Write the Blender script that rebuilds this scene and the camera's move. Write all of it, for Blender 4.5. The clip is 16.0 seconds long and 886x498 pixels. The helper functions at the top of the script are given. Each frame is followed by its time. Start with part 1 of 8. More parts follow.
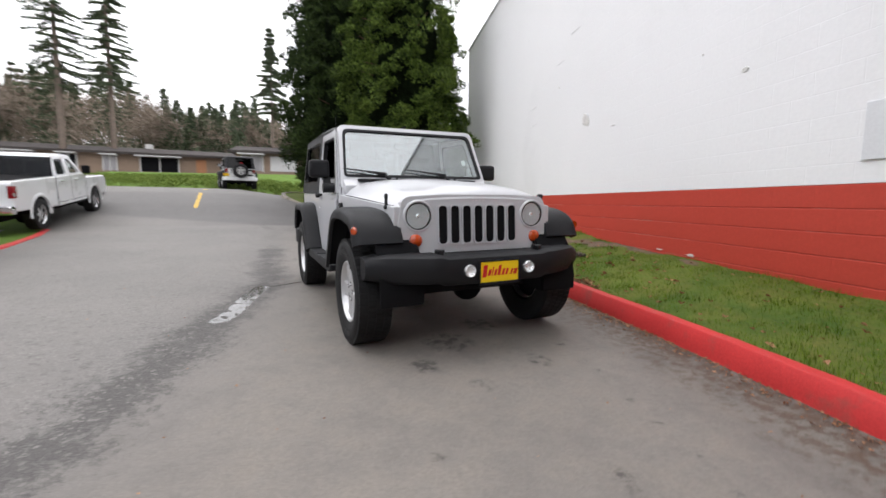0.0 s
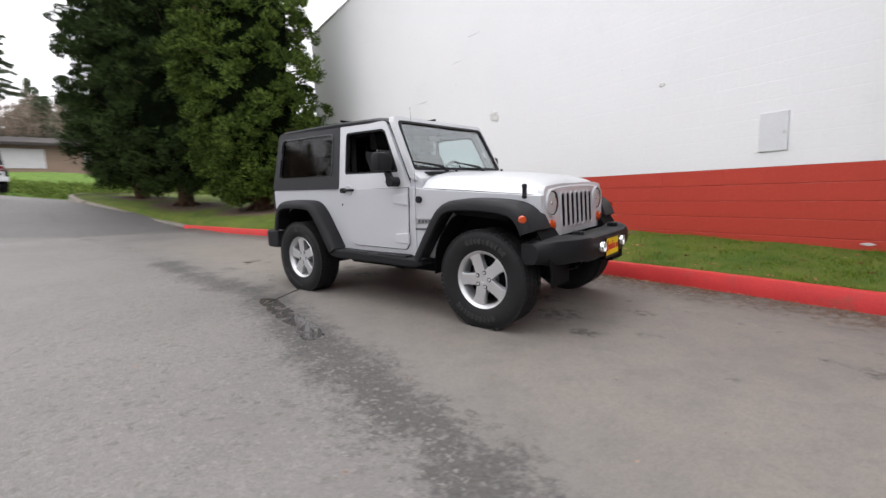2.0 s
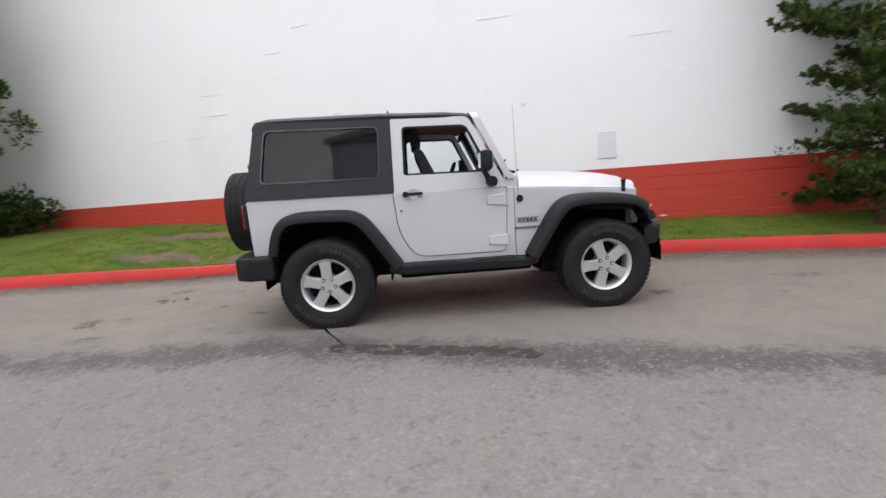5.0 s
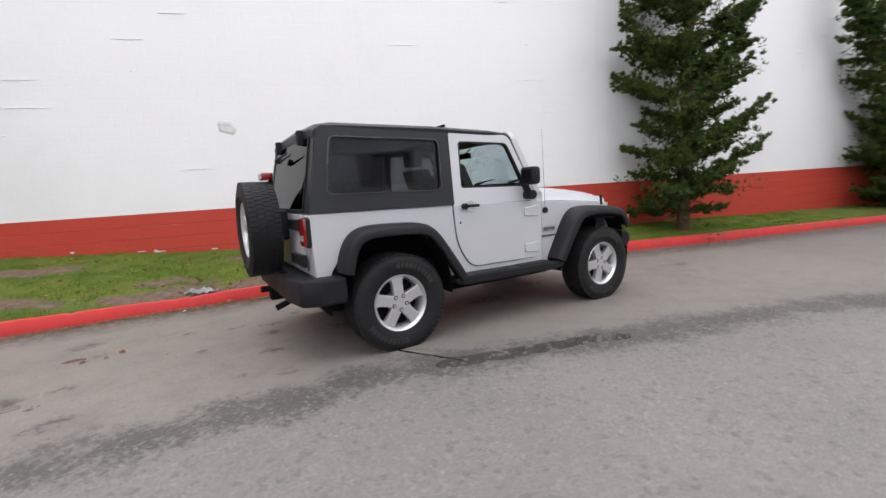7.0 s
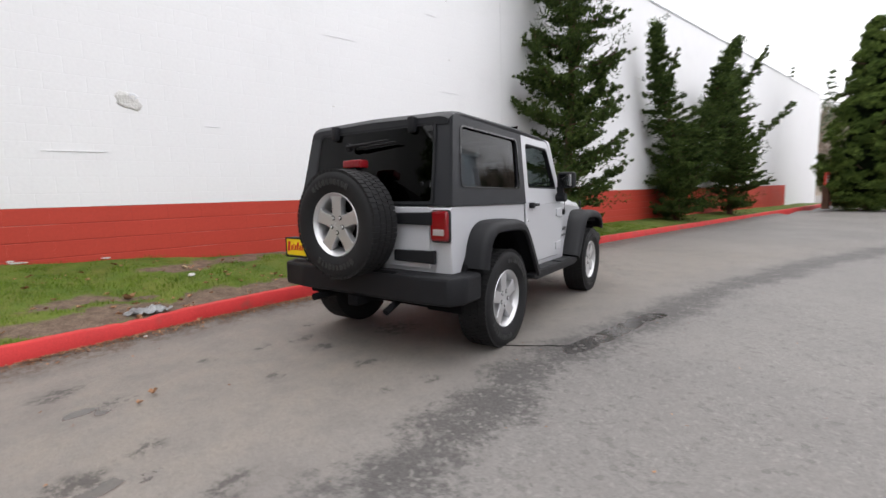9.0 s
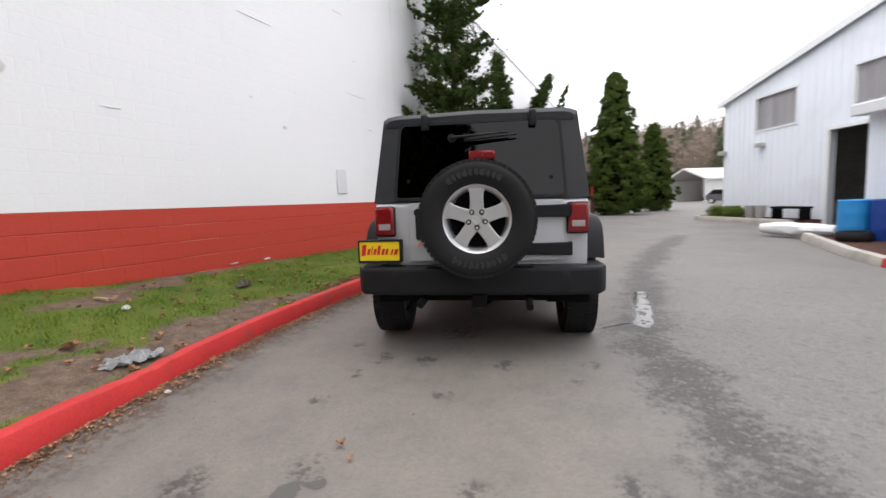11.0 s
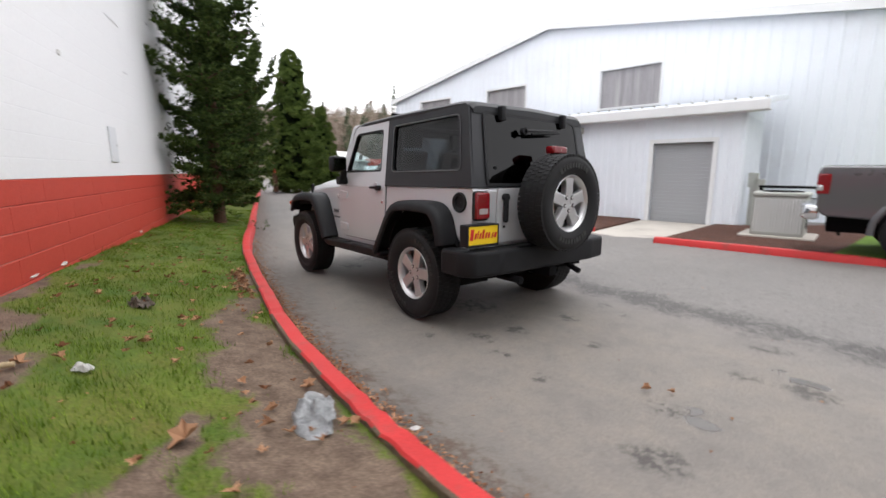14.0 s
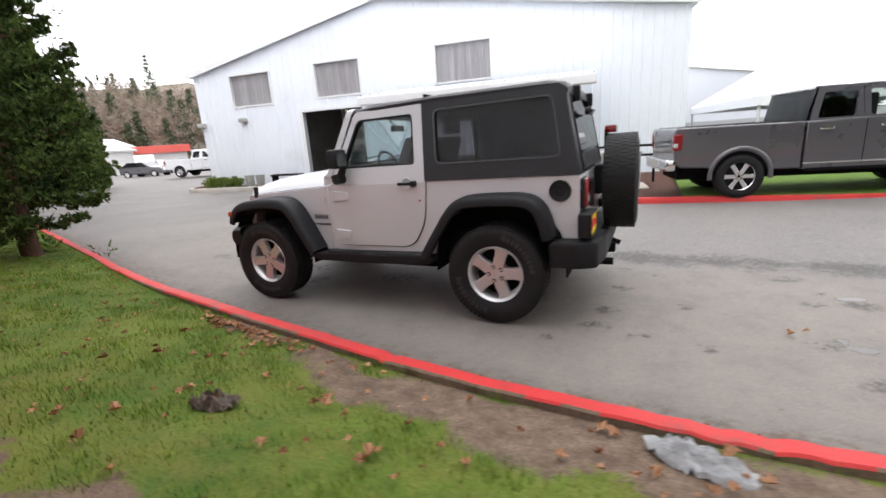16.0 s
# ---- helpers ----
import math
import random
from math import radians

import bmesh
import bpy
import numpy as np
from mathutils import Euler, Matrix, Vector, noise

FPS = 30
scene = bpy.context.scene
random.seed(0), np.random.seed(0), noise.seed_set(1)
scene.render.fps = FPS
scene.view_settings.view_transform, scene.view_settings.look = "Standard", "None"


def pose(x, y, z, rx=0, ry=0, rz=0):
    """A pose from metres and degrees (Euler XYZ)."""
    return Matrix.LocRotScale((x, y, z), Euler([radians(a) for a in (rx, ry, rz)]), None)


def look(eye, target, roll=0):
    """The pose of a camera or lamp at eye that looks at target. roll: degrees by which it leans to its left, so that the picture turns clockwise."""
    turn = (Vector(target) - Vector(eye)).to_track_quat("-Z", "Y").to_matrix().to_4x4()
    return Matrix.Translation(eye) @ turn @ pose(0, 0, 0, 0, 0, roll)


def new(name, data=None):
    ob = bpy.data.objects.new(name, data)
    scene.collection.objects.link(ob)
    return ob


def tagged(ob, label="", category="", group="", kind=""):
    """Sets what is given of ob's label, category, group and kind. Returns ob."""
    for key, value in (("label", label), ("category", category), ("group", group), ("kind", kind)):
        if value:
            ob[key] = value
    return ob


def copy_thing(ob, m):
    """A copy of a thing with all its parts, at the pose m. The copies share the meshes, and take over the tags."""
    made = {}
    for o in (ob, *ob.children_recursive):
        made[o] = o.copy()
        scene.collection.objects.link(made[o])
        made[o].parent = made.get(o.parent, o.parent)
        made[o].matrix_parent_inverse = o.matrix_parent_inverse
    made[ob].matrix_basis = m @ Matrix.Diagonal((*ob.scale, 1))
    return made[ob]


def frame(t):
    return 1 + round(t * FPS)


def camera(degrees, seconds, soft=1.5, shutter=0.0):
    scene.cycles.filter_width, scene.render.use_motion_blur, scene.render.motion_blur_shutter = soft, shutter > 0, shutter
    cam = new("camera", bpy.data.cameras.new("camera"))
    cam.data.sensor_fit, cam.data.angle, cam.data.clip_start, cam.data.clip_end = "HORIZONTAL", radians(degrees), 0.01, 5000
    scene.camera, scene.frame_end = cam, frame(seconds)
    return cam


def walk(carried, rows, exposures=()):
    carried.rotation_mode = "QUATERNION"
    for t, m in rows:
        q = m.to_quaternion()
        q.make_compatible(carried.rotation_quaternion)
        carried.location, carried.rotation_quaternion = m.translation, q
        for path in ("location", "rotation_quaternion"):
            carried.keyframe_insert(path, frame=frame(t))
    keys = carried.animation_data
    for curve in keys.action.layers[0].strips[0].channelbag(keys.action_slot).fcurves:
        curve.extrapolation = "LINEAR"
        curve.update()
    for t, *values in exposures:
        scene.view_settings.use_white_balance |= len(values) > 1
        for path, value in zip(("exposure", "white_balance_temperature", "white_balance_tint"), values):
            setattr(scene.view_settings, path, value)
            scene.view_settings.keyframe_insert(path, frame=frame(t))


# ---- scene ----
cam = camera(90.8, 16.0, shutter=0.5)
PATH = [
    (0, (4.439, -1.63, 1.039), (2.64, -0.783, 0.829), 0.8),
    (0.5, (4.235, -2.177, 1.035), (2.551, -1.13, 0.771), 0.4),
    (1, (3.905, -2.713, 1.026), (2.317, -1.517, 0.802), -0.8),
    (1.5, (3.554, -3.244, 1.042), (2.134, -1.854, 0.817), -2.7),
    (2, (3.084, -3.667, 1.045), (1.835, -2.125, 0.793), -1.8),
    (2.5, (2.6, -4.034, 1.062), (1.648, -2.294, 0.809), -2.3),
    (3, (2.011, -4.254, 1.066), (1.259, -2.423, 0.782), -3.4),
    (3.5, (1.416, -4.457, 1.089), (0.935, -2.533, 0.825), -5.1),
    (4, (0.821, -4.58, 1.094), (0.514, -2.625, 0.801), -6.6),
    (4.2, (0.588, -4.598, 1.119), (0.326, -2.64, 0.805), -5.8),
    (6.3, (-1.928, -4.352, 1.198), (-1.202, -2.502, 0.974), -5.1),
    (6.5, (-2.129, -4.255, 1.225), (-1.359, -2.427, 0.973), -4.6),
    (7, (-2.665, -3.998, 1.219), (-1.638, -2.300, 0.973), -3.9),
    (7.5, (-3.160, -3.656, 1.217), (-1.990, -2.056, 0.947), -4.5),
    (8, (-3.608, -3.283, 1.222), (-2.270, -1.813, 1.000), -4.0),
    (8.5, (-4.019, -2.884, 1.217), (-2.499, -1.603, 0.991), -3.5),
    (9, (-4.337, -2.396, 1.210), (-2.689, -1.289, 0.973), -1.9),
    (9.2, (-4.481, -2.197, 1.208), (-2.771, -1.182, 0.999), -1.8),
    (11.3, (-5.086, 0.179, 1.152), (-3.099, 0.218, 0.927), -2.5),
    (11.5, (-5.102, 0.405, 1.157), (-3.120, 0.276, 0.924), -2.4),
    (12, (-5.073, 0.948, 1.189), (-3.127, 0.562, 0.933), -2.3),
    (12.5, (-4.971, 1.460, 1.233), (-3.086, 0.825, 1.026), -1.1),
    (13, (-4.866, 1.965, 1.287), (-3.080, 1.099, 1.045), -1.2),
    (13.5, (-4.587, 2.497, 1.289), (-2.868, 1.521, 0.983), 0.6),
    (14, (-4.291, 3.002, 1.298), (-2.753, 1.772, 0.946), -0.0),
    (14.5, (-3.887, 3.451, 1.350), (-2.489, 2.081, 0.940), -3.9),
    (15, (-3.381, 3.759, 1.419), (-2.142, 2.245, 1.002), -4.1),
    (15.5, (-2.853, 3.964, 1.491), (-1.879, 2.266, 1.081), -3.5),
    (16, (-2.273, 4.014, 1.485), (-1.435, 2.265, 0.995), -4.0),
]
walk(cam, [(t, look(eye, target, roll)) for t, eye, target, roll in PATH], [(0, 0.0), (13, 0.02), (14.5, 0.17), (16, 0.28)])
SKY, SUN = 0.59, 0.8

# ---- light ----
world = bpy.data.worlds.new("overcast_sky")
scene.world = world
world.use_nodes = True
wn, wl = world.node_tree.nodes, world.node_tree.links
sky = wn.new("ShaderNodeTexSky")
sky.sky_type = "NISHITA"
sky.sun_disc = False
sky.sun_elevation, sky.sun_rotation = radians(72), radians(200)
sky.dust_density, sky.air_density, sky.ozone_density = 4.0, 1.0, 1.0
soft_sky = wn.new("ShaderNodeHueSaturation")
soft_sky.inputs["Saturation"].default_value = 0.18
wl.new(sky.outputs["Color"], soft_sky.inputs["Color"])
cloud = wn.new("ShaderNodeMix")
cloud.data_type = "RGBA"
cloud.inputs["Factor"].default_value = 0.9
cloud.inputs["B"].default_value = (3.36, 3.33, 3.46, 1)
wl.new(soft_sky.outputs["Color"], cloud.inputs["A"])
wl.new(cloud.outputs["Result"], wn["Background"].inputs["Color"])
wn["Background"].inputs["Strength"].default_value = SKY

sun_data = bpy.data.lights.new("sun", "SUN")
sun_data.energy, sun_data.angle, sun_data.color = SUN, radians(60), (1.0, 0.98, 0.95)
sun_lamp = new("sun", sun_data)
sun_lamp.matrix_world = look((0, 0, 30), (2.0, -8.0, 0))


# ---- mesh helpers ----
def thing(name, label, category, m=None, group="", kind=""):
    """An Empty at a thing's base."""
    ob = new(name)
    ob.empty_display_size = 0.2
    if m is not None:
        ob.matrix_world = m
    return tagged(ob, label, category, group, kind)


def part(name, bm, material, parent=None, label="", smooth=35):
    """Links a bmesh as one mesh object under a thing or a part."""
    bmesh.ops.recalc_face_normals(bm, faces=bm.faces)
    me = bpy.data.meshes.new(name)
    bm.to_mesh(me)
    bm.free()
    me.materials.append(material)
    ob = new(name, me)
    if smooth:
        me.set_sharp_from_angle(angle=radians(smooth))
        areas = [f.area for f in me.polygons]
        big = 12 * sorted(areas)[len(areas) // 2] if len(areas) < 400 else 1e9
        me.polygons.foreach_set("use_smooth", [len(f.vertices) <= 4 and f.area < big for f in me.polygons])
    if parent is not None:
        ob.parent = parent
    return tagged(ob, label)


def box(bm, x0, x1, y0, y1, z0, z1, bevel=0.0, m=None):
    """A box, its edges rounded by bevel."""
    r = bmesh.ops.create_cube(bm, size=1.0)
    vs = r["verts"]
    bmesh.ops.transform(bm, matrix=Matrix.Translation(((x0 + x1) / 2, (y0 + y1) / 2, (z0 + z1) / 2)) @ Matrix.Diagonal((abs(x1 - x0), abs(y1 - y0), abs(z1 - z0), 1)), verts=vs)
    if bevel:
        es = list({e for v in vs for e in v.link_edges})
        r = bmesh.ops.bevel(bm, geom=es, offset=bevel, segments=2, profile=0.5, affect="EDGES", clamp_overlap=True)
        vs = list({v for v in vs if v.is_valid} | set(r["verts"]))
    if m is not None:
        bmesh.ops.transform(bm, matrix=m, verts=vs)
    return vs


def prism(bm, pts, axis, a, b, bevel=0.0, m=None, segments=2):
    """An outline of 2D points, extruded along an axis from a to b. Axis y: points are (x, z); x: (y, z); z: (x, y)."""
    def at(p, d):
        return {"y": (p[0], d, p[1]), "x": (d, p[0], p[1]), "z": (p[0], p[1], d)}[axis]
    lo, hi = [bm.verts.new(at(p, a)) for p in pts], [bm.verts.new(at(p, b)) for p in pts]
    n = len(pts)
    fs = [bm.faces.new(lo), bm.faces.new(hi[::-1])]
    for i in range(n):
        fs.append(bm.faces.new((lo[i], hi[i], hi[(i + 1) % n], lo[(i + 1) % n])))
    vs = lo + hi
    bmesh.ops.recalc_face_normals(bm, faces=fs)
    if bevel:
        es = list({e for f in fs for e in f.edges})
        r = bmesh.ops.bevel(bm, geom=es, offset=bevel, segments=segments, profile=0.5, affect="EDGES", clamp_overlap=True)
        vs = list({v for v in vs if v.is_valid} | set(r["verts"]))
    if m is not None:
        bmesh.ops.transform(bm, matrix=m, verts=vs)
    return vs


def rod(bm, a, b, r0, r1=None, seg=10):
    """A round bar from a to b."""
    a, b = Vector(a), Vector(b)
    d = b - a
    m = Matrix.Translation((a + b) / 2) @ d.to_track_quat("Z", "Y").to_matrix().to_4x4()
    return bmesh.ops.create_cone(bm, cap_ends=True, segments=seg, radius1=r0, radius2=r0 if r1 is None else r1, depth=d.length, matrix=m)["verts"]


def loft(bm, rings, closed=True, caps=True):
    """Skins rows of points of equal count."""
    vs = [[bm.verts.new(p) for p in ring] for ring in rings]
    n = len(vs[0])
    for a, b in zip(vs, vs[1:]):
        for i in range(n if closed else n - 1):
            j = (i + 1) % n
            bm.faces.new((a[i], a[j], b[j], b[i]))
    if caps and closed:
        bm.faces.new(vs[0][::-1])
        bm.faces.new(vs[-1])
    return vs


def lathe(bm, profile, seg=36, m=None):
    """Turns (radius, offset) round the y axis."""
    rings = [[(r * math.sin(2 * math.pi * i / seg), y, r * math.cos(2 * math.pi * i / seg)) for i in range(seg)] for r, y in profile]
    before = set(bm.verts)
    loft(bm, rings, True, False)
    vs = [v for v in bm.verts if v not in before]
    if m is not None:
        bmesh.ops.transform(bm, matrix=m, verts=vs)
    return vs


def rounded(pts, r, n=4):
    """An outline with its corners rounded; r is one radius or one for each corner."""
    out, k = [], len(pts)
    for i in range(k):
        p, a, b = Vector(pts[i]), Vector(pts[i - 1]), Vector(pts[(i + 1) % k])
        ri = r[i] if isinstance(r, (list, tuple)) else r
        if ri <= 0:
            out.append(tuple(p))
            continue
        u, v = (a - p).normalized(), (b - p).normalized()
        d = min(ri, (a - p).length * 0.49, (b - p).length * 0.49)
        for j in range(n + 1):
            s = j / n
            q = (p + u * d) * (1 - s) ** 2 + p * 2 * s * (1 - s) + (p + v * d) * s ** 2
            out.append(tuple(q))
    return out


def limb(bm, pts, r0, r1, seg=7):
    """A tapered bent branch."""
    n = len(pts)
    for i in range(n - 1):
        rod(bm, pts[i], pts[i + 1], r0 + (r1 - r0) * i / (n - 1), r0 + (r1 - r0) * (i + 1) / (n - 1), seg)


def lerp(table, x):
    """Straight-line look-up in rows of (x, value)."""
    return float(np.interp(x, [r[0] for r in table], [r[1] for r in table]))


# ---- materials ----
def shader(name, colour, rough=0.6, metal=0.0, vary=0.15, scale=3.0, fine=60.0, bump=0.15, coat=0.0, spec=0.4, stain=None, stain_scale=0.7, stain_at=(0.5, 0.7), dist=0.01, per_object=0.0):
    """A surface with colour varied at two scales, uneven roughness and fine relief."""
    m = bpy.data.materials.new(name)
    m.use_nodes = True
    n, l = m.node_tree.nodes, m.node_tree.links
    b = n["Principled BSDF"]
    b.inputs["Metallic"].default_value = metal
    b.inputs["Coat Weight"].default_value = coat
    b.inputs["Coat Roughness"].default_value = 0.06
    b.inputs["Specular IOR Level"].default_value = spec
    tc = n.new("ShaderNodeTexCoord")

    def noise_at(s, detail=4.0, roughness=0.6):
        t = n.new("ShaderNodeTexNoise")
        t.inputs["Scale"].default_value, t.inputs["Detail"].default_value, t.inputs["Roughness"].default_value = s, detail, roughness
        l.new(tc.outputs["Object"], t.inputs["Vector"])
        return t
    big, small = noise_at(scale), noise_at(fine, 3.0)
    add = n.new("ShaderNodeMath")
    add.operation = "ADD"
    l.new(big.outputs["Fac"], add.inputs[0])
    l.new(small.outputs["Fac"], add.inputs[1])
    rng = n.new("ShaderNodeMapRange")
    rng.inputs["From Min"].default_value, rng.inputs["From Max"].default_value = 0.65, 1.35
    rng.inputs["To Min"].default_value, rng.inputs["To Max"].default_value = 1 - vary, 1 + vary
    l.new(add.outputs[0], rng.inputs["Value"])
    mul = n.new("ShaderNodeVectorMath")
    mul.operation = "SCALE"
    mul.inputs[0].default_value = colour
    l.new(rng.outputs[0], mul.inputs["Scale"])
    out = mul.outputs["Vector"]
    if per_object:
        info = n.new("ShaderNodeObjectInfo")
        r2 = n.new("ShaderNodeMapRange")
        r2.inputs["To Min"].default_value, r2.inputs["To Max"].default_value = 1 - per_object, 1 + per_object
        l.new(info.outputs["Random"], r2.inputs["Value"])
        m2 = n.new("ShaderNodeVectorMath")
        m2.operation = "SCALE"
        l.new(out, m2.inputs[0])
        l.new(r2.outputs[0], m2.inputs["Scale"])
        out = m2.outputs["Vector"]
    if stain is not None:
        s = noise_at(stain_scale, 8.0, 0.65)
        ramp = n.new("ShaderNodeMapRange")
        ramp.inputs["From Min"].default_value, ramp.inputs["From Max"].default_value = stain_at
        l.new(s.outputs["Fac"], ramp.inputs["Value"])
        mix = n.new("ShaderNodeMix")
        mix.data_type = "RGBA"
        l.new(ramp.outputs[0], mix.inputs["Factor"])
        l.new(out, mix.inputs["A"])
        mix.inputs["B"].default_value = (*stain, 1)
        out = mix.outputs["Result"]
    l.new(out, b.inputs["Base Color"])
    rr = n.new("ShaderNodeMapRange")
    rr.inputs["From Min"].default_value, rr.inputs["From Max"].default_value = 0.3, 0.7
    rr.inputs["To Min"].default_value, rr.inputs["To Max"].default_value = max(rough - 0.08, 0.02), min(rough + 0.08, 1)
    l.new(big.outputs["Fac"], rr.inputs["Value"])
    l.new(rr.outputs[0], b.inputs["Roughness"])
    if bump:
        bp = n.new("ShaderNodeBump")
        bp.inputs["Strength"].default_value, bp.inputs["Distance"].default_value = bump, dist
        l.new(small.outputs["Fac"], bp.inputs["Height"])
        l.new(bp.outputs["Normal"], b.inputs["Normal"])
    return m


def glass(name, tint, rough=0.02, gloss=1.0):
    """A window pane: a tinted see-through sheet with a mirror gloss."""
    m = bpy.data.materials.new(name)
    m.use_nodes = True
    n, l = m.node_tree.nodes, m.node_tree.links
    n.remove(n["Principled BSDF"])
    tr, gl, lw, mx = n.new("ShaderNodeBsdfTransparent"), n.new("ShaderNodeBsdfGlossy"), n.new("ShaderNodeLayerWeight"), n.new("ShaderNodeMixShader")
    tr.inputs["Color"].default_value = (*tint, 1)
    gl.inputs["Roughness"].default_value = rough
    lw.inputs["Blend"].default_value = 0.5
    power, boost = n.new("ShaderNodeMath"), n.new("ShaderNodeMath")
    power.operation, boost.operation = "POWER", "MULTIPLY_ADD"
    power.inputs[1].default_value = 5.0
    boost.inputs[1].default_value, boost.inputs[2].default_value = min(0.9, 0.9 * gloss), 0.04 * gloss
    boost.use_clamp = True
    l.new(lw.outputs["Facing"], power.inputs[0])
    l.new(power.outputs[0], boost.inputs[0])
    l.new(boost.outputs[0], mx.inputs["Fac"])
    l.new(tr.outputs[0], mx.inputs[1])
    l.new(gl.outputs[0], mx.inputs[2])
    l.new(mx.outputs[0], n["Material Output"].inputs["Surface"])
    return m


# ---- plan ----
WALL_AT, WALL_ANGLE, WALL_TOP, RED_TOP = Vector((2.85, 2.72, 0)), radians(-16.5), 7.15, 1.235
BARN_ANGLE = math.atan(0.138)
ROAD = [(-70, 2.6), (-25, 1.7), (-19, 1.5), (-16.3, 1.3), (-14, 0.88), (-12.5, 0.5), (-11, 0.23), (-9, 0.13), (-6, 0.08), (-4, 0.04), (-2.5, 0.02), (0, 0.0), (2, -0.02), (6, -0.03), (60, 0.0)]
SIDE = [(-60, 1.0), (-1.5, 1.0), (0.3, 0.82), (2.5, 0.68), (9, 0.62), (40, 0.62)]
WALL_BASE = [(-40, 0.95), (-15, 0.85), (-8, 0.74), (-6, 0.6), (-4, 0.49), (-2, 0.42), (0, 0.36), (2.2, 0.34), (10, 0.25), (26, 0.08), (40, 0.05)]
KERB = [(31, -7.2, 0.09), (24, -5.15, 0.11), (16, -2.75, 0.13), (10, -0.95, 0.15), (6.5, 0.08, 0.165), (4.87, 0.56, 0.175), (3.9, 0.87, 0.18), (3.0, 1.12, 0.185), (2.2, 1.32, 0.19), (0.7, 1.62, 0.2), (-0.15, 1.77, 0.2), (-0.86, 1.90, 0.2), (-1.5, 1.98, 0.2), (-2.3, 2.035, 0.2), (-3.1, 2.05, 0.205), (-3.75, 2.04, 0.22), (-5.0, 2.03, 0.26), (-6.3, 2.02, 0.29), (-8, 1.86, 0.3), (-11.36, 1.71, 0.34)]
GREY_KERB = [(-11.38, 1.71, 0.345), (-13.2, 1.35, 0.55), (-15.0, 0.85, 0.92), (-16.5, 0.35, 1.2), (-17.6, 0.25, 1.42), (-18.8, 0.9, 1.5), (-20.5, 3.0, 1.5), (-23, 7.0, 1.55), (-27, 14.0, 1.6)]


def ground_z(x, y):
    """Height of the paved ground."""
    x, y = np.asarray(x, float), np.asarray(y, float)
    z = np.interp(x, [r[0] for r in ROAD], [r[1] for r in ROAD])
    side = np.interp(y, [r[0] for r in SIDE], [r[1] for r in SIDE])
    z = np.where(z > 0.2, 0.2 + (z - 0.2) * side, z)
    fall = np.clip((-3.2 - y) / 5.0, 0, 1)
    return z - 0.11 * fall * np.clip((x + 9) / 5, 0, 1)


def smooth_path(rows, step=0.25):
    """Even steps along a curve through the rows."""
    p = np.array(rows, float)
    d = np.r_[0, np.cumsum(np.linalg.norm(np.diff(p[:, :3], axis=0), axis=1))]
    s = np.linspace(0, d[-1], max(int(d[-1] / step), 2) + 1)
    q = np.stack([np.interp(s, d, p[:, k]) for k in range(p.shape[1])], 1)
    for _ in range(2):
        q[1:-1] = (q[:-2] + 2 * q[1:-1] + q[2:]) / 4
    return q


def wall_point(s, off=0.0, z=0.0):
    """A place along the long wall; off is towards the road."""
    return WALL_AT + Vector((math.cos(WALL_ANGLE) * s + math.sin(WALL_ANGLE) * off, math.sin(WALL_ANGLE) * s - math.cos(WALL_ANGLE) * off, z))


def sheet(name, xs, ys, height, material, label, category="", kind="structure"):
    """A grid of ground."""
    X, Y = np.meshgrid(xs, ys)
    Z = height(X, Y)
    me = bpy.data.meshes.new(name)
    nx, ny = len(xs), len(ys)
    faces = [(j * nx + i, j * nx + i + 1, (j + 1) * nx + i + 1, (j + 1) * nx + i) for j in range(ny - 1) for i in range(nx - 1)]
    me.from_pydata(np.stack([X, Y, Z], -1).reshape(-1, 3).tolist(), [], faces)
    me.polygons.foreach_set("use_smooth", [True] * len(me.polygons))
    me.materials.append(material)
    return tagged(new(name, me), label, category, kind=kind)


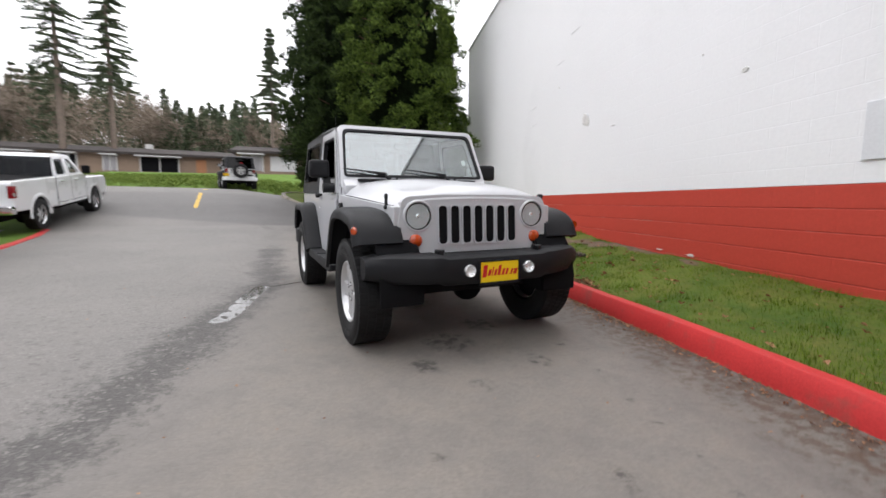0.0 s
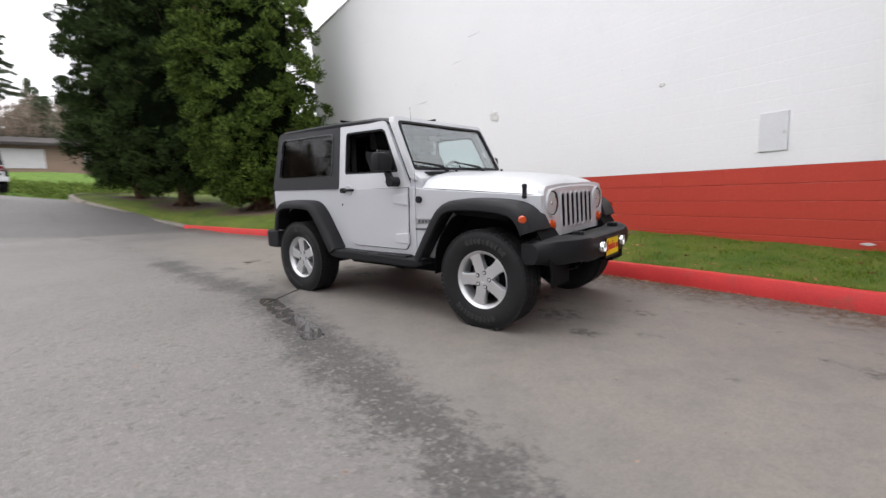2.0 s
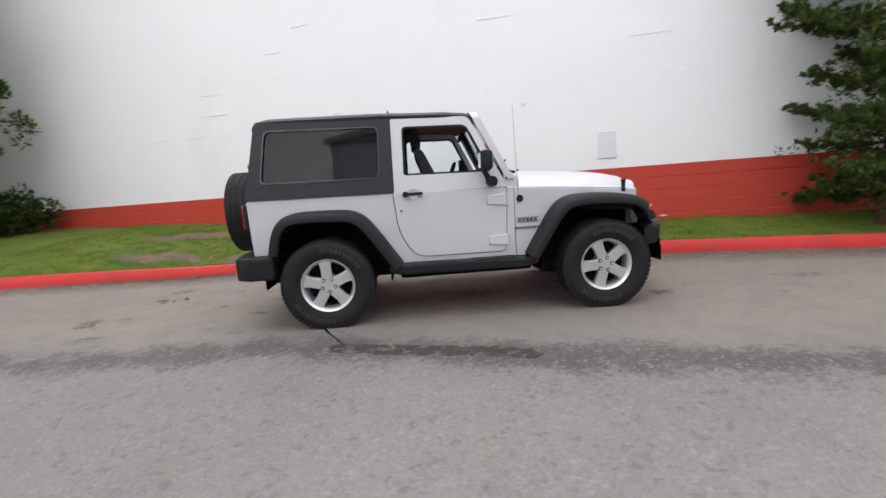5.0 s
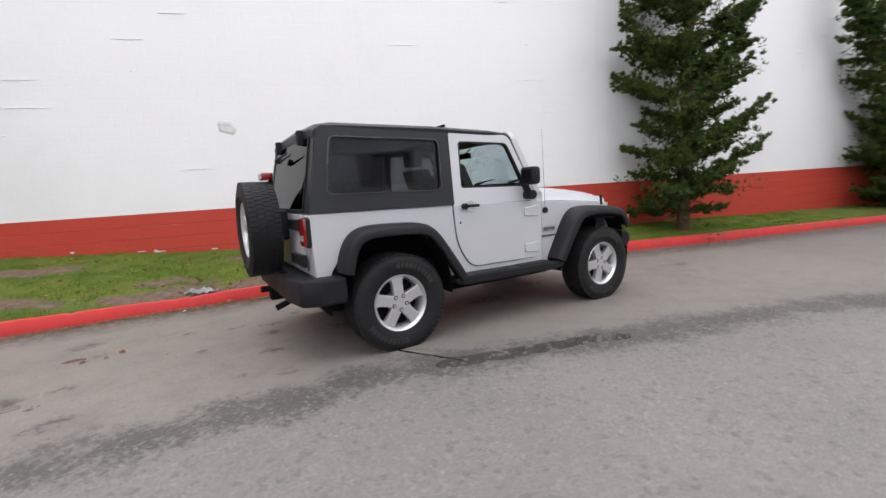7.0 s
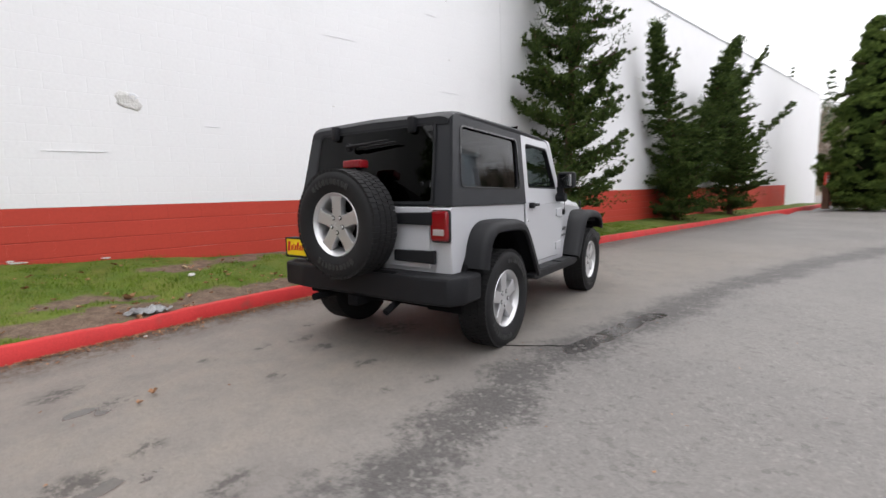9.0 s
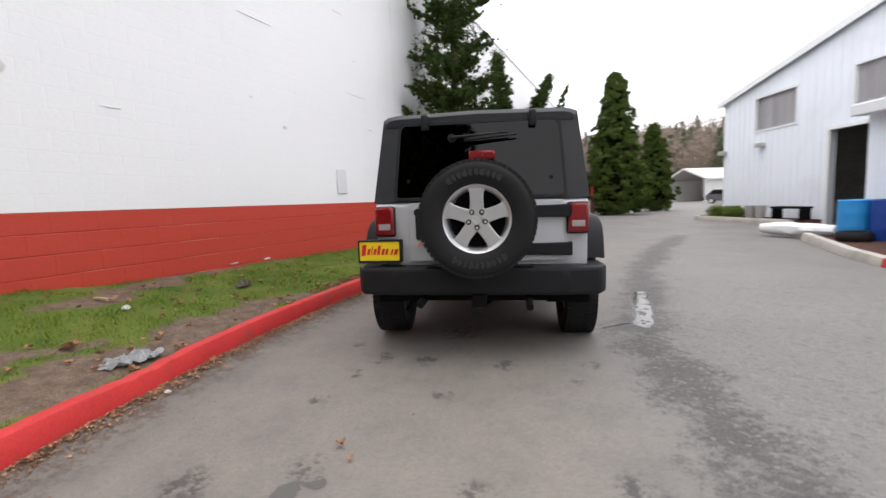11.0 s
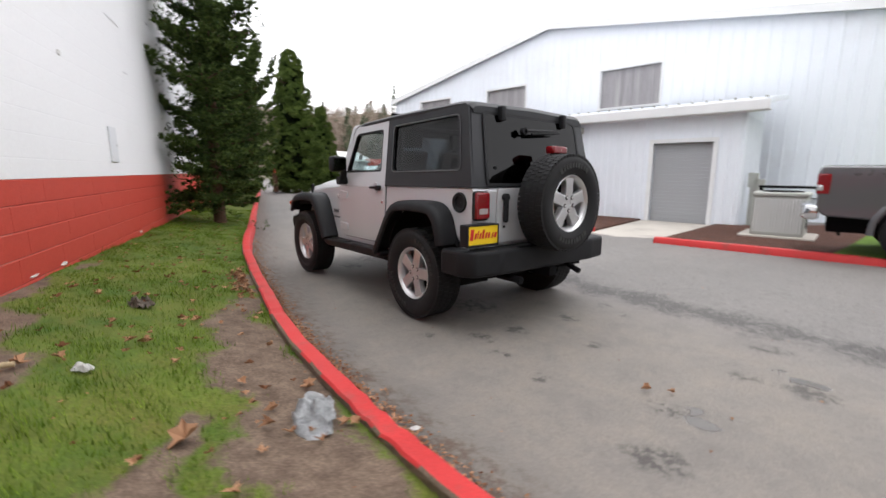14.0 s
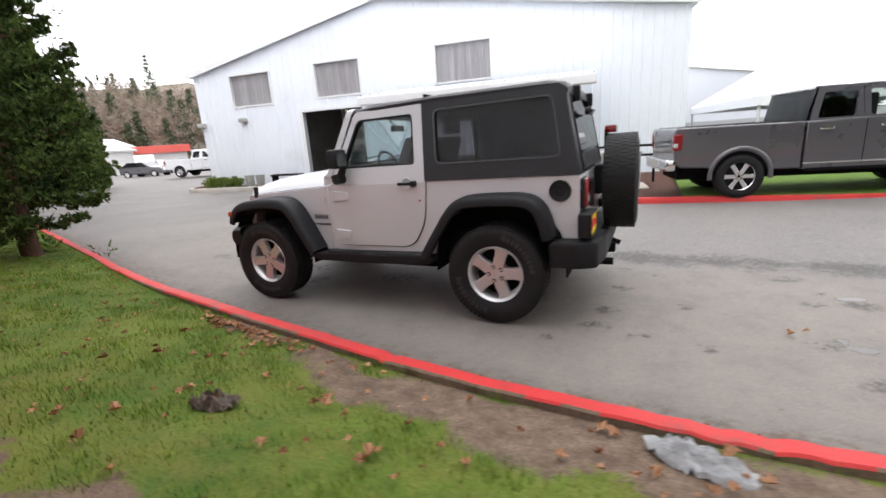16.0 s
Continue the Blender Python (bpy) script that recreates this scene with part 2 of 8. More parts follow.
# ---- ground ----
def attribute_shader(name, build):
    """A material whose colour mixes by measures stored on the mesh."""
    m = bpy.data.materials.new(name)
    m.use_nodes = True
    n, l = m.node_tree.nodes, m.node_tree.links
    b = n["Principled BSDF"]
    tc = n.new("ShaderNodeTexCoord")

    def tex(kind, scale, detail=4.0, roughness=0.6):
        t = n.new("ShaderNodeTexNoise" if kind == "noise" else "ShaderNodeTexVoronoi")
        t.inputs["Scale"].default_value = scale
        if kind == "noise":
            t.inputs["Detail"].default_value, t.inputs["Roughness"].default_value = detail, roughness
        l.new(tc.outputs["Object"], t.inputs["Vector"])
        return t.outputs["Fac"] if kind == "noise" else t.outputs["Color"]

    def span(v, a, b_, c=0.0, d=1.0):
        t = n.new("ShaderNodeMapRange")
        for key, val in zip(("From Min", "From Max", "To Min", "To Max"), (a, b_, c, d)):
            t.inputs[key].default_value = val
        l.new(v, t.inputs["Value"])
        return t.outputs[0]

    def math_(op, u, v):
        t = n.new("ShaderNodeMath")
        t.operation = op
        for k, w in enumerate((u, v)):
            if isinstance(w, (int, float)):
                t.inputs[k].default_value = w
            else:
                l.new(w, t.inputs[k])
        return t.outputs[0]

    def mix(f, u, v, blend="MIX"):
        t = n.new("ShaderNodeMix")
        t.data_type, t.blend_type = "RGBA", blend
        for key, w in (("Factor", f), ("A", u), ("B", v)):
            if isinstance(w, tuple):
                t.inputs[key].default_value = (*w, 1)
            elif isinstance(w, (int, float)):
                t.inputs[key].default_value = w
            else:
                l.new(w, t.inputs[key])
        return t.outputs["Result"]

    def attr(key):
        t = n.new("ShaderNodeAttribute")
        t.attribute_name = key
        return t.outputs["Fac"]
    colour, height, rough = build(tex, span, math_, mix, attr)
    l.new(colour, b.inputs["Base Color"])
    if isinstance(rough, float):
        b.inputs["Roughness"].default_value = rough
    else:
        l.new(rough, b.inputs["Roughness"])
    b.inputs["Specular IOR Level"].default_value = 0.3
    bp = n.new("ShaderNodeBump")
    bp.inputs["Strength"].default_value, bp.inputs["Distance"].default_value = 0.6, 0.006
    l.new(height, bp.inputs["Height"])
    l.new(bp.outputs["Normal"], b.inputs["Normal"])
    return m


def asphalt_nodes(tex, span, math_, mix, attr):
    big, mid, fine, stones = tex("noise", 0.5, 6.0), tex("noise", 3.5, 6.0, 0.7), tex("noise", 120.0, 2.0), tex("voronoi", 75.0)
    grain = math_("ADD", math_("MULTIPLY", span(fine, 0.3, 0.7, 0.8, 1.2), 0.6), math_("MULTIPLY", span(stones, 0.1, 0.9, 0.7, 1.35), 0.4))
    col = mix(span(big, 0.35, 0.68), (0.188, 0.176, 0.166), (0.148, 0.140, 0.134))
    col = mix(span(mid, 0.52, 0.72, 0.0, 0.5), col, (0.122, 0.112, 0.104))
    # paler tan side, worn coarse lane, old dark patch, ravelled seam, drips, darker kerb band, gutter dirt
    col = mix(math_("MULTIPLY", attr("dust"), span(mid, 0.25, 0.6, 0.9, 0.35)), col, (0.232, 0.204, 0.174))
    coarse = math_("MULTIPLY", attr("coarse"), span(mid, 0.36, 0.60))
    col = mix(math_("MULTIPLY", coarse, 0.30), col, (0.192, 0.186, 0.179))
    col = mix(math_("MULTIPLY", attr("patch"), span(mid, 0.2, 0.6, 0.55, 0.85)), col, (0.105, 0.101, 0.10))
    broken = math_("ADD", math_("MULTIPLY", tex("noise", 17.0, 6.0, 0.8), 0.6), math_("MULTIPLY", tex("noise", 2.4, 4.0), 0.4))
    ragged = span(math_("ADD", attr("seam"), span(broken, 0.36, 0.60, -0.5, 0.35)), 0.36, 0.78)
    col = mix(math_("MULTIPLY", ragged, 0.85), col, (0.066, 0.062, 0.060))
    chips = math_("MULTIPLY", span(tex("voronoi", 48.0), 0.74, 0.84), math_("ADD", math_("MULTIPLY", attr("coarse"), 0.16), math_("MULTIPLY", ragged, 0.22)))
    col = mix(chips, col, (0.33, 0.31, 0.29))
    pits = math_("MULTIPLY", span(tex("voronoi", 31.0), 0.22, 0.14), math_("ADD", math_("MULTIPLY", attr("coarse"), 0.22), 0.08))
    col = mix(pits, col, (0.055, 0.050, 0.047))
    drip = math_("MULTIPLY", attr("drip"), span(tex("noise", 13.0, 6.0, 0.75), 0.40, 0.60))
    col = mix(span(drip, 0.25, 0.7, 0.0, 0.75), col, (0.040, 0.037, 0.035))
    # asphalt gets darker towards the kerb
    col = mix(math_("MULTIPLY", attr("gutter"), span(mid, 0.3, 0.6, 0.35, 0.7)), col, (0.082, 0.076, 0.070))
    dirt = math_("MULTIPLY", attr("gutter"), span(tex("noise", 14.0, 6.0, 0.75), 0.35, 0.6))
    col = mix(span(dirt, 0.3, 0.75, 0.0, 0.75), col, (0.085, 0.050, 0.030))
    grains = math_("ADD", math_("MULTIPLY", math_("SUBTRACT", grain, 1.0), math_("ADD", 0.6, math_("ADD", math_("MULTIPLY", coarse, 0.6), math_("MULTIPLY", ragged, 0.6)))), 1.0)
    shade = mix(1.0, col, grains, "MULTIPLY")
    wet = span(math_("MULTIPLY", attr("wet"), span(tex("noise", 11.0, 4.0), 0.34, 0.52)), 0.25, 0.5)
    return mix(math_("MULTIPLY", wet, 0.6), shade, (0.045, 0.043, 0.042)), math_("MULTIPLY", math_("ADD", fine, stones), span(wet, 0.0, 1.0, 1.0, 0.015)), span(wet, 0.0, 1.0, 0.62, 0.05)


def near_line(X, Y, rows):
    """Distance of points from a bent line."""
    best = np.full(X.shape, 1e9)
    for (x0, y0), (x1, y1) in zip(rows, rows[1:]):
        dx, dy = x1 - x0, y1 - y0
        k = np.clip(((X - x0) * dx + (Y - y0) * dy) / (dx * dx + dy * dy), 0, 1)
        best = np.minimum(best, np.hypot(X - x0 - k * dx, Y - y0 - k * dy))
    return best


M_ASPHALT = attribute_shader("asphalt", asphalt_nodes)
def lawn_nodes(tex, span, math_, mix, attr):
    big, mid, fine = tex("noise", 1.4, 6.0), tex("noise", 9.0, 6.0, 0.7), tex("noise", 70.0, 3.0)
    green = mix(span(big, 0.35, 0.65), (0.040, 0.085, 0.009), (0.10, 0.140, 0.018))
    green = mix(span(tex("noise", 2.6, 5.0, 0.7), 0.42, 0.66, 0.0, 0.75), green, (0.115, 0.12, 0.022))
    green = mix(span(mid, 0.5, 0.75, 0.0, 0.6), green, (0.145, 0.125, 0.035))
    earth = mix(span(mid, 0.35, 0.65), (0.172, 0.124, 0.090), (0.090, 0.062, 0.045))
    col = mix(span(math_("ADD", attr("bare"), span(mid, 0.3, 0.7, -0.3, 0.3)), 0.35, 0.65), green, earth)
    return mix(1.0, col, span(fine, 0.3, 0.7, 0.7, 1.3), "MULTIPLY"), math_("ADD", fine, math_("MULTIPLY", mid, 3.0)), 0.95


M_GRASS = attribute_shader("lawn_turf", lawn_nodes)
M_RED_KERB = shader("red_kerb_paint", (0.50, 0.036, 0.036), 0.55, vary=0.16, scale=2.5, fine=70, bump=0.4, dist=0.005, spec=0.25, stain=(0.24, 0.06, 0.05), stain_scale=3.5, stain_at=(0.55, 0.72))
M_CONCRETE = shader("concrete", (0.42, 0.39, 0.35), 0.85, vary=0.15, scale=1.5, fine=90, bump=0.4, dist=0.005, stain=(0.24, 0.22, 0.2), stain_scale=1.1, stain_at=(0.52, 0.75))
M_CONCRETE_DIRTY = shader("dirty_bare_concrete", (0.17, 0.13, 0.095), 0.95, vary=0.3, scale=4, fine=60, bump=0.7, dist=0.01, stain=(0.09, 0.075, 0.04), stain_scale=5, stain_at=(0.5, 0.7))
M_OLD_CONCRETE = shader("weathered_concrete", (0.22, 0.195, 0.17), 0.9, vary=0.25, scale=2, fine=60, bump=0.5, dist=0.006, stain=(0.12, 0.105, 0.085), stain_scale=1.5, stain_at=(0.5, 0.7))
M_MULCH = shader("bark_mulch", (0.085, 0.035, 0.022), 0.95, vary=0.5, scale=4, fine=40, bump=1.0, dist=0.05)
M_WHITE_WALL = shader("white_painted_block", (0.79, 0.79, 0.80), 0.6, vary=0.03, scale=0.5, fine=25, bump=0.25, dist=0.006, stain=(0.71, 0.71, 0.715), stain_scale=0.35, stain_at=(0.55, 0.8))


def add_block_relief(m, width, row, depth):
    """Shallow painted-over mortar joints in the surface's relief."""
    n, l = m.node_tree.nodes, m.node_tree.links
    tc, sep, com, br = n.new("ShaderNodeTexCoord"), n.new("ShaderNodeSeparateXYZ"), n.new("ShaderNodeCombineXYZ"), n.new("ShaderNodeTexBrick")
    l.new(tc.outputs["Object"], sep.inputs[0])
    l.new(sep.outputs["X"], com.inputs["X"])
    l.new(sep.outputs["Z"], com.inputs["Y"])
    l.new(com.outputs[0], br.inputs["Vector"])
    for key, val in (("Scale", 1.0), ("Mortar Size", 0.006), ("Mortar Smooth", 0.6), ("Brick Width", width), ("Row Height", row)):
        br.inputs[key].default_value = val
    bp = n.new("ShaderNodeBump")
    bp.invert = True
    bp.inputs["Strength"].default_value, bp.inputs["Distance"].default_value = 0.3, depth
    l.new(br.outputs["Fac"], bp.inputs["Height"])
    old = [x for x in n if x.type == "BUMP" and x != bp][0]
    l.new(old.outputs["Normal"], bp.inputs["Normal"])
    l.new(bp.outputs["Normal"], n["Principled BSDF"].inputs["Normal"])


add_block_relief(M_WHITE_WALL, 0.4, 0.2, 0.004)
M_RED_WALL = shader("red_painted_block", (0.47, 0.055, 0.035), 0.6, vary=0.10, scale=0.8, fine=30, bump=0.3, dist=0.006, per_object=0.015, spec=0.25, stain=(0.37, 0.045, 0.03), stain_scale=0.6, stain_at=(0.5, 0.75))

xs = np.unique(np.round(np.concatenate([np.linspace(-120, -25, 20), np.linspace(-25, -6, 96), np.linspace(-6, 5.5, 231), np.linspace(5.5, 20, 74), np.linspace(20, 160, 36)]), 4))
ys = np.unique(np.round(np.concatenate([np.linspace(-120, -12, 22), np.linspace(-12, -4, 41), np.linspace(-4, 2.4, 129), np.linspace(2.4, 6, 19), np.linspace(6, 110, 22)]), 4))

def wall_line(x):
    return 2.72 + math.tan(WALL_ANGLE) * (np.asarray(x) - 2.85)


def paved(X, Y):
    z = ground_z(X, Y) + 0.004 * np.sin(X * 1.3 + Y * 0.7) * np.sin(Y * 1.9 - X * 0.4)
    z = z + 0.05 * np.clip(1.15 - near_line(X, Y, [(p[0], p[1]) for p in KERB]) / 0.40, 0, 1) ** 1.5 * (X > -11) * (X < 20)
    return z - 0.3 * np.clip((Y - wall_line(X) + 1.2) / 0.5, 0, 1) * (X > -11) * (Y < 30)


ground = sheet("ground", xs, ys, paved, M_ASPHALT, "worn grey asphalt driveway with a dark worn seam and stains", "ground")
SEAM = [(-14, -0.9), (-9, -0.75), (-6, -0.9), (-3.5, -1.2), (-2.8, -1.25), (-1.85, -1.25), (-1.05, -1.4), (0.26, -1.86), (0.82, -1.95), (1.5, -2.17), (2.0, -2.36), (2.55, -2.6), (4.0, -3.2), (8.0, -5.2)]
DRIPS = [(3.55, -0.38, 0.17), (3.3, -0.30, 0.08), (-3.8, -0.1, 0.16), (-3.45, -0.68, 0.15), (-3.5, -0.03, 0.11), (-2.28, 0.85, 0.10), (-2.68, 0.93, 0.09), (-3.37, 0.71, 0.13), (-2.09, -0.17, 0.11), (-1.62, 1.03, 0.08), (-3.51, 1.16, 0.16), (1.5, -0.2, 0.25), (1.2, 0.25, 0.2), (-1.3, 0.2, 0.25), (0.2, 0.0, 0.3), (2.1, 0.2, 0.12), (2.3, -0.35, 0.1), (-2.0, 0.4, 0.12), (-2.6, 0.2, 0.09), (1.9, 0.57, 0.05), (2.25, 0.48, 0.05), (2.4, 0.42, 0.05), (2.8, 0.29, 0.05), (3.05, 0.2, 0.05), (3.3, 0.12, 0.05), (3.55, 0.03, 0.05), (1.9, -0.55, 0.13), (2.9, -0.9, 0.06), (-2.1, -0.75, 0.09), (-2.4, -0.62, 0.07), (-1.95, 0.75, 0.14)]


WET = [(-3.53, 0.71, 0.08, 0.05), (-3.76, -0.23, 0.10, 0.05), (-3.45, 0.62, 0.05, 0.04), (-3.6, -0.3, 0.05, 0.04)]


def ground_wear():
    """Stores where the asphalt is paler, coarse, patched, seamed, stained or dirty."""
    me = ground.data
    co = np.empty(len(me.vertices) * 3)
    me.vertices.foreach_get("co", co)
    X, Y = co[0::3], co[1::3]
    seam_d = near_line(X, Y, SEAM)
    seam = np.clip(1.10 - seam_d / 0.42, 0, 1) * np.clip(0.86 + 0.10 * (X > -1.3) + 0.10 * np.sin(X * 2.2) - 0.5 * (X < -5), 0, 1)
    side = np.interp(X, [p[0] for p in SEAM], [p[1] for p in SEAM])
    coarse = np.clip((side - Y) / 0.5 + 0.6, 0, 1) * np.clip((Y + 6) / 2, 0, 1) * np.clip((12 - X) / 4, 0, 1)
    patch = np.clip((-10.6 + 0.35 * Y - X) / 0.25, 0, 1) * np.clip((X + 19) / 4, 0.35, 1)
    drip = np.zeros(len(X))
    for x, y, r in DRIPS:
        drip = np.maximum(drip, np.clip(1.35 - np.hypot((X - x) / 1.3, Y - y) / (r * 0.85), 0, 1))
    gutter = np.clip(1.25 - near_line(X, Y, [(p[0], p[1]) for p in KERB]) / np.interp(X, [-1.0, 2.0], [0.42, 0.55]), 0, 1) * (X > -12)
    dust = np.clip((Y - side) / 0.9, 0, 1) * np.clip((X + 9) / 3, 0, 1) * np.clip((9 - X) / 4, 0, 1) * np.interp(X, [-2.0, 0.5], [1.0, 0.8])
    wet = np.clip(1.5 - near_line(X, Y, [(-1.12, -1.38), (-0.9, -1.46), (-0.4, -1.6), (-0.02, -1.68), (0.28, -1.80)]) / 0.085, 0, 1)
    for x, y, a, b in WET:
        wet = np.maximum(wet, np.clip(1.5 - np.hypot((X - x) / a, (Y - y) / b), 0, 1))
    for key, val in (("dust", dust), ("wet", wet), ("seam", seam), ("coarse", coarse), ("patch", patch), ("drip", drip), ("gutter", gutter)):
        me.attributes.new(key, "FLOAT", "POINT").data.foreach_set("value", val.astype(np.float32))


ground_wear()


def kerb(name, rows, width, material, label, ends=True):
    """A kerb with a sloped road face and rounded edges, along a path of its road-side top edge."""
    q = smooth_path(rows, 0.06 if name == "kerb_wall_side" else 0.25)
    t = np.gradient(q[:, :2], axis=0)
    t /= np.linalg.norm(t, axis=1)[:, None]
    n = np.stack([t[:, 1], -t[:, 0]], 1)
    if (n[len(n) // 2, 1] < 0) != (name == "kerb_barn"):
        n = -n
    bm = bmesh.new()
    rings = []
    for (x, y, z), (u, v) in zip(q, n):
        w = 0.003 * math.sin(x * 3.1) + 0.002 * math.sin(x * 11.7 + 1)
        worn = max(0.0, 1 - abs(x + 2.7) / 0.42) * (name == "kerb_wall_side")
        z -= worn * (0.018 + 0.010 * math.sin(x * 31)) + 0.0015 * math.sin(x * 23 + y * 9)
        w += worn * 0.005 * math.sin(x * 29)
        for joint in (3.9, -0.86, -3.75, -6.9, 6.9):
            if name == "kerb_wall_side" and abs(x - joint) < 0.035:
                z -= 0.012
                w += 0.006
        low = min(float(ground_z(x, y)), z - 0.05) - 0.12
        prof = [(-0.036, low), (-0.030, z - 0.12), (-0.004, z - 0.014), (0.004, z - 0.003), (0.014, z), (width - 0.012, z), (width, z - 0.012), (width, low)]
        rings.append([(x + u * (a + w), y + v * (a + w), b) for a, b in prof])
    loft(bm, rings)
    ob = part(name, bm, material, None, "", 30)
    ob.data.materials.append(M_CONCRETE_DIRTY)
    for f in ob.data.polygons:
        back = sum(((Vector(ob.data.vertices[v].co[:2]) - Vector(q[np.argmin(np.hypot(q[:, 0] - ob.data.vertices[v].co.x, q[:, 1] - ob.data.vertices[v].co.y))][:2])).length > width - 0.012) for v in f.vertices)
        if back == 4 and len(f.vertices) == 4:
            f.material_index = 1
    return tagged(ob, label, "kerb", kind="structure"), q, n


kerb_red, KQ, KN = kerb("kerb_wall_side", KERB, 0.105, M_RED_KERB, "red painted concrete kerb, chipped and dirty")
kerb_grey, GQ, GN = kerb("kerb_island", GREY_KERB, 0.15, M_OLD_CONCRETE, "bare grey concrete kerb round the grass island")


BARE = [(-0.5, 2.10, 0.35, 0.11), (-0.9, 2.26, 0.4, 0.14), (-1.4, 2.33, 0.45, 0.18), (-1.9, 2.38, 0.45, 0.19), (-2.4, 2.40, 0.45, 0.20), (-2.8, 2.45, 0.4, 0.22), (-1.7, 2.20, 0.9, 0.12), (-3.3, 2.4, 0.4, 0.16), (-2.45, 2.84, 0.18, 0.07), (-2.9, 2.95, 0.35, 0.12), (1.2, 3.18, 0.35, 0.06), (0.6, 3.40, 0.35, 0.08), (0.0, 3.60, 0.45, 0.14), (-0.8, 3.60, 0.45, 0.17), (-1.5, 3.52, 0.4, 0.16), (-4.7, 3.9, 0.8, 0.2), (-4.6, 2.7, 0.7, 0.16), (0.4, 1.86, 0.5, 0.09), (-10.5, 3.7, 1.6, 1.0), (-14.2, 3.0, 1.5, 1.0), (-17.6, 2.6, 1.3, 0.9)]


def bare_at(X, Y):
    """How bare of grass the lawn is."""
    out = np.zeros(np.shape(X))
    X, Y = X + 0.10 * np.sin(Y * 9.1 + X * 3) + 0.06 * np.sin(Y * 21 - X * 7), Y + 0.07 * np.sin(X * 7.3 + Y * 2) + 0.04 * np.sin(X * 17 + 1)
    for x, y, a, b in BARE:
        out = np.maximum(out, np.clip(1.6 - np.hypot((X - x) / a, (Y - y) / b), 0, 1))
    return out


def lawn_point(i, k, q, nn):
    (x, y, z), (u, v) = q[i], nn[i]
    low = 0.032 * min(1, max(0, (3.2 - x) / 1.5)) * min(1, max(0, (x + 5.5) / 1.5))
    a = Vector((x + u * 0.101, y + v * 0.101, z - 0.02 - low))
    s = (a - WALL_AT).dot(Vector((math.cos(WALL_ANGLE), math.sin(WALL_ANGLE), 0)))
    if x > -11.3:
        b = wall_point(s, -0.1)
        b.z = lerp(WALL_BASE, s)
    else:
        b = Vector((x - 1.0, max(y + 9.0, 10.0), 1.0 + 0.03 * (-11 - x)))
    c = a.lerp(b, k)
    c.z = a.z + (b.z - a.z) * k ** (1.0 if x > -4 else max(0.35, 1.0 + (x + 4) * 0.1))
    c.z += (noise.noise(c * 1.1) * 0.035 + noise.noise(c * 4.0) * 0.014) * min(1, k * 6)
    return c


LQ, LN = np.concatenate([KQ[::3], GQ[1:]]), np.concatenate([KN[::3], GN[1:]])


def grass_strip():
    """The lawn between the kerb and the long wall, rising to the wall's foot."""
    bm = bmesh.new()
    rows = [[bm.verts.new(lawn_point(i, j / 32, LQ, LN)) for j in range(33)] for i in range(len(LQ))]
    for r0, r1 in zip(rows, rows[1:]):
        for i in range(32):
            bm.faces.new((r0[i], r0[i + 1], r1[i + 1], r1[i]))
    ob = part("lawn", bm, M_GRASS, None, "", 0)
    me = ob.data
    co = np.empty(len(me.vertices) * 3)
    me.vertices.foreach_get("co", co)
    me.attributes.new("bare", "FLOAT", "POINT").data.foreach_set("value", bare_at(co[0::3], co[1::3]).astype(np.float32))
    return tagged(ob, "patchy green lawn with bare earth and fallen leaves", "lawn", kind="structure")


lawn = grass_strip()


# ---- long wall ----
M_GREY_PAINT = shader("pale_grey_paint", (0.66, 0.67, 0.69), 0.5, vary=0.06, scale=2, fine=40, bump=0.15)
M_OLD_PLASTER = shader("bare_grey_plaster", (0.66, 0.65, 0.63), 0.85, vary=0.14, scale=9, fine=50, bump=0.8, dist=0.02)
M_JOINT = shader("red_painted_mortar", (0.42, 0.06, 0.045), 0.8, vary=0.1, scale=3, fine=40, bump=0.2, stain=(0.50, 0.19, 0.16), stain_scale=0.9, stain_at=(0.50, 0.60))


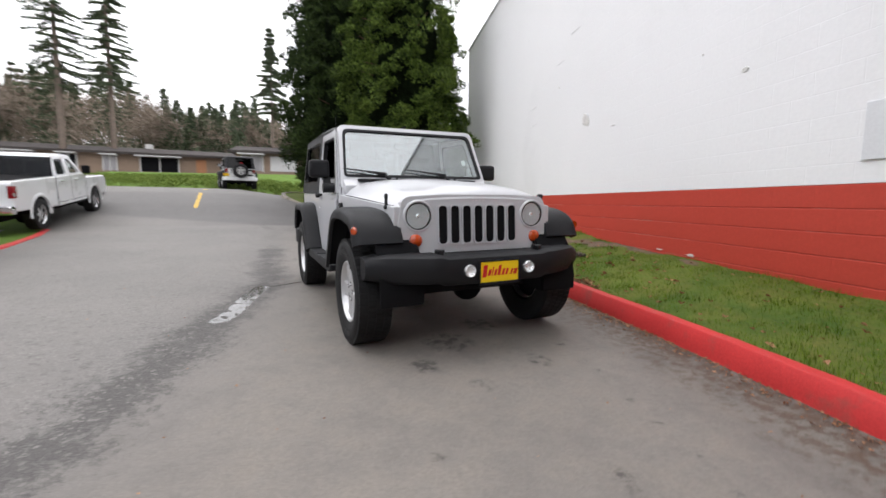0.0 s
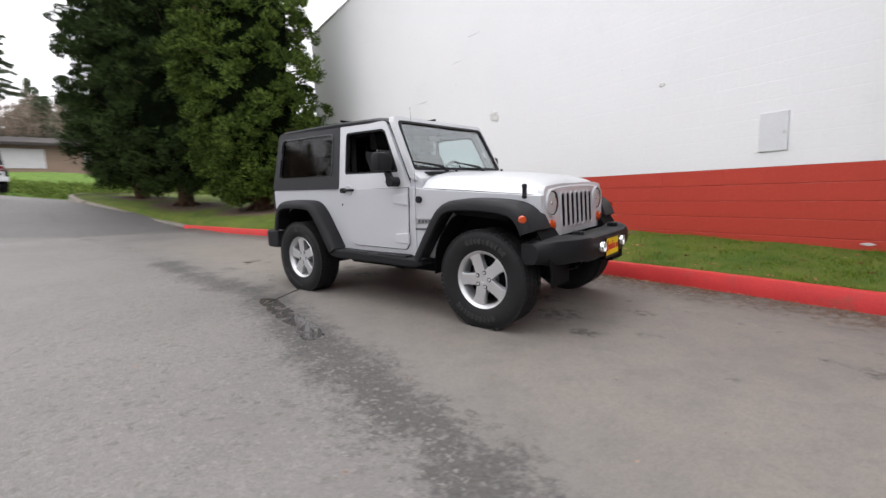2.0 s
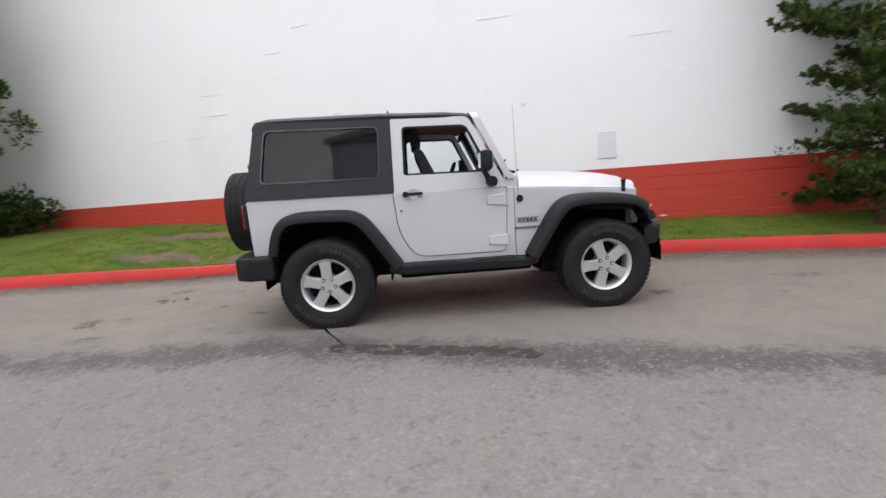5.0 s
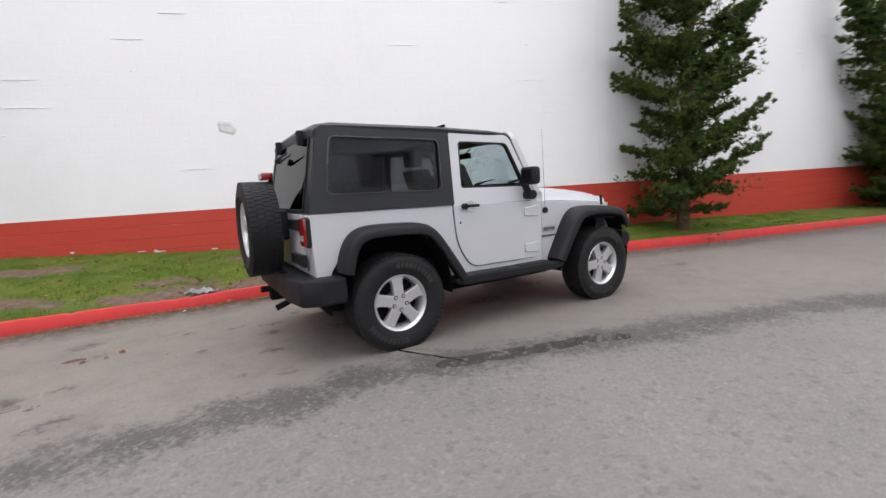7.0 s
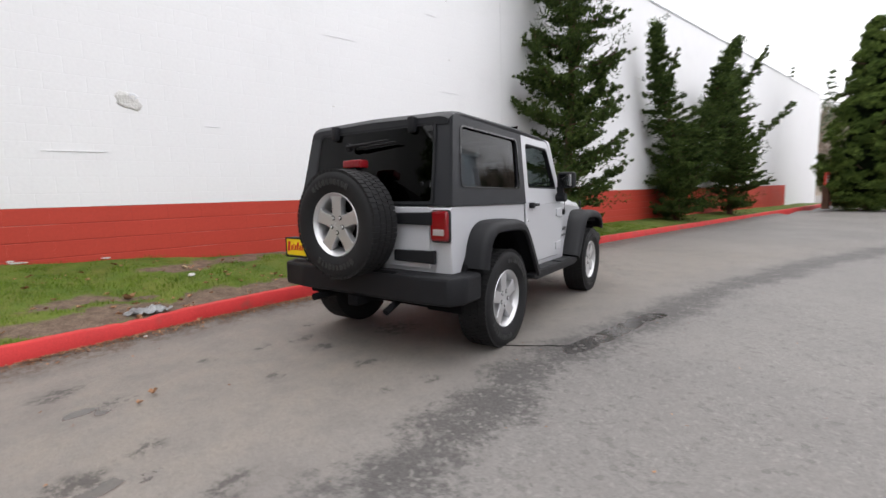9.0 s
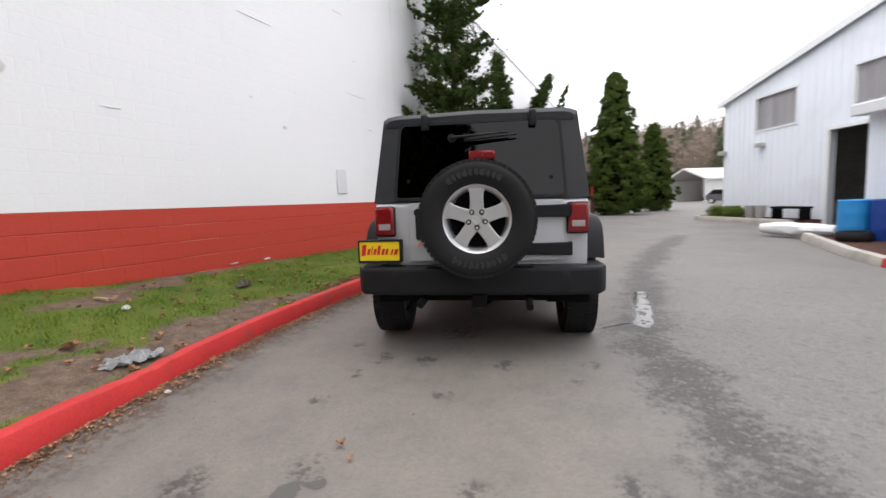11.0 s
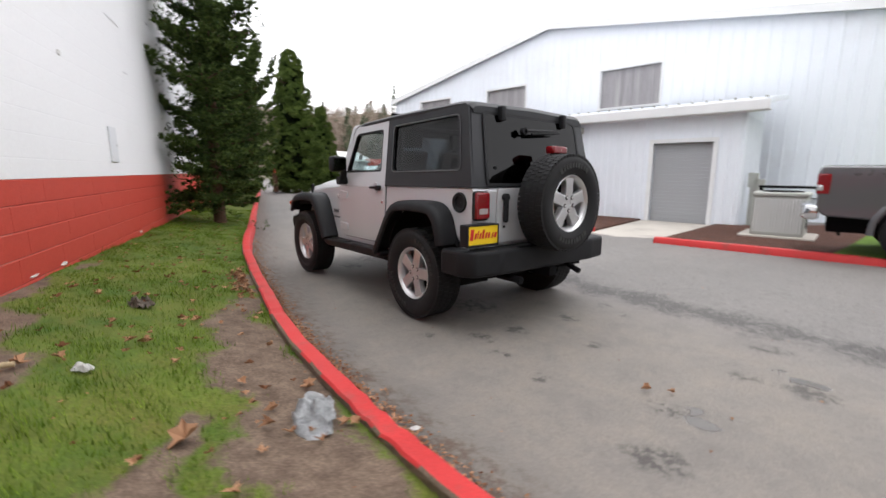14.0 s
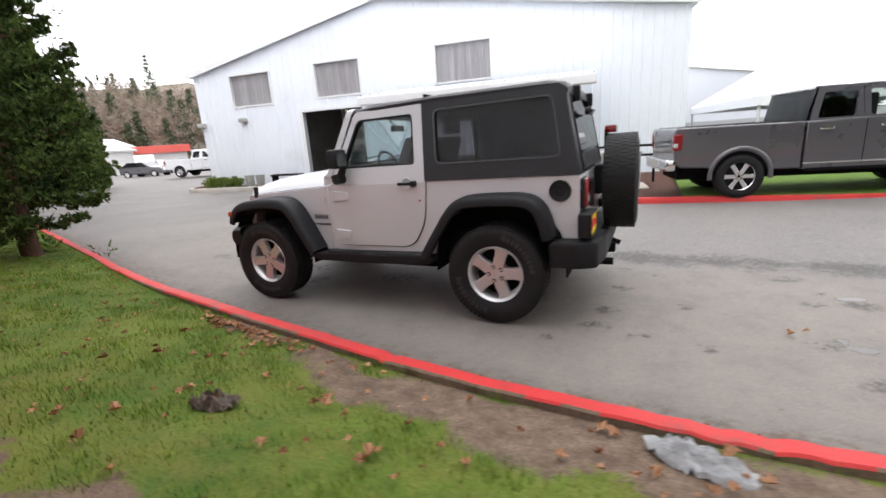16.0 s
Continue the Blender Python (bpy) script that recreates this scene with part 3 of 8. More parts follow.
def long_wall():
    m = Matrix.Translation(WALL_AT) @ Matrix.Rotation(WALL_ANGLE, 4, "Z")
    w = thing("wall_long", "tall white block wall with a red painted base", "wall", m, kind="structure")
    for a, b, name in ((-15.3, 2.169, "white_wall"), (2.171, 34, "white_wall")):
        bm = bmesh.new()
        box(bm, a, b, 0, 0.3, RED_TOP, WALL_TOP, 0.004)
        part(name, bm, M_WHITE_WALL, w, "white painted concrete block", 0)
    bm = bmesh.new()
    box(bm, -15.3, 26.3, 0.006, 0.29, -0.4, RED_TOP)
    part("wall_core", bm, M_JOINT, w, "pale mortar showing in the joints", 0)
    bm = bmesh.new()
    box(bm, 26.3, 34, 0, 0.3, -0.4, RED_TOP)
    part("white_base", bm, M_WHITE_WALL, w, "", 0)
    bm = bmesh.new()
    box(bm, -15.3, -15.0, 0.3, 40, -0.4, WALL_TOP)
    box(bm, 33.7, 34, 0.3, 40, -0.4, WALL_TOP)
    part("end_wall", bm, M_WHITE_WALL, w, "", 0)
    bm = bmesh.new()
    box(bm, -15.35, 34.05, -0.04, 0.34, WALL_TOP, WALL_TOP + 0.06, 0.01)
    part("coping", bm, M_GREY_PAINT, w, "thin grey metal edge", 0)
    bm = bmesh.new()
    box(bm, -15.3, 26.3, 0.29, 0.3, -0.4, RED_TOP)
    part("rear_skin", bm, M_WHITE_WALL, w, "", 0)
    # meter door and its frame
    bm = bmesh.new()
    box(bm, -0.15, 0.13, -0.022, 0.0, 1.41, 1.85, 0.006)
    door = part("panel_door", bm, M_GREY_PAINT, w, "flat pale grey painted access door", 0)
    bm = bmesh.new()
    box(bm, 0.085, 0.105, -0.03, -0.022, 1.60, 1.64, 0.003)
    part("latch", bm, M_OLD_PLASTER, door, "", 0)
    # filled holes, chips and raised mortar
    rnd = random.Random(4)

    def patch_on(s0, z0, rx, rz, material, name="wall_patch"):
        bm = bmesh.new()
        n = 18
        k = [1 + rnd.uniform(-0.25, 0.25) for _ in range(n)]
        rings = [[(s0 + rx * f * k[i] * math.cos(6.283 * i / n), -d, z0 + rz * f * k[i] * math.sin(6.283 * i / n)) for i in range(n)] for f, d in ((1.0, -0.002), (0.92, 0.006), (0.6, 0.009), (0.25, 0.005))]
        loft(bm, rings)
        part(name, bm, material, w, "", 60)
    patch_on(-4.80, 2.55, 0.14, 0.12, M_OLD_PLASTER)
    patch_on(-4.75, 2.61, 0.06, 0.04, M_GREY_PAINT)
    patch_on(-1.35, 2.43, 0.045, 0.03, M_OLD_PLASTER)
    for _ in range(34):
        s0, z0 = rnd.uniform(-9, 9), 1.3 + 0.2 * rnd.randint(1, 22)
        patch_on(s0, z0, rnd.uniform(0.06, 0.35), rnd.uniform(0.004, 0.009), M_WHITE_WALL, "mortar_ridge")
    for _ in range(16):
        patch_on(rnd.uniform(-9, 9), rnd.uniform(1.5, 6), rnd.uniform(0.012, 0.035), rnd.uniform(0.01, 0.025), M_OLD_PLASTER, "paint_chip")
    # flaked paint at the foot
    for _ in range(8):
        s0 = rnd.uniform(-8, 1)
        patch_on(s0, lerp(WALL_BASE, s0) + rnd.uniform(0.0, 0.05), rnd.uniform(0.02, 0.09), rnd.uniform(0.006, 0.016), M_OLD_PLASTER, "flaked_paint")
    return w


def red_blocks(w):
    """Red blocks in running bond with shallow joints; those far along the wall in one mesh."""
    def block(bm, s0, s1, z0, z1):
        c = 0.007
        a = [bm.verts.new(p) for p in ((s0, 0.008, z0), (s1, 0.008, z0), (s1, 0.008, z1), (s0, 0.008, z1))]
        b = [bm.verts.new(p) for p in ((s0 + 0.0003, 0, z0 + c), (s1 - 0.0003, 0, z0 + c), (s1 - 0.0003, 0, z1 - c), (s0 + 0.0003, 0, z1 - c))]
        bm.faces.new(b)
        for i in range(4):
            bm.faces.new((a[i], a[(i + 1) % 4], b[(i + 1) % 4], b[i]))
    bm = bmesh.new()
    block(bm, -0.1998, 0.1998, -0.0985, 0.0985)
    for f in bm.faces:
        f.normal_update()
    bmesh.ops.recalc_face_normals(bm, faces=bm.faces)
    if bm.faces[0].normal.y > 0:
        bmesh.ops.reverse_faces(bm, faces=bm.faces)
    me = bpy.data.meshes.new("block")
    bm.to_mesh(me)
    bm.free()
    me.materials.append(M_RED_WALL)
    rnd = random.Random(6)
    far = bmesh.new()
    for row in range(6):
        z = RED_TOP - 0.1 - 0.2 * row
        s = -15.1 + 0.2 * (row % 2)
        while s < 26.1:
            if z + 0.1 > lerp(WALL_BASE, s) - 0.05:
                if -8.5 < s < 14.5:
                    ob = new("block", me)
                    ob.parent = w
                    ob.location = (s, rnd.uniform(-0.0003, 0.0003), z)
                else:
                    block(far, s - 0.1998, s + 0.1998, z - 0.0985, z + 0.0985)
            s += 0.4
    tagged(part("far_block", far, M_RED_WALL, w, "", 0), "red painted blocks further along", kind="stuff")


the_wall = long_wall()
red_blocks(the_wall)


# ---- parked silver car ----
M_SILVER = shader("silver_paint", (0.53, 0.537, 0.562), 0.36, 0.14, vary=0.03, scale=1.5, fine=900, bump=0.0, coat=0.35)
M_TRIM = shader("black_moulded_plastic", (0.012, 0.0125, 0.0145), 0.55, vary=0.12, scale=3, fine=400, bump=0.35, dist=0.001, spec=0.22)
M_TOP = shader("black_grained_hardtop", (0.0165, 0.0175, 0.021), 0.46, vary=0.08, scale=2, fine=500, bump=0.3, dist=0.001, spec=0.36)
M_RUBBER = shader("tyre_rubber", (0.0115, 0.0115, 0.0125), 0.7, vary=0.2, scale=6, fine=150, bump=0.2, dist=0.002, spec=0.28, stain=(0.02, 0.029, 0.027), stain_scale=9, stain_at=(0.6, 0.85))
M_ALLOY = shader("silver_alloy", (0.62, 0.62, 0.63), 0.36, 0.7, vary=0.05, scale=8, fine=200, bump=0.0)
M_CHROME = shader("chrome", (0.8, 0.8, 0.81), 0.08, 1.0, vary=0.02, bump=0.0)
# Near-black for black parts; also carries the shade of cavities, gaps and undersides.
M_DARK = shader("black_parts_and_shade", (0.007, 0.007, 0.008), 0.9, vary=0.2, bump=0.0, spec=0.1)
M_CLOTH = shader("black_seat_cloth", (0.022, 0.022, 0.024), 0.9, vary=0.2, scale=8, fine=300, bump=0.2, dist=0.002)
M_LETTER = shader("pale_tyre_lettering", (0.026, 0.026, 0.026), 0.7, bump=0.0)
M_AMBER = shader("amber_lens", (0.46, 0.055, 0.006), 0.12, vary=0.1, scale=40, fine=200, bump=0.1, coat=1.0)
M_RED_LENS = shader("red_lens", (0.20, 0.005, 0.009), 0.2, vary=0.1, scale=30, fine=200, bump=0.1, coat=0.5)
M_CLEAR_LENS = shader("clear_lamp", (0.72, 0.73, 0.74), 0.08, 0.6, vary=0.25, scale=40, fine=120, bump=0.4, dist=0.004, coat=1.0)
M_LAMP_BOWL = shader("bright_lamp_reflector", (0.90, 0.91, 0.92), 0.10, 0.9, vary=0.12, scale=60, fine=90, bump=0.9, dist=0.01)
M_REVERSE = shader("dull_reversing_lens", (0.36, 0.31, 0.31), 0.15, vary=0.2, scale=60, fine=200, bump=0.3, dist=0.003, coat=0.6)
M_YELLOW = shader("yellow_plate", (0.85, 0.60, 0.012), 0.45, vary=0.03, bump=0.0)
M_INK_RED = shader("red_print", (0.55, 0.02, 0.02), 0.5, vary=0.03, bump=0.0)
M_BADGE = shader("dark_badge", (0.10, 0.10, 0.105), 0.4, bump=0.0)
M_WINDOW = glass("clear_car_glass", (0.93, 0.965, 0.955))
M_TINTED = glass("dark_tinted_glass", (0.30, 0.308, 0.325), gloss=0.9)
M_REAR_GLASS = glass("rear_tinted_glass", (0.02, 0.022, 0.025), gloss=0.7)
M_MOULD = shader("glossy_black_rubber", (0.02, 0.02, 0.022), 0.22, vary=0.05, bump=0.0, spec=0.8)
M_SCREEN = glass("windscreen_glass", (0.84, 0.93, 0.94), gloss=7.0)
M_ORANGE_CAP = shader("white_sticker", (0.7, 0.75, 0.72), 0.5, bump=0.0)


def ring_panel(bm, outer, inner, axis, a, b):
    """A flat frame between two outlines of equal count, from a to b along an axis."""
    def at(p, d):
        return {"y": (p[0], d, p[1]), "x": (d, p[0], p[1]), "z": (p[0], p[1], d)}[axis]
    n = len(outer)
    o0, o1, i0, i1 = ([bm.verts.new(at(p, d)) for p in pts] for pts, d in ((outer, a), (outer, b), (inner, a), (inner, b)))
    for i in range(n):
        j = (i + 1) % n
        bm.faces.new((o0[i], o0[j], i0[j], i0[i]))
        bm.faces.new((o1[i], i1[i], i1[j], o1[j]))
        bm.faces.new((o0[i], o1[i], o1[j], o0[j]))
        bm.faces.new((i0[i], i0[j], i1[j], i1[i]))
    return o0 + o1 + i0 + i1


def flat(bm, pts, axis, d, thick=0.004):
    return prism(bm, pts, axis, d, d + thick)


def lean_in(bm, base=1.14, k=0.135):
    """Tilts the upper body sides inwards."""
    for v in bm.verts:
        if v.co.z > base:
            v.co.y *= 1 - k * (v.co.z - base)


def wheel_parts(parent, tyre_r=0.395, rim_k=1.0, alloy=None, spokes=5, lettering=True, width=0.25):
    """Tyre, tread, rim, spokes and nuts about the y axis; the face looks to -y."""
    alloy = alloy or M_ALLOY
    h = width / 2
    bm = bmesh.new()
    lathe(bm, [(0.213 * rim_k, h * 0.75), (0.26, h * 0.95), (0.32, h * 1.03), (tyre_r - 0.03, h * 0.98), (tyre_r - 0.010, h * 0.84), (tyre_r - 0.005, h * 0.6), (tyre_r - 0.005, -h * 0.6), (tyre_r - 0.010, -h * 0.84), (tyre_r - 0.03, -h * 0.98), (0.335, -h * 1.04), (0.30, -h * 1.02), (0.26, -h * 0.95), (0.23 * rim_k, -h * 0.82), (0.213 * rim_k, -h * 0.72)], 56)
    tyre = part("tyre", bm, M_RUBBER, parent, "black all-terrain tyre")
    bm = bmesh.new()
    n = 62
    for i in range(n):
        for row, (y0, y1) in enumerate(((-h * 0.93, -h * 0.5), (-h * 0.44, -h * 0.03), (h * 0.03, h * 0.44), (h * 0.5, h * 0.93))):
            a = 2 * math.pi * (i + 0.5 * (row % 2)) / n
            box(bm, -0.0165, 0.0165, y0, y1, tyre_r - 0.02, tyre_r, m=Matrix.Rotation(a, 4, "Y"))
    part("tread", bm, M_RUBBER, parent, "", 0)
    if lettering:
        bm = bmesh.new()
        for base in (-0.62, math.pi - 0.62):
            for i in range(10):
                a = base + i * 0.125
                w = 0.012 if i % 3 else 0.017
                box(bm, -w, w, -h * 1.065, -h * 1.02, 0.292, 0.322, m=Matrix.Rotation(a, 4, "Y"))
                box(bm, -w * 0.55, w * 0.55, -h * 1.06, -h * 1.0, 0.285, 0.329, m=Matrix.Rotation(a + 0.02, 4, "Y"))
        tagged(part("sidewall_lettering", bm, M_LETTER, parent, "", 0), "row of pale raised bars", kind="stuff")
    bm = bmesh.new()
    lathe(bm, [(0.198 * rim_k, h * 0.7), (0.196 * rim_k, -h * 0.3), (0.202 * rim_k, -h * 0.62), (0.217 * rim_k, -h * 0.80), (0.226 * rim_k, -h * 0.86), (0.232 * rim_k, -h * 0.80), (0.225 * rim_k, -h * 0.7)], 48)
    rim = part("rim", bm, alloy, parent, "silver alloy rim")
    # Near-black disc puts the shade behind the spokes into its colour.
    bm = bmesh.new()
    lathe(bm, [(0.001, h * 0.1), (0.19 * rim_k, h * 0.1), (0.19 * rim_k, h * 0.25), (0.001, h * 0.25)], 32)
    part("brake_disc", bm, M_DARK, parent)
    k = rim_k
    for i in range(spokes):
        bm = bmesh.new()
        rot = Matrix.Rotation(2 * math.pi * (i + 0.5) / spokes, 4, "Y")
        w = 5.0 / spokes
        prism(bm, [(-0.048 * w, 0.02 * k), (0.048 * w, 0.02 * k), (0.046 * w, 0.080 * k), (0.044 * w, 0.14 * k), (0.048 * w, 0.18 * k), (0.066 * w, 0.207 * k), (-0.066 * w, 0.207 * k), (-0.048 * w, 0.18 * k), (-0.044 * w, 0.14 * k), (-0.046 * w, 0.080 * k)], "y", -h * 0.68, -h * 0.25, 0.0055, rot)
        part("spoke", bm, alloy, parent)
    bm = bmesh.new()
    lathe(bm, [(0.001, -h * 0.66), (0.026, -h * 0.66), (0.032, -h * 0.6), (0.034, -h * 0.5), (0.078 * k, -h * 0.48), (0.085 * k, -h * 0.4), (0.085 * k, h * 0.1)], 32)
    part("hub_cap", bm, alloy, parent)
    for i in range(5):
        bm = bmesh.new()
        a = 2 * math.pi * i / 5
        x, z = 0.058 * math.sin(a), 0.058 * math.cos(a)
        rod(bm, (x, -h * 0.76, z), (x, -h * 0.3, z), 0.0105, seg=6)
        nut = part("wheel_nut", bm, alloy, parent)
        # Dark disc, proud of the spoke, stands for the recess's shade.
        bm = bmesh.new()
        rod(bm, (x, -h * 0.695, z), (x, -h * 0.28, z), 0.0175, seg=12)
        part("nut_recess", bm, M_DARK, parent)


def sub_empty(name, parent, m):
    ob = new(name)
    ob.parent = parent
    ob.matrix_local = m
    return ob


def lean_back(bm):
    """Tilts the grille so that it faces slightly up."""
    for v in bm.verts:
        v.co.x -= 0.05 * (v.co.z - 1.06)


def silver_car():
    car = thing("off_road_car", "silver two-door off-road car with a black hardtop, parked on the asphalt", "car", pose(0, 0, 0, 1.0, 0.4, 0))
    # tub with rear wheel arches
    arch = [(-1.212 + 0.56 * math.cos(a), 0.44 + 0.555 * math.sin(a)) for a in np.linspace(0.12, math.pi - 0.30, 14)]
    bm = bmesh.new()
    prism(bm, [(0.44, 0.50), (0.44, 1.125), (-1.83, 1.145), (-1.85, 1.12), (-1.83, 0.62), *arch[::-1], (-0.64, 0.50)], "y", -0.772, 0.772, 0.016)
    body = part("body", bm, M_SILVER, car, "silver painted steel tub")
    # front clip and inner wings
    arch = [(1.212 + 0.545 * math.cos(a), 0.42 + 0.565 * math.sin(a)) for a in np.linspace(0.82, math.pi - 0.14, 14)]
    bm = bmesh.new()
    prism(bm, [(0.445, 0.51), (0.66, 0.50), *arch[::-1], (1.60, 0.80), (1.60, 1.03), (0.445, 1.115)], "y", -0.768, 0.768, 0.012)
    for v in bm.verts:
        v.co.y *= 1 - 0.15 * max(0, v.co.x - 0.445) / 1.155
    part("front_wing", bm, M_SILVER, car)
    # Near-black block deepens the shade under the car by its colour.
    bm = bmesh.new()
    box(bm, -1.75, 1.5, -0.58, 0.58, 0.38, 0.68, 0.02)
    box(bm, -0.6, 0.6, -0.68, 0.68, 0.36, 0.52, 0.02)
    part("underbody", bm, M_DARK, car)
    # hood
    bm = bmesh.new()
    rings = []
    for x, w, zs, zc in ((0.50, 0.735, 1.112, 1.262), (0.75, 0.715, 1.096, 1.252), (1.0, 0.69, 1.078, 1.236), (1.25, 0.665, 1.058, 1.212), (1.42, 0.645, 1.045, 1.188), (1.53, 0.632, 1.035, 1.160), (1.585, 0.62, 1.03, 1.125), (1.605, 0.60, 1.03, 1.085)):
        top = []
        for u in np.linspace(-1, 1, 25):
            f = 1 - abs(u) ** 7
            ridge = 0.012 * (1 / (1 + ((abs(u) - 0.62) / 0.05) ** 2)) if x < 1.5 else 0
            top.append((x, u * w, zs + (zc - zs) * (0.72 * f + 0.28 * (1 - u * u)) - ridge * 0.5))
        rings.append(top + [(x, w * 0.97, zs - 0.012), (x, -w * 0.97, zs - 0.012)])
    loft(bm, rings)
    hood = part("hood", bm, M_SILVER, car, "silver painted hood", 50)
    for s in (-1, 1):
        bm = bmesh.new()
        q = [(x, s * w, z) for x, w, z in ((0.52, 0.733, 1.109), (0.75, 0.715, 1.094), (1.0, 0.69, 1.076), (1.25, 0.665, 1.056), (1.42, 0.645, 1.043), (1.53, 0.632, 1.033))]
        limb(bm, q, 0.0045, 0.0045, 6)
        part("hood_gap", bm, M_DARK, hood, "dark panel gap")
    bm = bmesh.new()
    prism(bm, [(0.36, 1.10), (0.50, 1.10), (0.50, 1.20), (0.42, 1.255), (0.36, 1.255)], "y", -0.735, 0.735, 0.012)
    part("cowl", bm, M_SILVER, car)
    bm = bmesh.new()
    box(bm, 0.40, 0.50, -0.6, 0.6, 1.235, 1.262, 0.01)
    part("cowl_grille", bm, M_TRIM, car)
    for s in (-1, 1):
        bm = bmesh.new()
        box(bm, 1.452, 1.488, s * 0.660 - 0.012, s * 0.668 + 0.012, 1.03, 1.10, 0.008)
        box(bm, 1.448, 1.492, s * 0.660 - 0.015, s * 0.668 + 0.015, 1.085, 1.122, 0.012)
        box(bm, 1.45, 1.49, s * 0.665 - 0.015, s * 0.672 + 0.015, 1.01, 1.042, 0.01)
        part("hood_latch", bm, M_TRIM, hood, "black rubber hood catch")
        bm = bmesh.new()
        rod(bm, (0.62 + 0.1 * s, s * 0.25, 1.24), (0.62 + 0.1 * s, s * 0.25, 1.275), 0.012)
        part("washer_jet", bm, M_TRIM, hood)
    # grille
    bm = bmesh.new()
    out = rounded([(-0.655, 0.70), (0.655, 0.70), (0.60, 1.10), (0.30, 1.118), (-0.30, 1.118), (-0.60, 1.10)], [0.05, 0.05, 0.07, 0.02, 0.02, 0.07])
    prism(bm, out, "x", 1.545, 1.60, 0.012)
    lean_back(bm)
    grille = part("grille", bm, M_SILVER, car, "silver grille with seven upright slots")
    # Solid near-black plugs stand for the shade inside the slots.
    for i in range(7):
        y = (i - 3) * 0.0965
        bm = bmesh.new()
        prism(bm, rounded([(y - 0.034, 0.765), (y + 0.034, 0.765), (y + 0.034, 1.035), (y - 0.034, 1.035)], 0.030), "x", 1.56, 1.604)
        lean_back(bm)
        part("slot", bm, M_DARK, grille, "", 0)
        bm = bmesh.new()
        ring_panel(bm, rounded([(y - 0.041, 0.752), (y + 0.041, 0.752), (y + 0.041, 1.047), (y - 0.041, 1.047)], 0.037), rounded([(y - 0.034, 0.765), (y + 0.034, 0.765), (y + 0.034, 1.035), (y - 0.034, 1.035)], 0.030), "x", 1.598, 1.613)
        lean_back(bm)
        part("slot_surround", bm, M_SILVER, grille)
    bm = bmesh.new()
    for y in (-0.045, -0.015, 0.015, 0.045):
        box(bm, 1.60, 1.606, y - 0.010, y + 0.010, 1.066, 1.092, 0.002)
    lean_back(bm)
    part("badge", bm, M_ALLOY, grille, "", 0)
    for s in (-1, 1):
        to_x = Matrix.Translation((1.60, s * 0.478, 0.965)) @ Matrix.Rotation(radians(90), 4, "Z")
        bm = bmesh.new()
        lathe(bm, [(0.112, 0.012), (0.112, -0.012), (0.105, -0.020), (0.097, -0.018), (0.095, 0.01)], 36, to_x)
        lamp = part("headlight", bm, M_SILVER, car)
        bm = bmesh.new()
        lathe(bm, [(0.001, 0.030), (0.025, 0.028), (0.052, 0.016), (0.078, -0.002), (0.092, -0.010)], 36, to_x)
        part("reflector", bm, M_LAMP_BOWL, lamp, "chrome reflector bowl")
        bm = bmesh.new()
        lathe(bm, [(0.001, -0.010), (0.010, -0.009), (0.018, -0.003), (0.020, 0.02), (0.024, 0.026)], 20, to_x)
        part("bulb_shield", bm, M_LAMP_BOWL, lamp)
        bm = bmesh.new()
        lathe(bm, [(0.086, 0.0), (0.088, -0.013), (0.094, -0.016), (0.096, -0.004)], 32, to_x)
        part("reflector_ring", bm, M_DARK, lamp)
        bm = bmesh.new()
        lathe(bm, [(0.001, -0.026), (0.04, -0.024), (0.07, -0.020), (0.093, -0.012)], 32, to_x)
        part("lens", bm, M_WINDOW, lamp, "clear round headlight glass").visible_shadow = False
        to_s = Matrix.Translation((1.617, s * 0.50, 0.795)) @ Matrix.Rotation(radians(90), 4, "Z")
        bm = bmesh.new()
        lathe(bm, [(0.001, -0.026), (0.03, -0.022), (0.046, -0.008), (0.048, 0.01)], 24, to_s)
        part("turn_signal", bm, M_AMBER, car, "round amber turn signal")
    # front bumper
    bm = bmesh.new()
    rings = []
    for y in (-0.88, -0.84, -0.74, -0.62, -0.50, -0.42, -0.38, 0, 0.38, 0.42, 0.50, 0.62, 0.74, 0.84, 0.88):
        a = abs(y)
        x = 1.905 if a < 0.45 else 1.905 - 0.22 * ((a - 0.45) / 0.43) ** 1.4
        z0, z1 = 0.505 + 0.02 * (a > 0.4) + 0.02 * (a > 0.8), 0.708 + 0.012 * (0.41 < a < 0.8) - 0.015 * (a > 0.86)
        d = 0.20 if a < 0.8 else 0.13
        rings.append([(x - d, y, z1), (x - 0.05, y, z1), (x - 0.012, y, z1 - 0.018), (x, y, z1 - 0.06), (x - 0.002, y, z0 + 0.05), (x - 0.03, y, z0 + 0.008), (x - 0.06, y, z0), (x - d, y, z0)])
    loft(bm, rings)
    bumper = part("front_bumper", bm, M_TRIM, car, "black plastic bumper", 40)
    for s in (-1, 1):
        bm = bmesh.new()
        lathe(bm, [(0.001, 0.016), (0.017, 0.012), (0.030, 0.0), (0.034, -0.006), (0.038, -0.010), (0.041, -0.004), (0.041, 0.02)], 24, Matrix.Translation((1.927, s * 0.235, 0.61)) @ Matrix.Rotation(radians(90), 4, "Z"))
        part("fog_lamp", bm, M_LAMP_BOWL, bumper, "clear round fog lamp")
        bm = bmesh.new()
        box(bm, 1.74, 1.83, s * 0.40 - 0.018, s * 0.40 + 0.018, 0.70, 0.745, 0.01)
        rod(bm, (1.80, s * 0.40 - 0.03, 0.735), (1.80, s * 0.40 + 0.03, 0.735), 0.012)
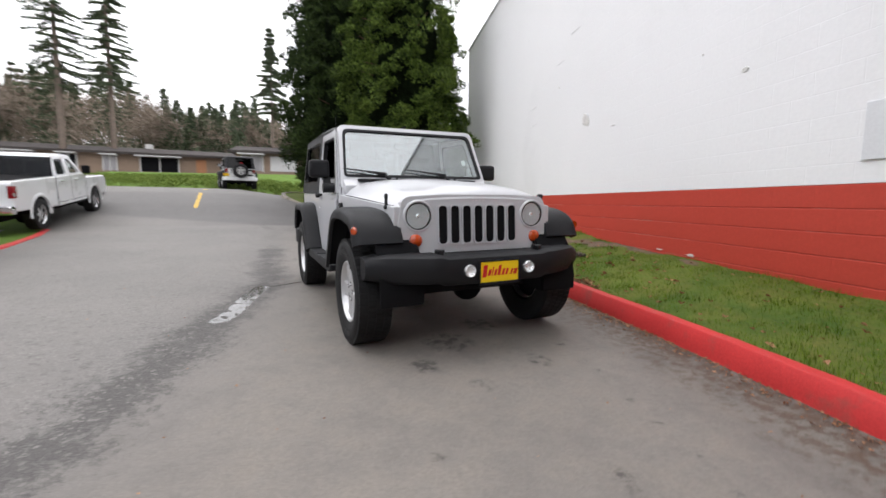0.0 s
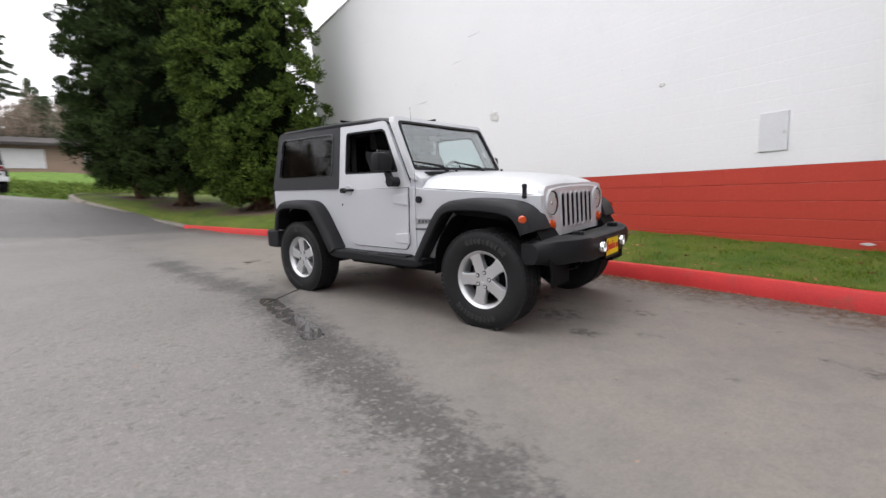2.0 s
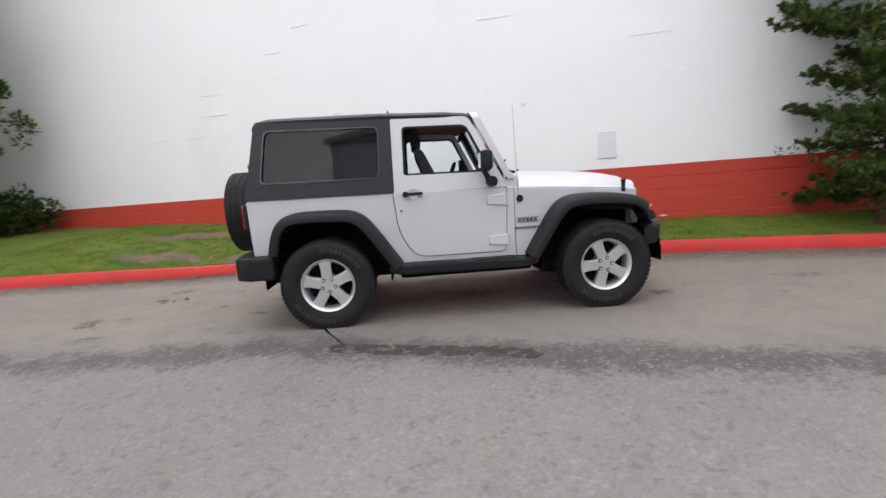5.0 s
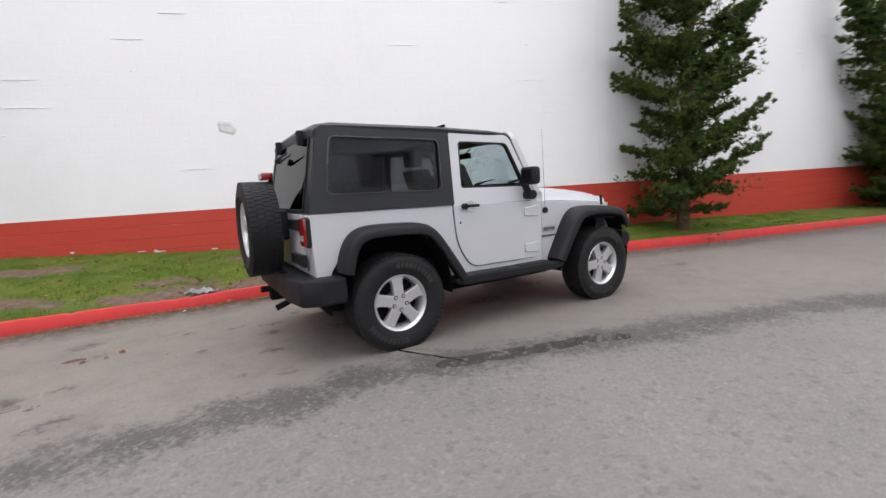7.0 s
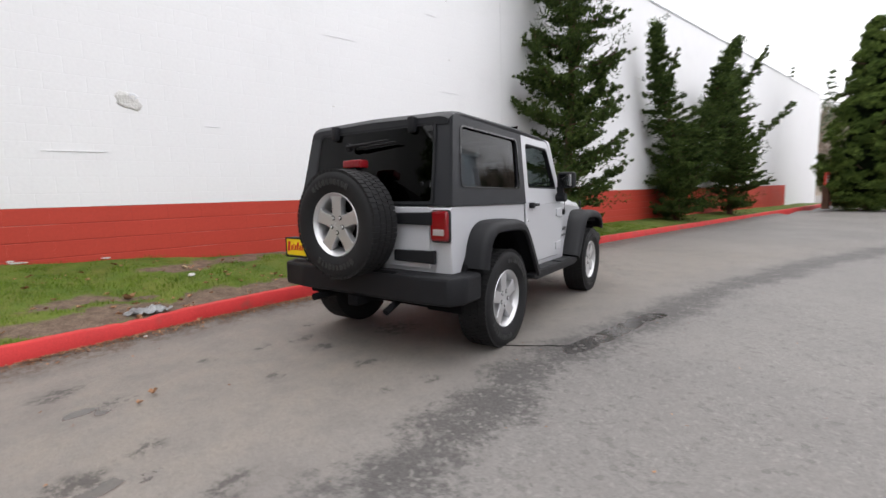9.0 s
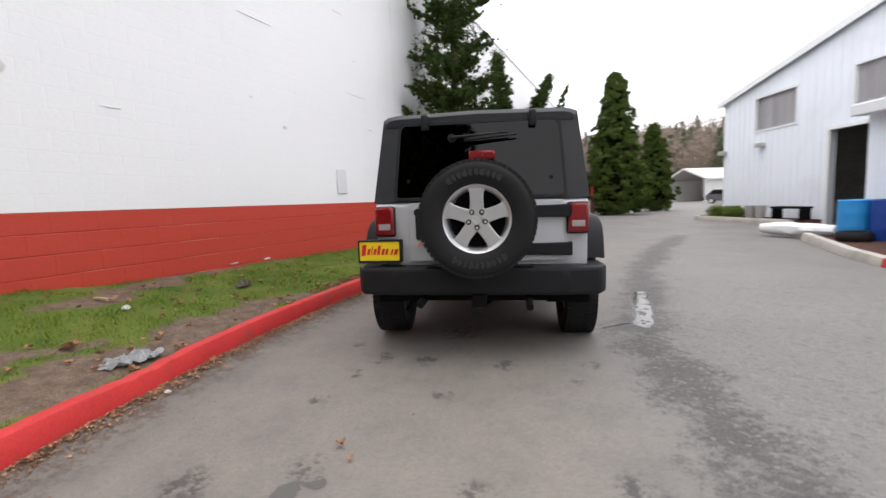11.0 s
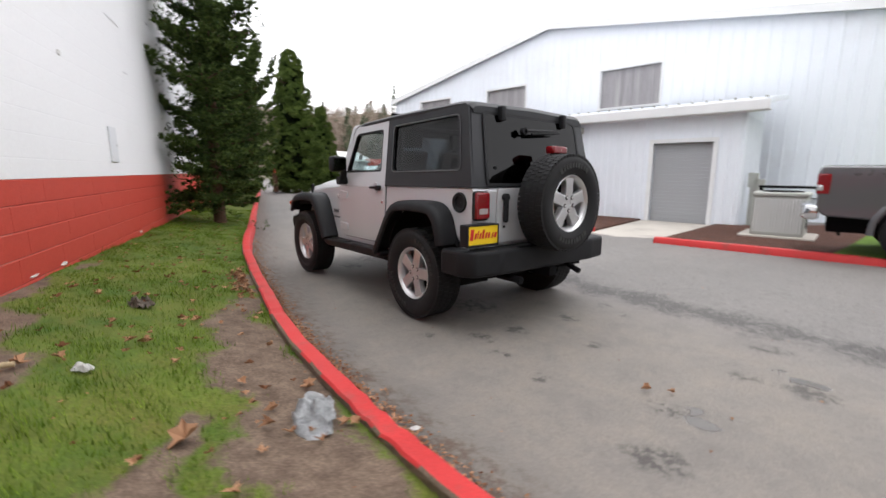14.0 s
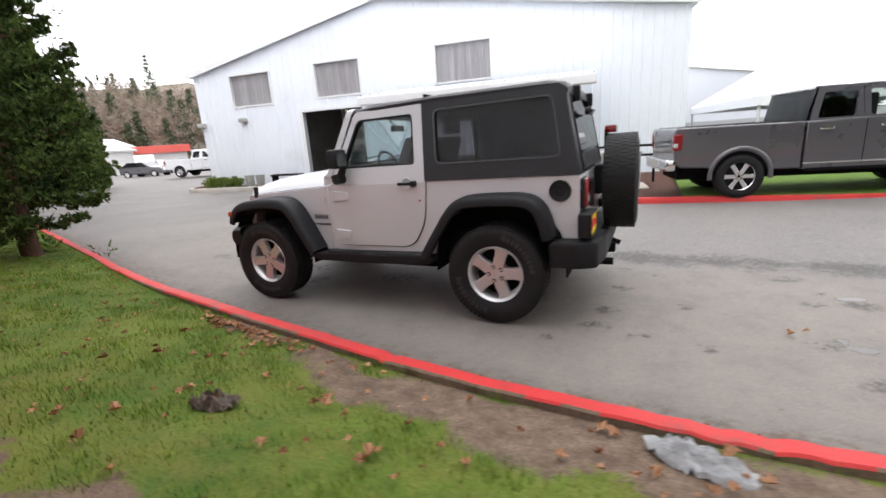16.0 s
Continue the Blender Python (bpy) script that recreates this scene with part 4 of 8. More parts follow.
        part("tow_hook", bm, M_TRIM, bumper)

    def plate(name, m, parent):
        bm = bmesh.new()
        box(bm, -0.155, 0.155, -0.078, 0.078, 0, 0.004, 0.002, m)
        p = part(name, bm, M_YELLOW, parent, "yellow dealer plate with red bars")
        bm = bmesh.new()
        ring_panel(bm, rounded([(-0.162, -0.085), (0.162, -0.085), (0.162, 0.085), (-0.162, 0.085)], 0.008), rounded([(-0.151, -0.066), (0.151, -0.066), (0.151, 0.074), (-0.151, 0.074)], 0.006), "z", -0.003, 0.008)
        bmesh.ops.transform(bm, matrix=m, verts=bm.verts)
        part("plate_frame", bm, M_TRIM, p)
        bm = bmesh.new()
        for x0, x1, z0, z1 in ((-0.135, -0.100, -0.03, 0.052), (-0.093, -0.068, -0.022, 0.022), (-0.062, -0.050, -0.022, 0.038), (-0.044, -0.022, -0.022, 0.022), (-0.015, 0.01, -0.022, 0.046), (0.017, 0.040, -0.022, 0.022), (0.046, 0.068, -0.022, 0.022), (0.074, 0.080, -0.022, -0.014), (0.087, 0.105, -0.022, 0.018), (0.111, 0.142, -0.022, 0.018)):
            prism(bm, [(x0 - 0.004, z0), (x1 - 0.008, z0), (x1 + 0.004, z1), (x0 + 0.008, z1)], "z", 0.005, 0.007, m=m)
        part("printed_bar", bm, M_INK_RED, p, "", 0)
        return p
    face_front = Matrix.Translation((1.912, 0.0, 0.588)) @ Matrix.Rotation(radians(90), 4, "Z") @ Matrix.Rotation(radians(90), 4, "X")
    plate("front_plate", face_front, bumper)
    # wheel-arch flares
    for s in (-1, 1):
        for rows, tip in (([(-1.68, 0.70), (-1.645, 0.86), (-1.59, 0.965), (-1.51, 1.015), (-1.42, 1.03), (-1.20, 1.03), (-0.98, 1.02), (-0.90, 0.995), (-0.82, 0.925), (-0.70, 0.75), (-0.56, 0.535)], 0), ([(0.52, 0.535), (0.66, 0.76), (0.76, 0.915), (0.84, 0.99), (0.94, 1.02), (1.15, 1.025), (1.35, 1.01), (1.49, 0.99), (1.585, 0.935), (1.64, 0.85), (1.655, 0.79)], 1)):
            q = smooth_path([(x, z, 0) for x, z in rows], 0.05)[:, :2]
            t = np.gradient(q, axis=0)
            t /= np.linalg.norm(t, axis=1)[:, None]
            nn = np.stack([t[:, 1], -t[:, 0]], 1)
            rings = []
            for (x, z), (u, v) in zip(q, nn):
                yi = 0.76 if x < 0.45 else 0.76 - 0.13 * (x - 0.45)
                if tip and x > 1.5:
                    yi -= 0.0
                prof = [(yi, 0.0), (0.885, 0.004), (0.918, 0.016), (0.937, 0.045), (0.937, 0.085), (0.915, 0.095), (0.905, 0.06), (0.88, 0.05), (yi, 0.06)]
                rings.append([(x + u * d, s * y, z + v * d) for y, d in prof])
            bm = bmesh.new()
            loft(bm, rings)
            part("wheel_arch_flare", bm, M_TRIM, car, "matt black plastic flare", 45)
        # Near-black liner and housings carry the shade inside the wheel arches.
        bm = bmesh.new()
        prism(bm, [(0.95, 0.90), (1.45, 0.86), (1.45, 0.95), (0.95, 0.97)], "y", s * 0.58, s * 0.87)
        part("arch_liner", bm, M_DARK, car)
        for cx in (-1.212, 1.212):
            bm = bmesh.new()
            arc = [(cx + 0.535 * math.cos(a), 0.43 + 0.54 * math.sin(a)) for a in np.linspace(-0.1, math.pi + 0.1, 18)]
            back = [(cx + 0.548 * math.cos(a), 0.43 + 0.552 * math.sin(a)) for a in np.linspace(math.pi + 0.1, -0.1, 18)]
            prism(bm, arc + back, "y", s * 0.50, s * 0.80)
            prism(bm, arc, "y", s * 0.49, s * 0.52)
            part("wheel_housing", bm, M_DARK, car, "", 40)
        bm = bmesh.new()
        lathe(bm, [(0.001, -0.012), (0.022, -0.010), (0.030, 0.0)], 18, Matrix.Translation((1.59, s * 0.925, 0.872)) @ Matrix.Rotation(0 if s < 0 else math.pi, 4, "Z") @ Matrix.Rotation(radians(25) * 1, 4, "Z"))
        part("side_marker", bm, M_AMBER, car, "amber side marker")
        # side step
        bm = bmesh.new()
        prism(bm, [(-0.68, 0.47), (-0.60, 0.44), (0.50, 0.43), (0.62, 0.46), (0.60, 0.50), (0.35, 0.515), (-0.55, 0.525), (-0.68, 0.51)], "y", s * 0.72, s * 0.905, 0.015)
        part("side_step", bm, M_TRIM, car, "black tubular side step")
        for x0, x1 in ((-0.48, -0.10), (0.05, 0.42)):
            bm = bmesh.new()
            box(bm, x0, x1, s * 0.80, s * 0.90, 0.505, 0.528, 0.008)
            part("step_pad", bm, M_TRIM, car)
        bm = bmesh.new()
        box(bm, -0.66, 0.56, s * 0.74 - 0.02, s * 0.74 + 0.02, 0.49, 0.53, 0.008)
        part("sill", bm, M_TRIM, car)
        # doors
        bm = bmesh.new()
        y0, y1 = s * 0.765, s * 0.786
        prism(bm, rounded([(-0.605, 1.128), (-0.575, 0.78), (-0.44, 0.57), (0.33, 0.565), (0.355, 0.62), (0.375, 1.12)], [0.01, 0.25, 0.10, 0.07, 0.02, 0.01], 5), "y", y0, y1, 0.008)
        door = part("door", bm, M_SILVER, car, "silver door with a black handle")
        bm = bmesh.new()
        prism(bm, rounded([(-0.612, 1.134), (-0.582, 0.777), (-0.444, 0.563), (0.334, 0.558), (0.362, 0.617), (0.382, 1.126)], [0.01, 0.25, 0.10, 0.07, 0.02, 0.01], 5), "y", s * 0.770, s * 0.7745)
        part("door_gap", bm, M_DARK, door, "dark panel gap", 0)
        bm = bmesh.new()
        ring_panel(bm, rounded([(-0.605, 1.125), (0.385, 1.125), (0.075, 1.745), (-0.585, 1.755)], [0.005, 0.005, 0.05, 0.02]), rounded([(-0.505, 1.275), (0.255, 1.265), (0.055, 1.675), (-0.495, 1.685)], [0.03, 0.03, 0.05, 0.04]), "y", s * 0.74, s * 0.782)
        lean_in(bm)
        part("window_frame", bm, M_SILVER, door, "", 50)
        bm = bmesh.new()
        ring_panel(bm, rounded([(-0.508, 1.272), (0.258, 1.262), (0.056, 1.679), (-0.498, 1.689)], [0.03, 0.03, 0.05, 0.04]), rounded([(-0.488, 1.29), (0.225, 1.282), (0.045, 1.66), (-0.48, 1.67)], [0.03, 0.03, 0.05, 0.04]), "y", s * 0.735, s * 0.779)
        lean_in(bm)
        part("window_seal", bm, M_TRIM, door, "", 50)
        bm = bmesh.new()
        if s > 0:
            prism(bm, [(-0.505, 1.26), (0.25, 1.25), (0.05, 1.675), (-0.495, 1.685)], "y", s * 0.752, s * 0.756)
        else:
            prism(bm, [(-0.505, 1.20), (0.29, 1.20), (0.262, 1.282), (-0.503, 1.288)], "y", s * 0.752, s * 0.756)
        lean_in(bm)
        pane = part("window_glass", bm, M_WINDOW, door, "" if s > 0 else "window glass rolled down", 0)
        pane.visible_shadow = False
        bm = bmesh.new()
        box(bm, -0.525, -0.35, s * 0.815 - 0.012, s * 0.815 + 0.012, 1.105, 1.13, 0.009)
        rod(bm, (-0.50, s * 0.78, 1.115), (-0.50, s * 0.83, 1.115), 0.026, seg=16)
        rod(bm, (-0.37, s * 0.78, 1.118), (-0.37, s * 0.815, 1.118), 0.012)
        part("handle", bm, M_TRIM, door, "black door handle")
        bm = bmesh.new()
        lathe(bm, [(0.055, 0.0), (0.05, -0.006), (0.03, -0.002), (0.001, 0.004)], 20, Matrix.Translation((-0.43, s * 0.787, 1.118)) @ Matrix.Rotation(0 if s < 0 else math.pi, 4, "Z"))
        part("handle_cup", bm, M_SILVER, door)
        bm = bmesh.new()
        rod(bm, (-0.545, s * 0.78, 0.975), (-0.545, s * 0.79, 0.975), 0.011)
        part("lock", bm, M_CHROME, door)
        for z in (1.02, 0.665):
            bm = bmesh.new()
            prism(bm, [(0.20, z + 0.038), (0.345, z + 0.05), (0.36, z + 0.05), (0.36, z - 0.05), (0.345, z - 0.05), (0.20, z - 0.038)], "y", s * 0.782, s * 0.80, 0.006)
            rod(bm, (0.365, s * 0.79, z - 0.05), (0.365, s * 0.79, z + 0.05), 0.013)
            part("hinge", bm, M_SILVER, door, "silver painted exposed hinge")
        bm = bmesh.new()
        box(bm, 0.135, 0.235, s * 0.81, s * 0.995, 1.275, 1.44, 0.03)
        prism(bm, [(0.15, 1.29), (0.19, 1.29), (0.28, 1.14), (0.22, 1.14)], "y", s * 0.80, s * 0.87, 0.01)
        rod(bm, (0.24, s * 0.78, 1.18), (0.24, s * 0.88, 1.18), 0.045, seg=18)
        mirror = part("wing_mirror", bm, M_TRIM, door, "black wing mirror")
        bm = bmesh.new()
        box(bm, 0.131, 0.134, s * 0.838, s * 0.968, 1.295, 1.415)
        part("mirror_glass", bm, M_CHROME, mirror, "", 0)
        # dark lines of the badges
        bm = bmesh.new()
        for i in range(5):
            box(bm, 0.47 + i * 0.036, 0.497 + i * 0.036, s * 0.767, s * 0.7705, 0.812, 0.838)
        box(bm, 0.455, 0.66, s * 0.766, s * 0.7695, 0.804, 0.808)
        box(bm, 0.455, 0.66, s * 0.766, s * 0.7695, 0.842, 0.846)
        for i in range(8):
            box(bm, 0.44 + i * 0.033, 0.467 + i * 0.033, s * 0.765, s * 0.7705, 0.745, 0.765)
        for v in bm.verts:
            v.co.y += s * (0.004 - 0.115 * max(0, v.co.x - 0.445) + 0.001)
        part("side_badge", bm, M_BADGE, car, "", 0)
        # hardtop sides
        bm = bmesh.new()
        ring_panel(bm, rounded([(-1.845, 1.147), (-0.595, 1.135), (-0.585, 1.765), (-1.715, 1.79)], [0.01, 0.005, 0.01, 0.05]), rounded([(-1.70, 1.285), (-0.715, 1.275), (-0.70, 1.69), (-1.635, 1.705)], [0.05, 0.05, 0.05, 0.05]), "y", s * 0.735, s * 0.785)
        lean_in(bm)
        side = part("hardtop_side", bm, M_TOP, car, "black grained hardtop side", 50)
        bm = bmesh.new()
        ring_panel(bm, rounded([(-1.711, 1.275), (-0.704, 1.265), (-0.689, 1.70), (-1.645, 1.716)], 0.055), rounded([(-1.70, 1.285), (-0.715, 1.275), (-0.70, 1.69), (-1.635, 1.705)], 0.05), "y", s * 0.78, s * 0.792)
        lean_in(bm)
        part("window_moulding", bm, M_MOULD, side, "glossy black window surround", 50)
        bm = bmesh.new()
        prism(bm, rounded([(-1.70, 1.283), (-0.713, 1.273), (-0.70, 1.692), (-1.636, 1.707)], 0.05), "y", s * 0.762, s * 0.768)
        lean_in(bm)
        part("quarter_glass", bm, M_TINTED, side, "dark tinted side glass", 0)
        # rear lamps
        bm = bmesh.new()
        box(bm, -1.895, -1.835, s * 0.70 - 0.072, s * 0.70 + 0.072, 0.905, 1.115, 0.018)
        lamp = part("tail_light", bm, M_RED_LENS, car, "square red tail light with a clear reversing lens")
        bm = bmesh.new()
        box(bm, -1.899, -1.85, s * 0.70 - 0.045, s * 0.70 + 0.045, 0.945, 0.99, 0.005)
        part("reversing_lens", bm, M_REVERSE, lamp)
        bm = bmesh.new()
        box(bm, -1.88, -1.835, s * 0.70 - 0.078, s * 0.70 + 0.078, 0.895, 1.122, 0.02)
        part("lamp_housing", bm, M_TRIM, lamp)
    # roof
    bm = bmesh.new()
    rings = []
    for x, w, z in ((-1.745, 0.69, 1.77), (-1.715, 0.705, 1.802), (-1.60, 0.715, 1.82), (-0.7, 0.722, 1.814), (-0.1, 0.718, 1.794), (0.06, 0.712, 1.778), (0.115, 0.705, 1.755)):
        rings.append([(x, -w, z - 0.055), (x, -w - 0.004, z - 0.03), (x, -w + 0.018, z - 0.012), (x, -w + 0.07, z), (x, 0, z + 0.014), (x, w - 0.07, z), (x, w - 0.018, z - 0.012), (x, w + 0.004, z - 0.03), (x, w, z - 0.055)])
    loft(bm, rings)
    roof = part("hardtop_roof", bm, M_TOP, car, "black grained hardtop roof", 40)
    bm = bmesh.new()
    box(bm, -0.605, -0.597, -0.70, 0.70, 1.807, 1.828)
    box(bm, -0.60, 0.08, -0.004, 0.004, 1.799, 1.8215)
    part("roof_seam", bm, M_DARK, roof, "", 0)
    # hardtop rear frame, lift glass
    def slope(bm, x0=-1.845, k=0.19):
        for v in bm.verts:
            v.co.x += x0 + k * (v.co.z - 1.147)
            v.co.y *= 1 - 0.135 * max(0, v.co.z - 1.147)
    bm = bmesh.new()
    ring_panel(bm, rounded([(-0.765, 1.147), (0.765, 1.147), (0.765, 1.785), (-0.765, 1.785)], [0.01, 0.01, 0.06, 0.06]), rounded([(-0.615, 1.175), (0.615, 1.175), (0.63, 1.725), (-0.63, 1.725)], [0.03, 0.03, 0.06, 0.06]), "x", 0, 0.05)
    slope(bm)
    rear = part("hardtop_rear", bm, M_TOP, car, "black grained hardtop rear", 50)
    bm = bmesh.new()
    prism(bm, rounded([(-0.622, 1.168), (0.622, 1.168), (0.637, 1.732), (-0.637, 1.732)], [0.03, 0.03, 0.06, 0.06]), "x", -0.008, -0.002)
    slope(bm)
    glass_rear = part("lift_glass", bm, M_REAR_GLASS, car, "dark tinted lift-up rear glass", 0)
    bm = bmesh.new()
    ring_panel(bm, rounded([(-0.632, 1.158), (0.632, 1.158), (0.648, 1.742), (-0.648, 1.742)], [0.03, 0.03, 0.06, 0.06]), rounded([(-0.612, 1.18), (0.612, 1.18), (0.626, 1.722), (-0.626, 1.722)], [0.03, 0.03, 0.06, 0.06]), "x", -0.012, 0.004)
    slope(bm)
    part("glass_seal", bm, M_TRIM, glass_rear, "", 50)
    for s in (-1, 1):
        bm = bmesh.new()
        box(bm, -1.79, -1.72, s * 0.395 - 0.027, s * 0.395 + 0.027, 1.675, 1.79, 0.012)
        part("glass_hinge", bm, M_TRIM, glass_rear, "black lift-glass hinge")
        bm = bmesh.new()
        rod(bm, (-1.83, s * 0.52, 1.30), (-1.79, s * 0.52, 1.31), 0.014)
        part("glass_strut_pin", bm, M_TRIM, glass_rear)
    bm = bmesh.new()
    rod(bm, (-1.835, 0.19, 1.605), (-1.80, 0.19, 1.605), 0.03, seg=14)
    rod(bm, (-1.845, 0.19, 1.605), (-1.83, -0.22, 1.63), 0.012, 0.006)
    rod(bm, (-1.825, 0.10, 1.585), (-1.815, -0.28, 1.615), 0.010, 0.006)
    part("rear_wiper", bm, M_TRIM, glass_rear, "black rear wiper")
    # tailgate
    bm = bmesh.new()
    prism(bm, rounded([(-0.60, 0.705), (0.52, 0.705), (0.52, 1.14), (-0.60, 1.14)], 0.02), "x", -1.862, -1.84, 0.006)
    gate = part("tailgate", bm, M_SILVER, car, "silver tailgate")
    for z in (1.06, 0.79):
        bm = bmesh.new()
        prism(bm, [(-0.30, z - 0.04), (-0.62, z - 0.045), (-0.66, z - 0.05), (-0.66, z + 0.05), (-0.62, z + 0.045), (-0.30, z + 0.04)], "x", -1.895, -1.858, 0.008)
        part("tailgate_hinge", bm, M_TRIM, gate, "black tailgate hinge")
    bm = bmesh.new()
    box(bm, -1.905, -1.865, 0.425, 0.465, 0.87, 1.09, 0.015)
    rod(bm, (-1.90, 0.445, 1.07), (-1.86, 0.445, 1.07), 0.03, seg=14)
    part("tailgate_handle", bm, M_TRIM, gate, "black upright tailgate handle")
    bm = bmesh.new()
    rod(bm, (-1.87, 0.445, 0.835), (-1.86, 0.445, 0.835), 0.012)
    part("tailgate_lock", bm, M_CHROME, gate)
    # rear bumper, plate
    bm = bmesh.new()
    prism(bm, [(-1.64, -0.90), (-1.86, -0.90), (-1.975, -0.84), (-2.01, -0.60), (-2.01, 0.60), (-1.975, 0.86), (-1.86, 0.92), (-1.64, 0.92), (-1.64, 0.72), (-1.80, 0.72), (-1.80, -0.72), (-1.64, -0.72)], "z", 0.475, 0.675, 0.026)
    for v in bm.verts:
        if abs(v.co.y) < 0.55 and v.co.z < 0.55:
            v.co.z += 0.03
    rear_bumper = part("rear_bumper", bm, M_TRIM, car, "black plastic bumper")
    bm = bmesh.new()
    box(bm, -2.0, -1.95, -0.38, 0.38, 0.671, 0.680, 0.003)
    part("bumper_tread", bm, M_DARK, rear_bumper)
    bm = bmesh.new()
    box(bm, -2.04, -1.75, -0.05, 0.05, 0.40, 0.48, 0.01)
    part("tow_hitch", bm, M_DARK, rear_bumper)
    bm = bmesh.new()
    rod(bm, (-2.05, 0.42, 0.42), (-1.8, 0.42, 0.42), 0.03)
    part("exhaust_pipe", bm, M_DARK, rear_bumper)
    bm = bmesh.new()
    rod(bm, (-2.06, -0.35, 0.40), (-1.9, -0.35, 0.46), 0.025)
    part("tow_hook", bm, M_DARK, rear_bumper)
    face_rear = Matrix.Translation((-1.93, 0.735, 0.79)) @ Matrix.Rotation(radians(-90), 4, "Z") @ Matrix.Rotation(radians(90), 4, "X")
    plate("rear_plate", face_rear, car)
    bm = bmesh.new()
    box(bm, -1.922, -1.84, 0.575, 0.895, 0.705, 0.875, 0.01)
    part("plate_bracket", bm, M_TRIM, car)
    # fuel cap
    bm = bmesh.new()
    lathe(bm, [(0.001, 0.0), (0.045, 0.0), (0.052, -0.012), (0.066, -0.012), (0.074, -0.016), (0.080, -0.008), (0.080, 0.02)], 28, Matrix.Translation((-1.70, 0.775, 1.03)) @ Matrix.Rotation(math.pi, 4, "Z"))
    part("fuel_cap", bm, M_TRIM, car, "black round fuel filler")
    bm = bmesh.new()
    rod(bm, (0.49, -0.755, 1.015), (0.49, -0.785, 1.015), 0.03, seg=16)
    base = part("antenna_base", bm, M_TRIM, car)
    bm = bmesh.new()
    rod(bm, (0.475, -0.79, 1.02), (0.45, -0.79, 1.80), 0.0018, 0.0012, 6)
    part("antenna", bm, M_TRIM, base, "thin black whip antenna")
    bm = bmesh.new()
    rod(bm, (0.49, 0.76, 1.0), (0.49, 0.775, 1.0), 0.022, seg=16)
    part("side_badge_disc", bm, M_ALLOY, car)
    # windscreen
    def rake(bm):
        for v in bm.verts:
            v.co.x += 0.435 - 0.5 * (v.co.z - 1.18)
    bm = bmesh.new()
    ring_panel(bm, rounded([(-0.755, 1.18), (0.755, 1.18), (0.71, 1.78), (-0.71, 1.78)], [0.02, 0.02, 0.06, 0.06]), rounded([(-0.71, 1.285), (0.71, 1.285), (0.668, 1.735), (-0.668, 1.735)], [0.04, 0.04, 0.06, 0.06]), "x", -0.045, 0.02)
    rake(bm)
    screen = part("windscreen_frame", bm, M_SILVER, car, "silver windscreen frame", 50)
    bm = bmesh.new()
    ring_panel(bm, rounded([(-0.718, 1.277), (0.718, 1.277), (0.676, 1.743), (-0.676, 1.743)], [0.04, 0.04, 0.06, 0.06]), rounded([(-0.695, 1.303), (0.695, 1.303), (0.653, 1.722), (-0.653, 1.722)], [0.04, 0.04, 0.06, 0.06]), "x", -0.02, 0.026)
    rake(bm)
    part("screen_seal", bm, M_TRIM, screen, "", 50)
    bm = bmesh.new()
    prism(bm, [(-0.71, 1.285), (0.71, 1.285), (0.668, 1.735), (-0.668, 1.735)], "x", 0.006, 0.012)
    rake(bm)
    pane = part("windscreen", bm, M_SCREEN, screen, "clear windscreen", 0)
    pane.visible_shadow = False
    bm = bmesh.new()
    box(bm, 0.415, 0.418, 0.535, 0.575, 1.42, 1.475, m=None)
    for v in bm.verts:
        v.co.x += -0.5 * (v.co.z - 1.18) + 0.006 + 0.02
    part("sticker", bm, M_ORANGE_CAP, screen, "small pale sticker", 0)
    for y in (-0.30, 0.32):
        bm = bmesh.new()
        rod(bm, (0.47, y, 1.25), (0.435, y - 0.03, 1.30), 0.016)
        rod(bm, (0.435, y - 0.03, 1.30), (0.40, y - 0.24, 1.335), 0.009, 0.006)
        rod(bm, (0.413, y - 0.02, 1.315), (0.388, y - 0.42, 1.355), 0.010, 0.006)
        part("wiper", bm, M_TRIM, screen, "black wiper arm")
    for s in (-1, 1):
        for i in range(4):
            bm = bmesh.new()
            z = 1.2 + i * 0.11
            rod(bm, (0.395 - 0.5 * (z - 1.18), s * (0.742 - 0.117 * (z - 1.18)), z), (0.395 - 0.5 * (z - 1.18), s * (0.757 - 0.117 * (z - 1.18)), z), 0.008, seg=8)
            part("screen_bolt", bm, M_TRIM, screen)
    # cabin
    bm = bmesh.new()
    box(bm, -1.78, 0.38, -0.70, 0.70, 1.10, 1.16)
    part("cabin_floor", bm, M_DARK, car)
    bm = bmesh.new()
    box(bm, 0.08, 0.36, -0.66, 0.66, 1.16, 1.27, 0.03)
    dash = part("dashboard", bm, M_CLOTH, car)
    bm = bmesh.new()
    lathe(bm, [(0.165, -0.014), (0.18, 0.0), (0.165, 0.014), (0.150, 0.0), (0.165, -0.014)], 28, Matrix.Translation((-0.02, 0.36, 1.24)) @ Matrix.Rotation(radians(-68), 4, "Y") @ Matrix.Rotation(radians(90), 4, "X"))
    box(bm, -0.04, 0.08, 0.33, 0.39, 1.21, 1.26, 0.01)
    part("steering_wheel", bm, M_CLOTH, car)
    for s in (-1, 1):
        y = s * 0.34
        bm = bmesh.new()
        prism(bm, rounded([(-0.28, 1.14), (-0.16, 1.14), (-0.33, 1.50), (-0.41, 1.50)], 0.04), "y", y - 0.23, y + 0.23, 0.03)
        seat = part("front_seat", bm, M_CLOTH, car, "black cloth front seat")
        bm = bmesh.new()
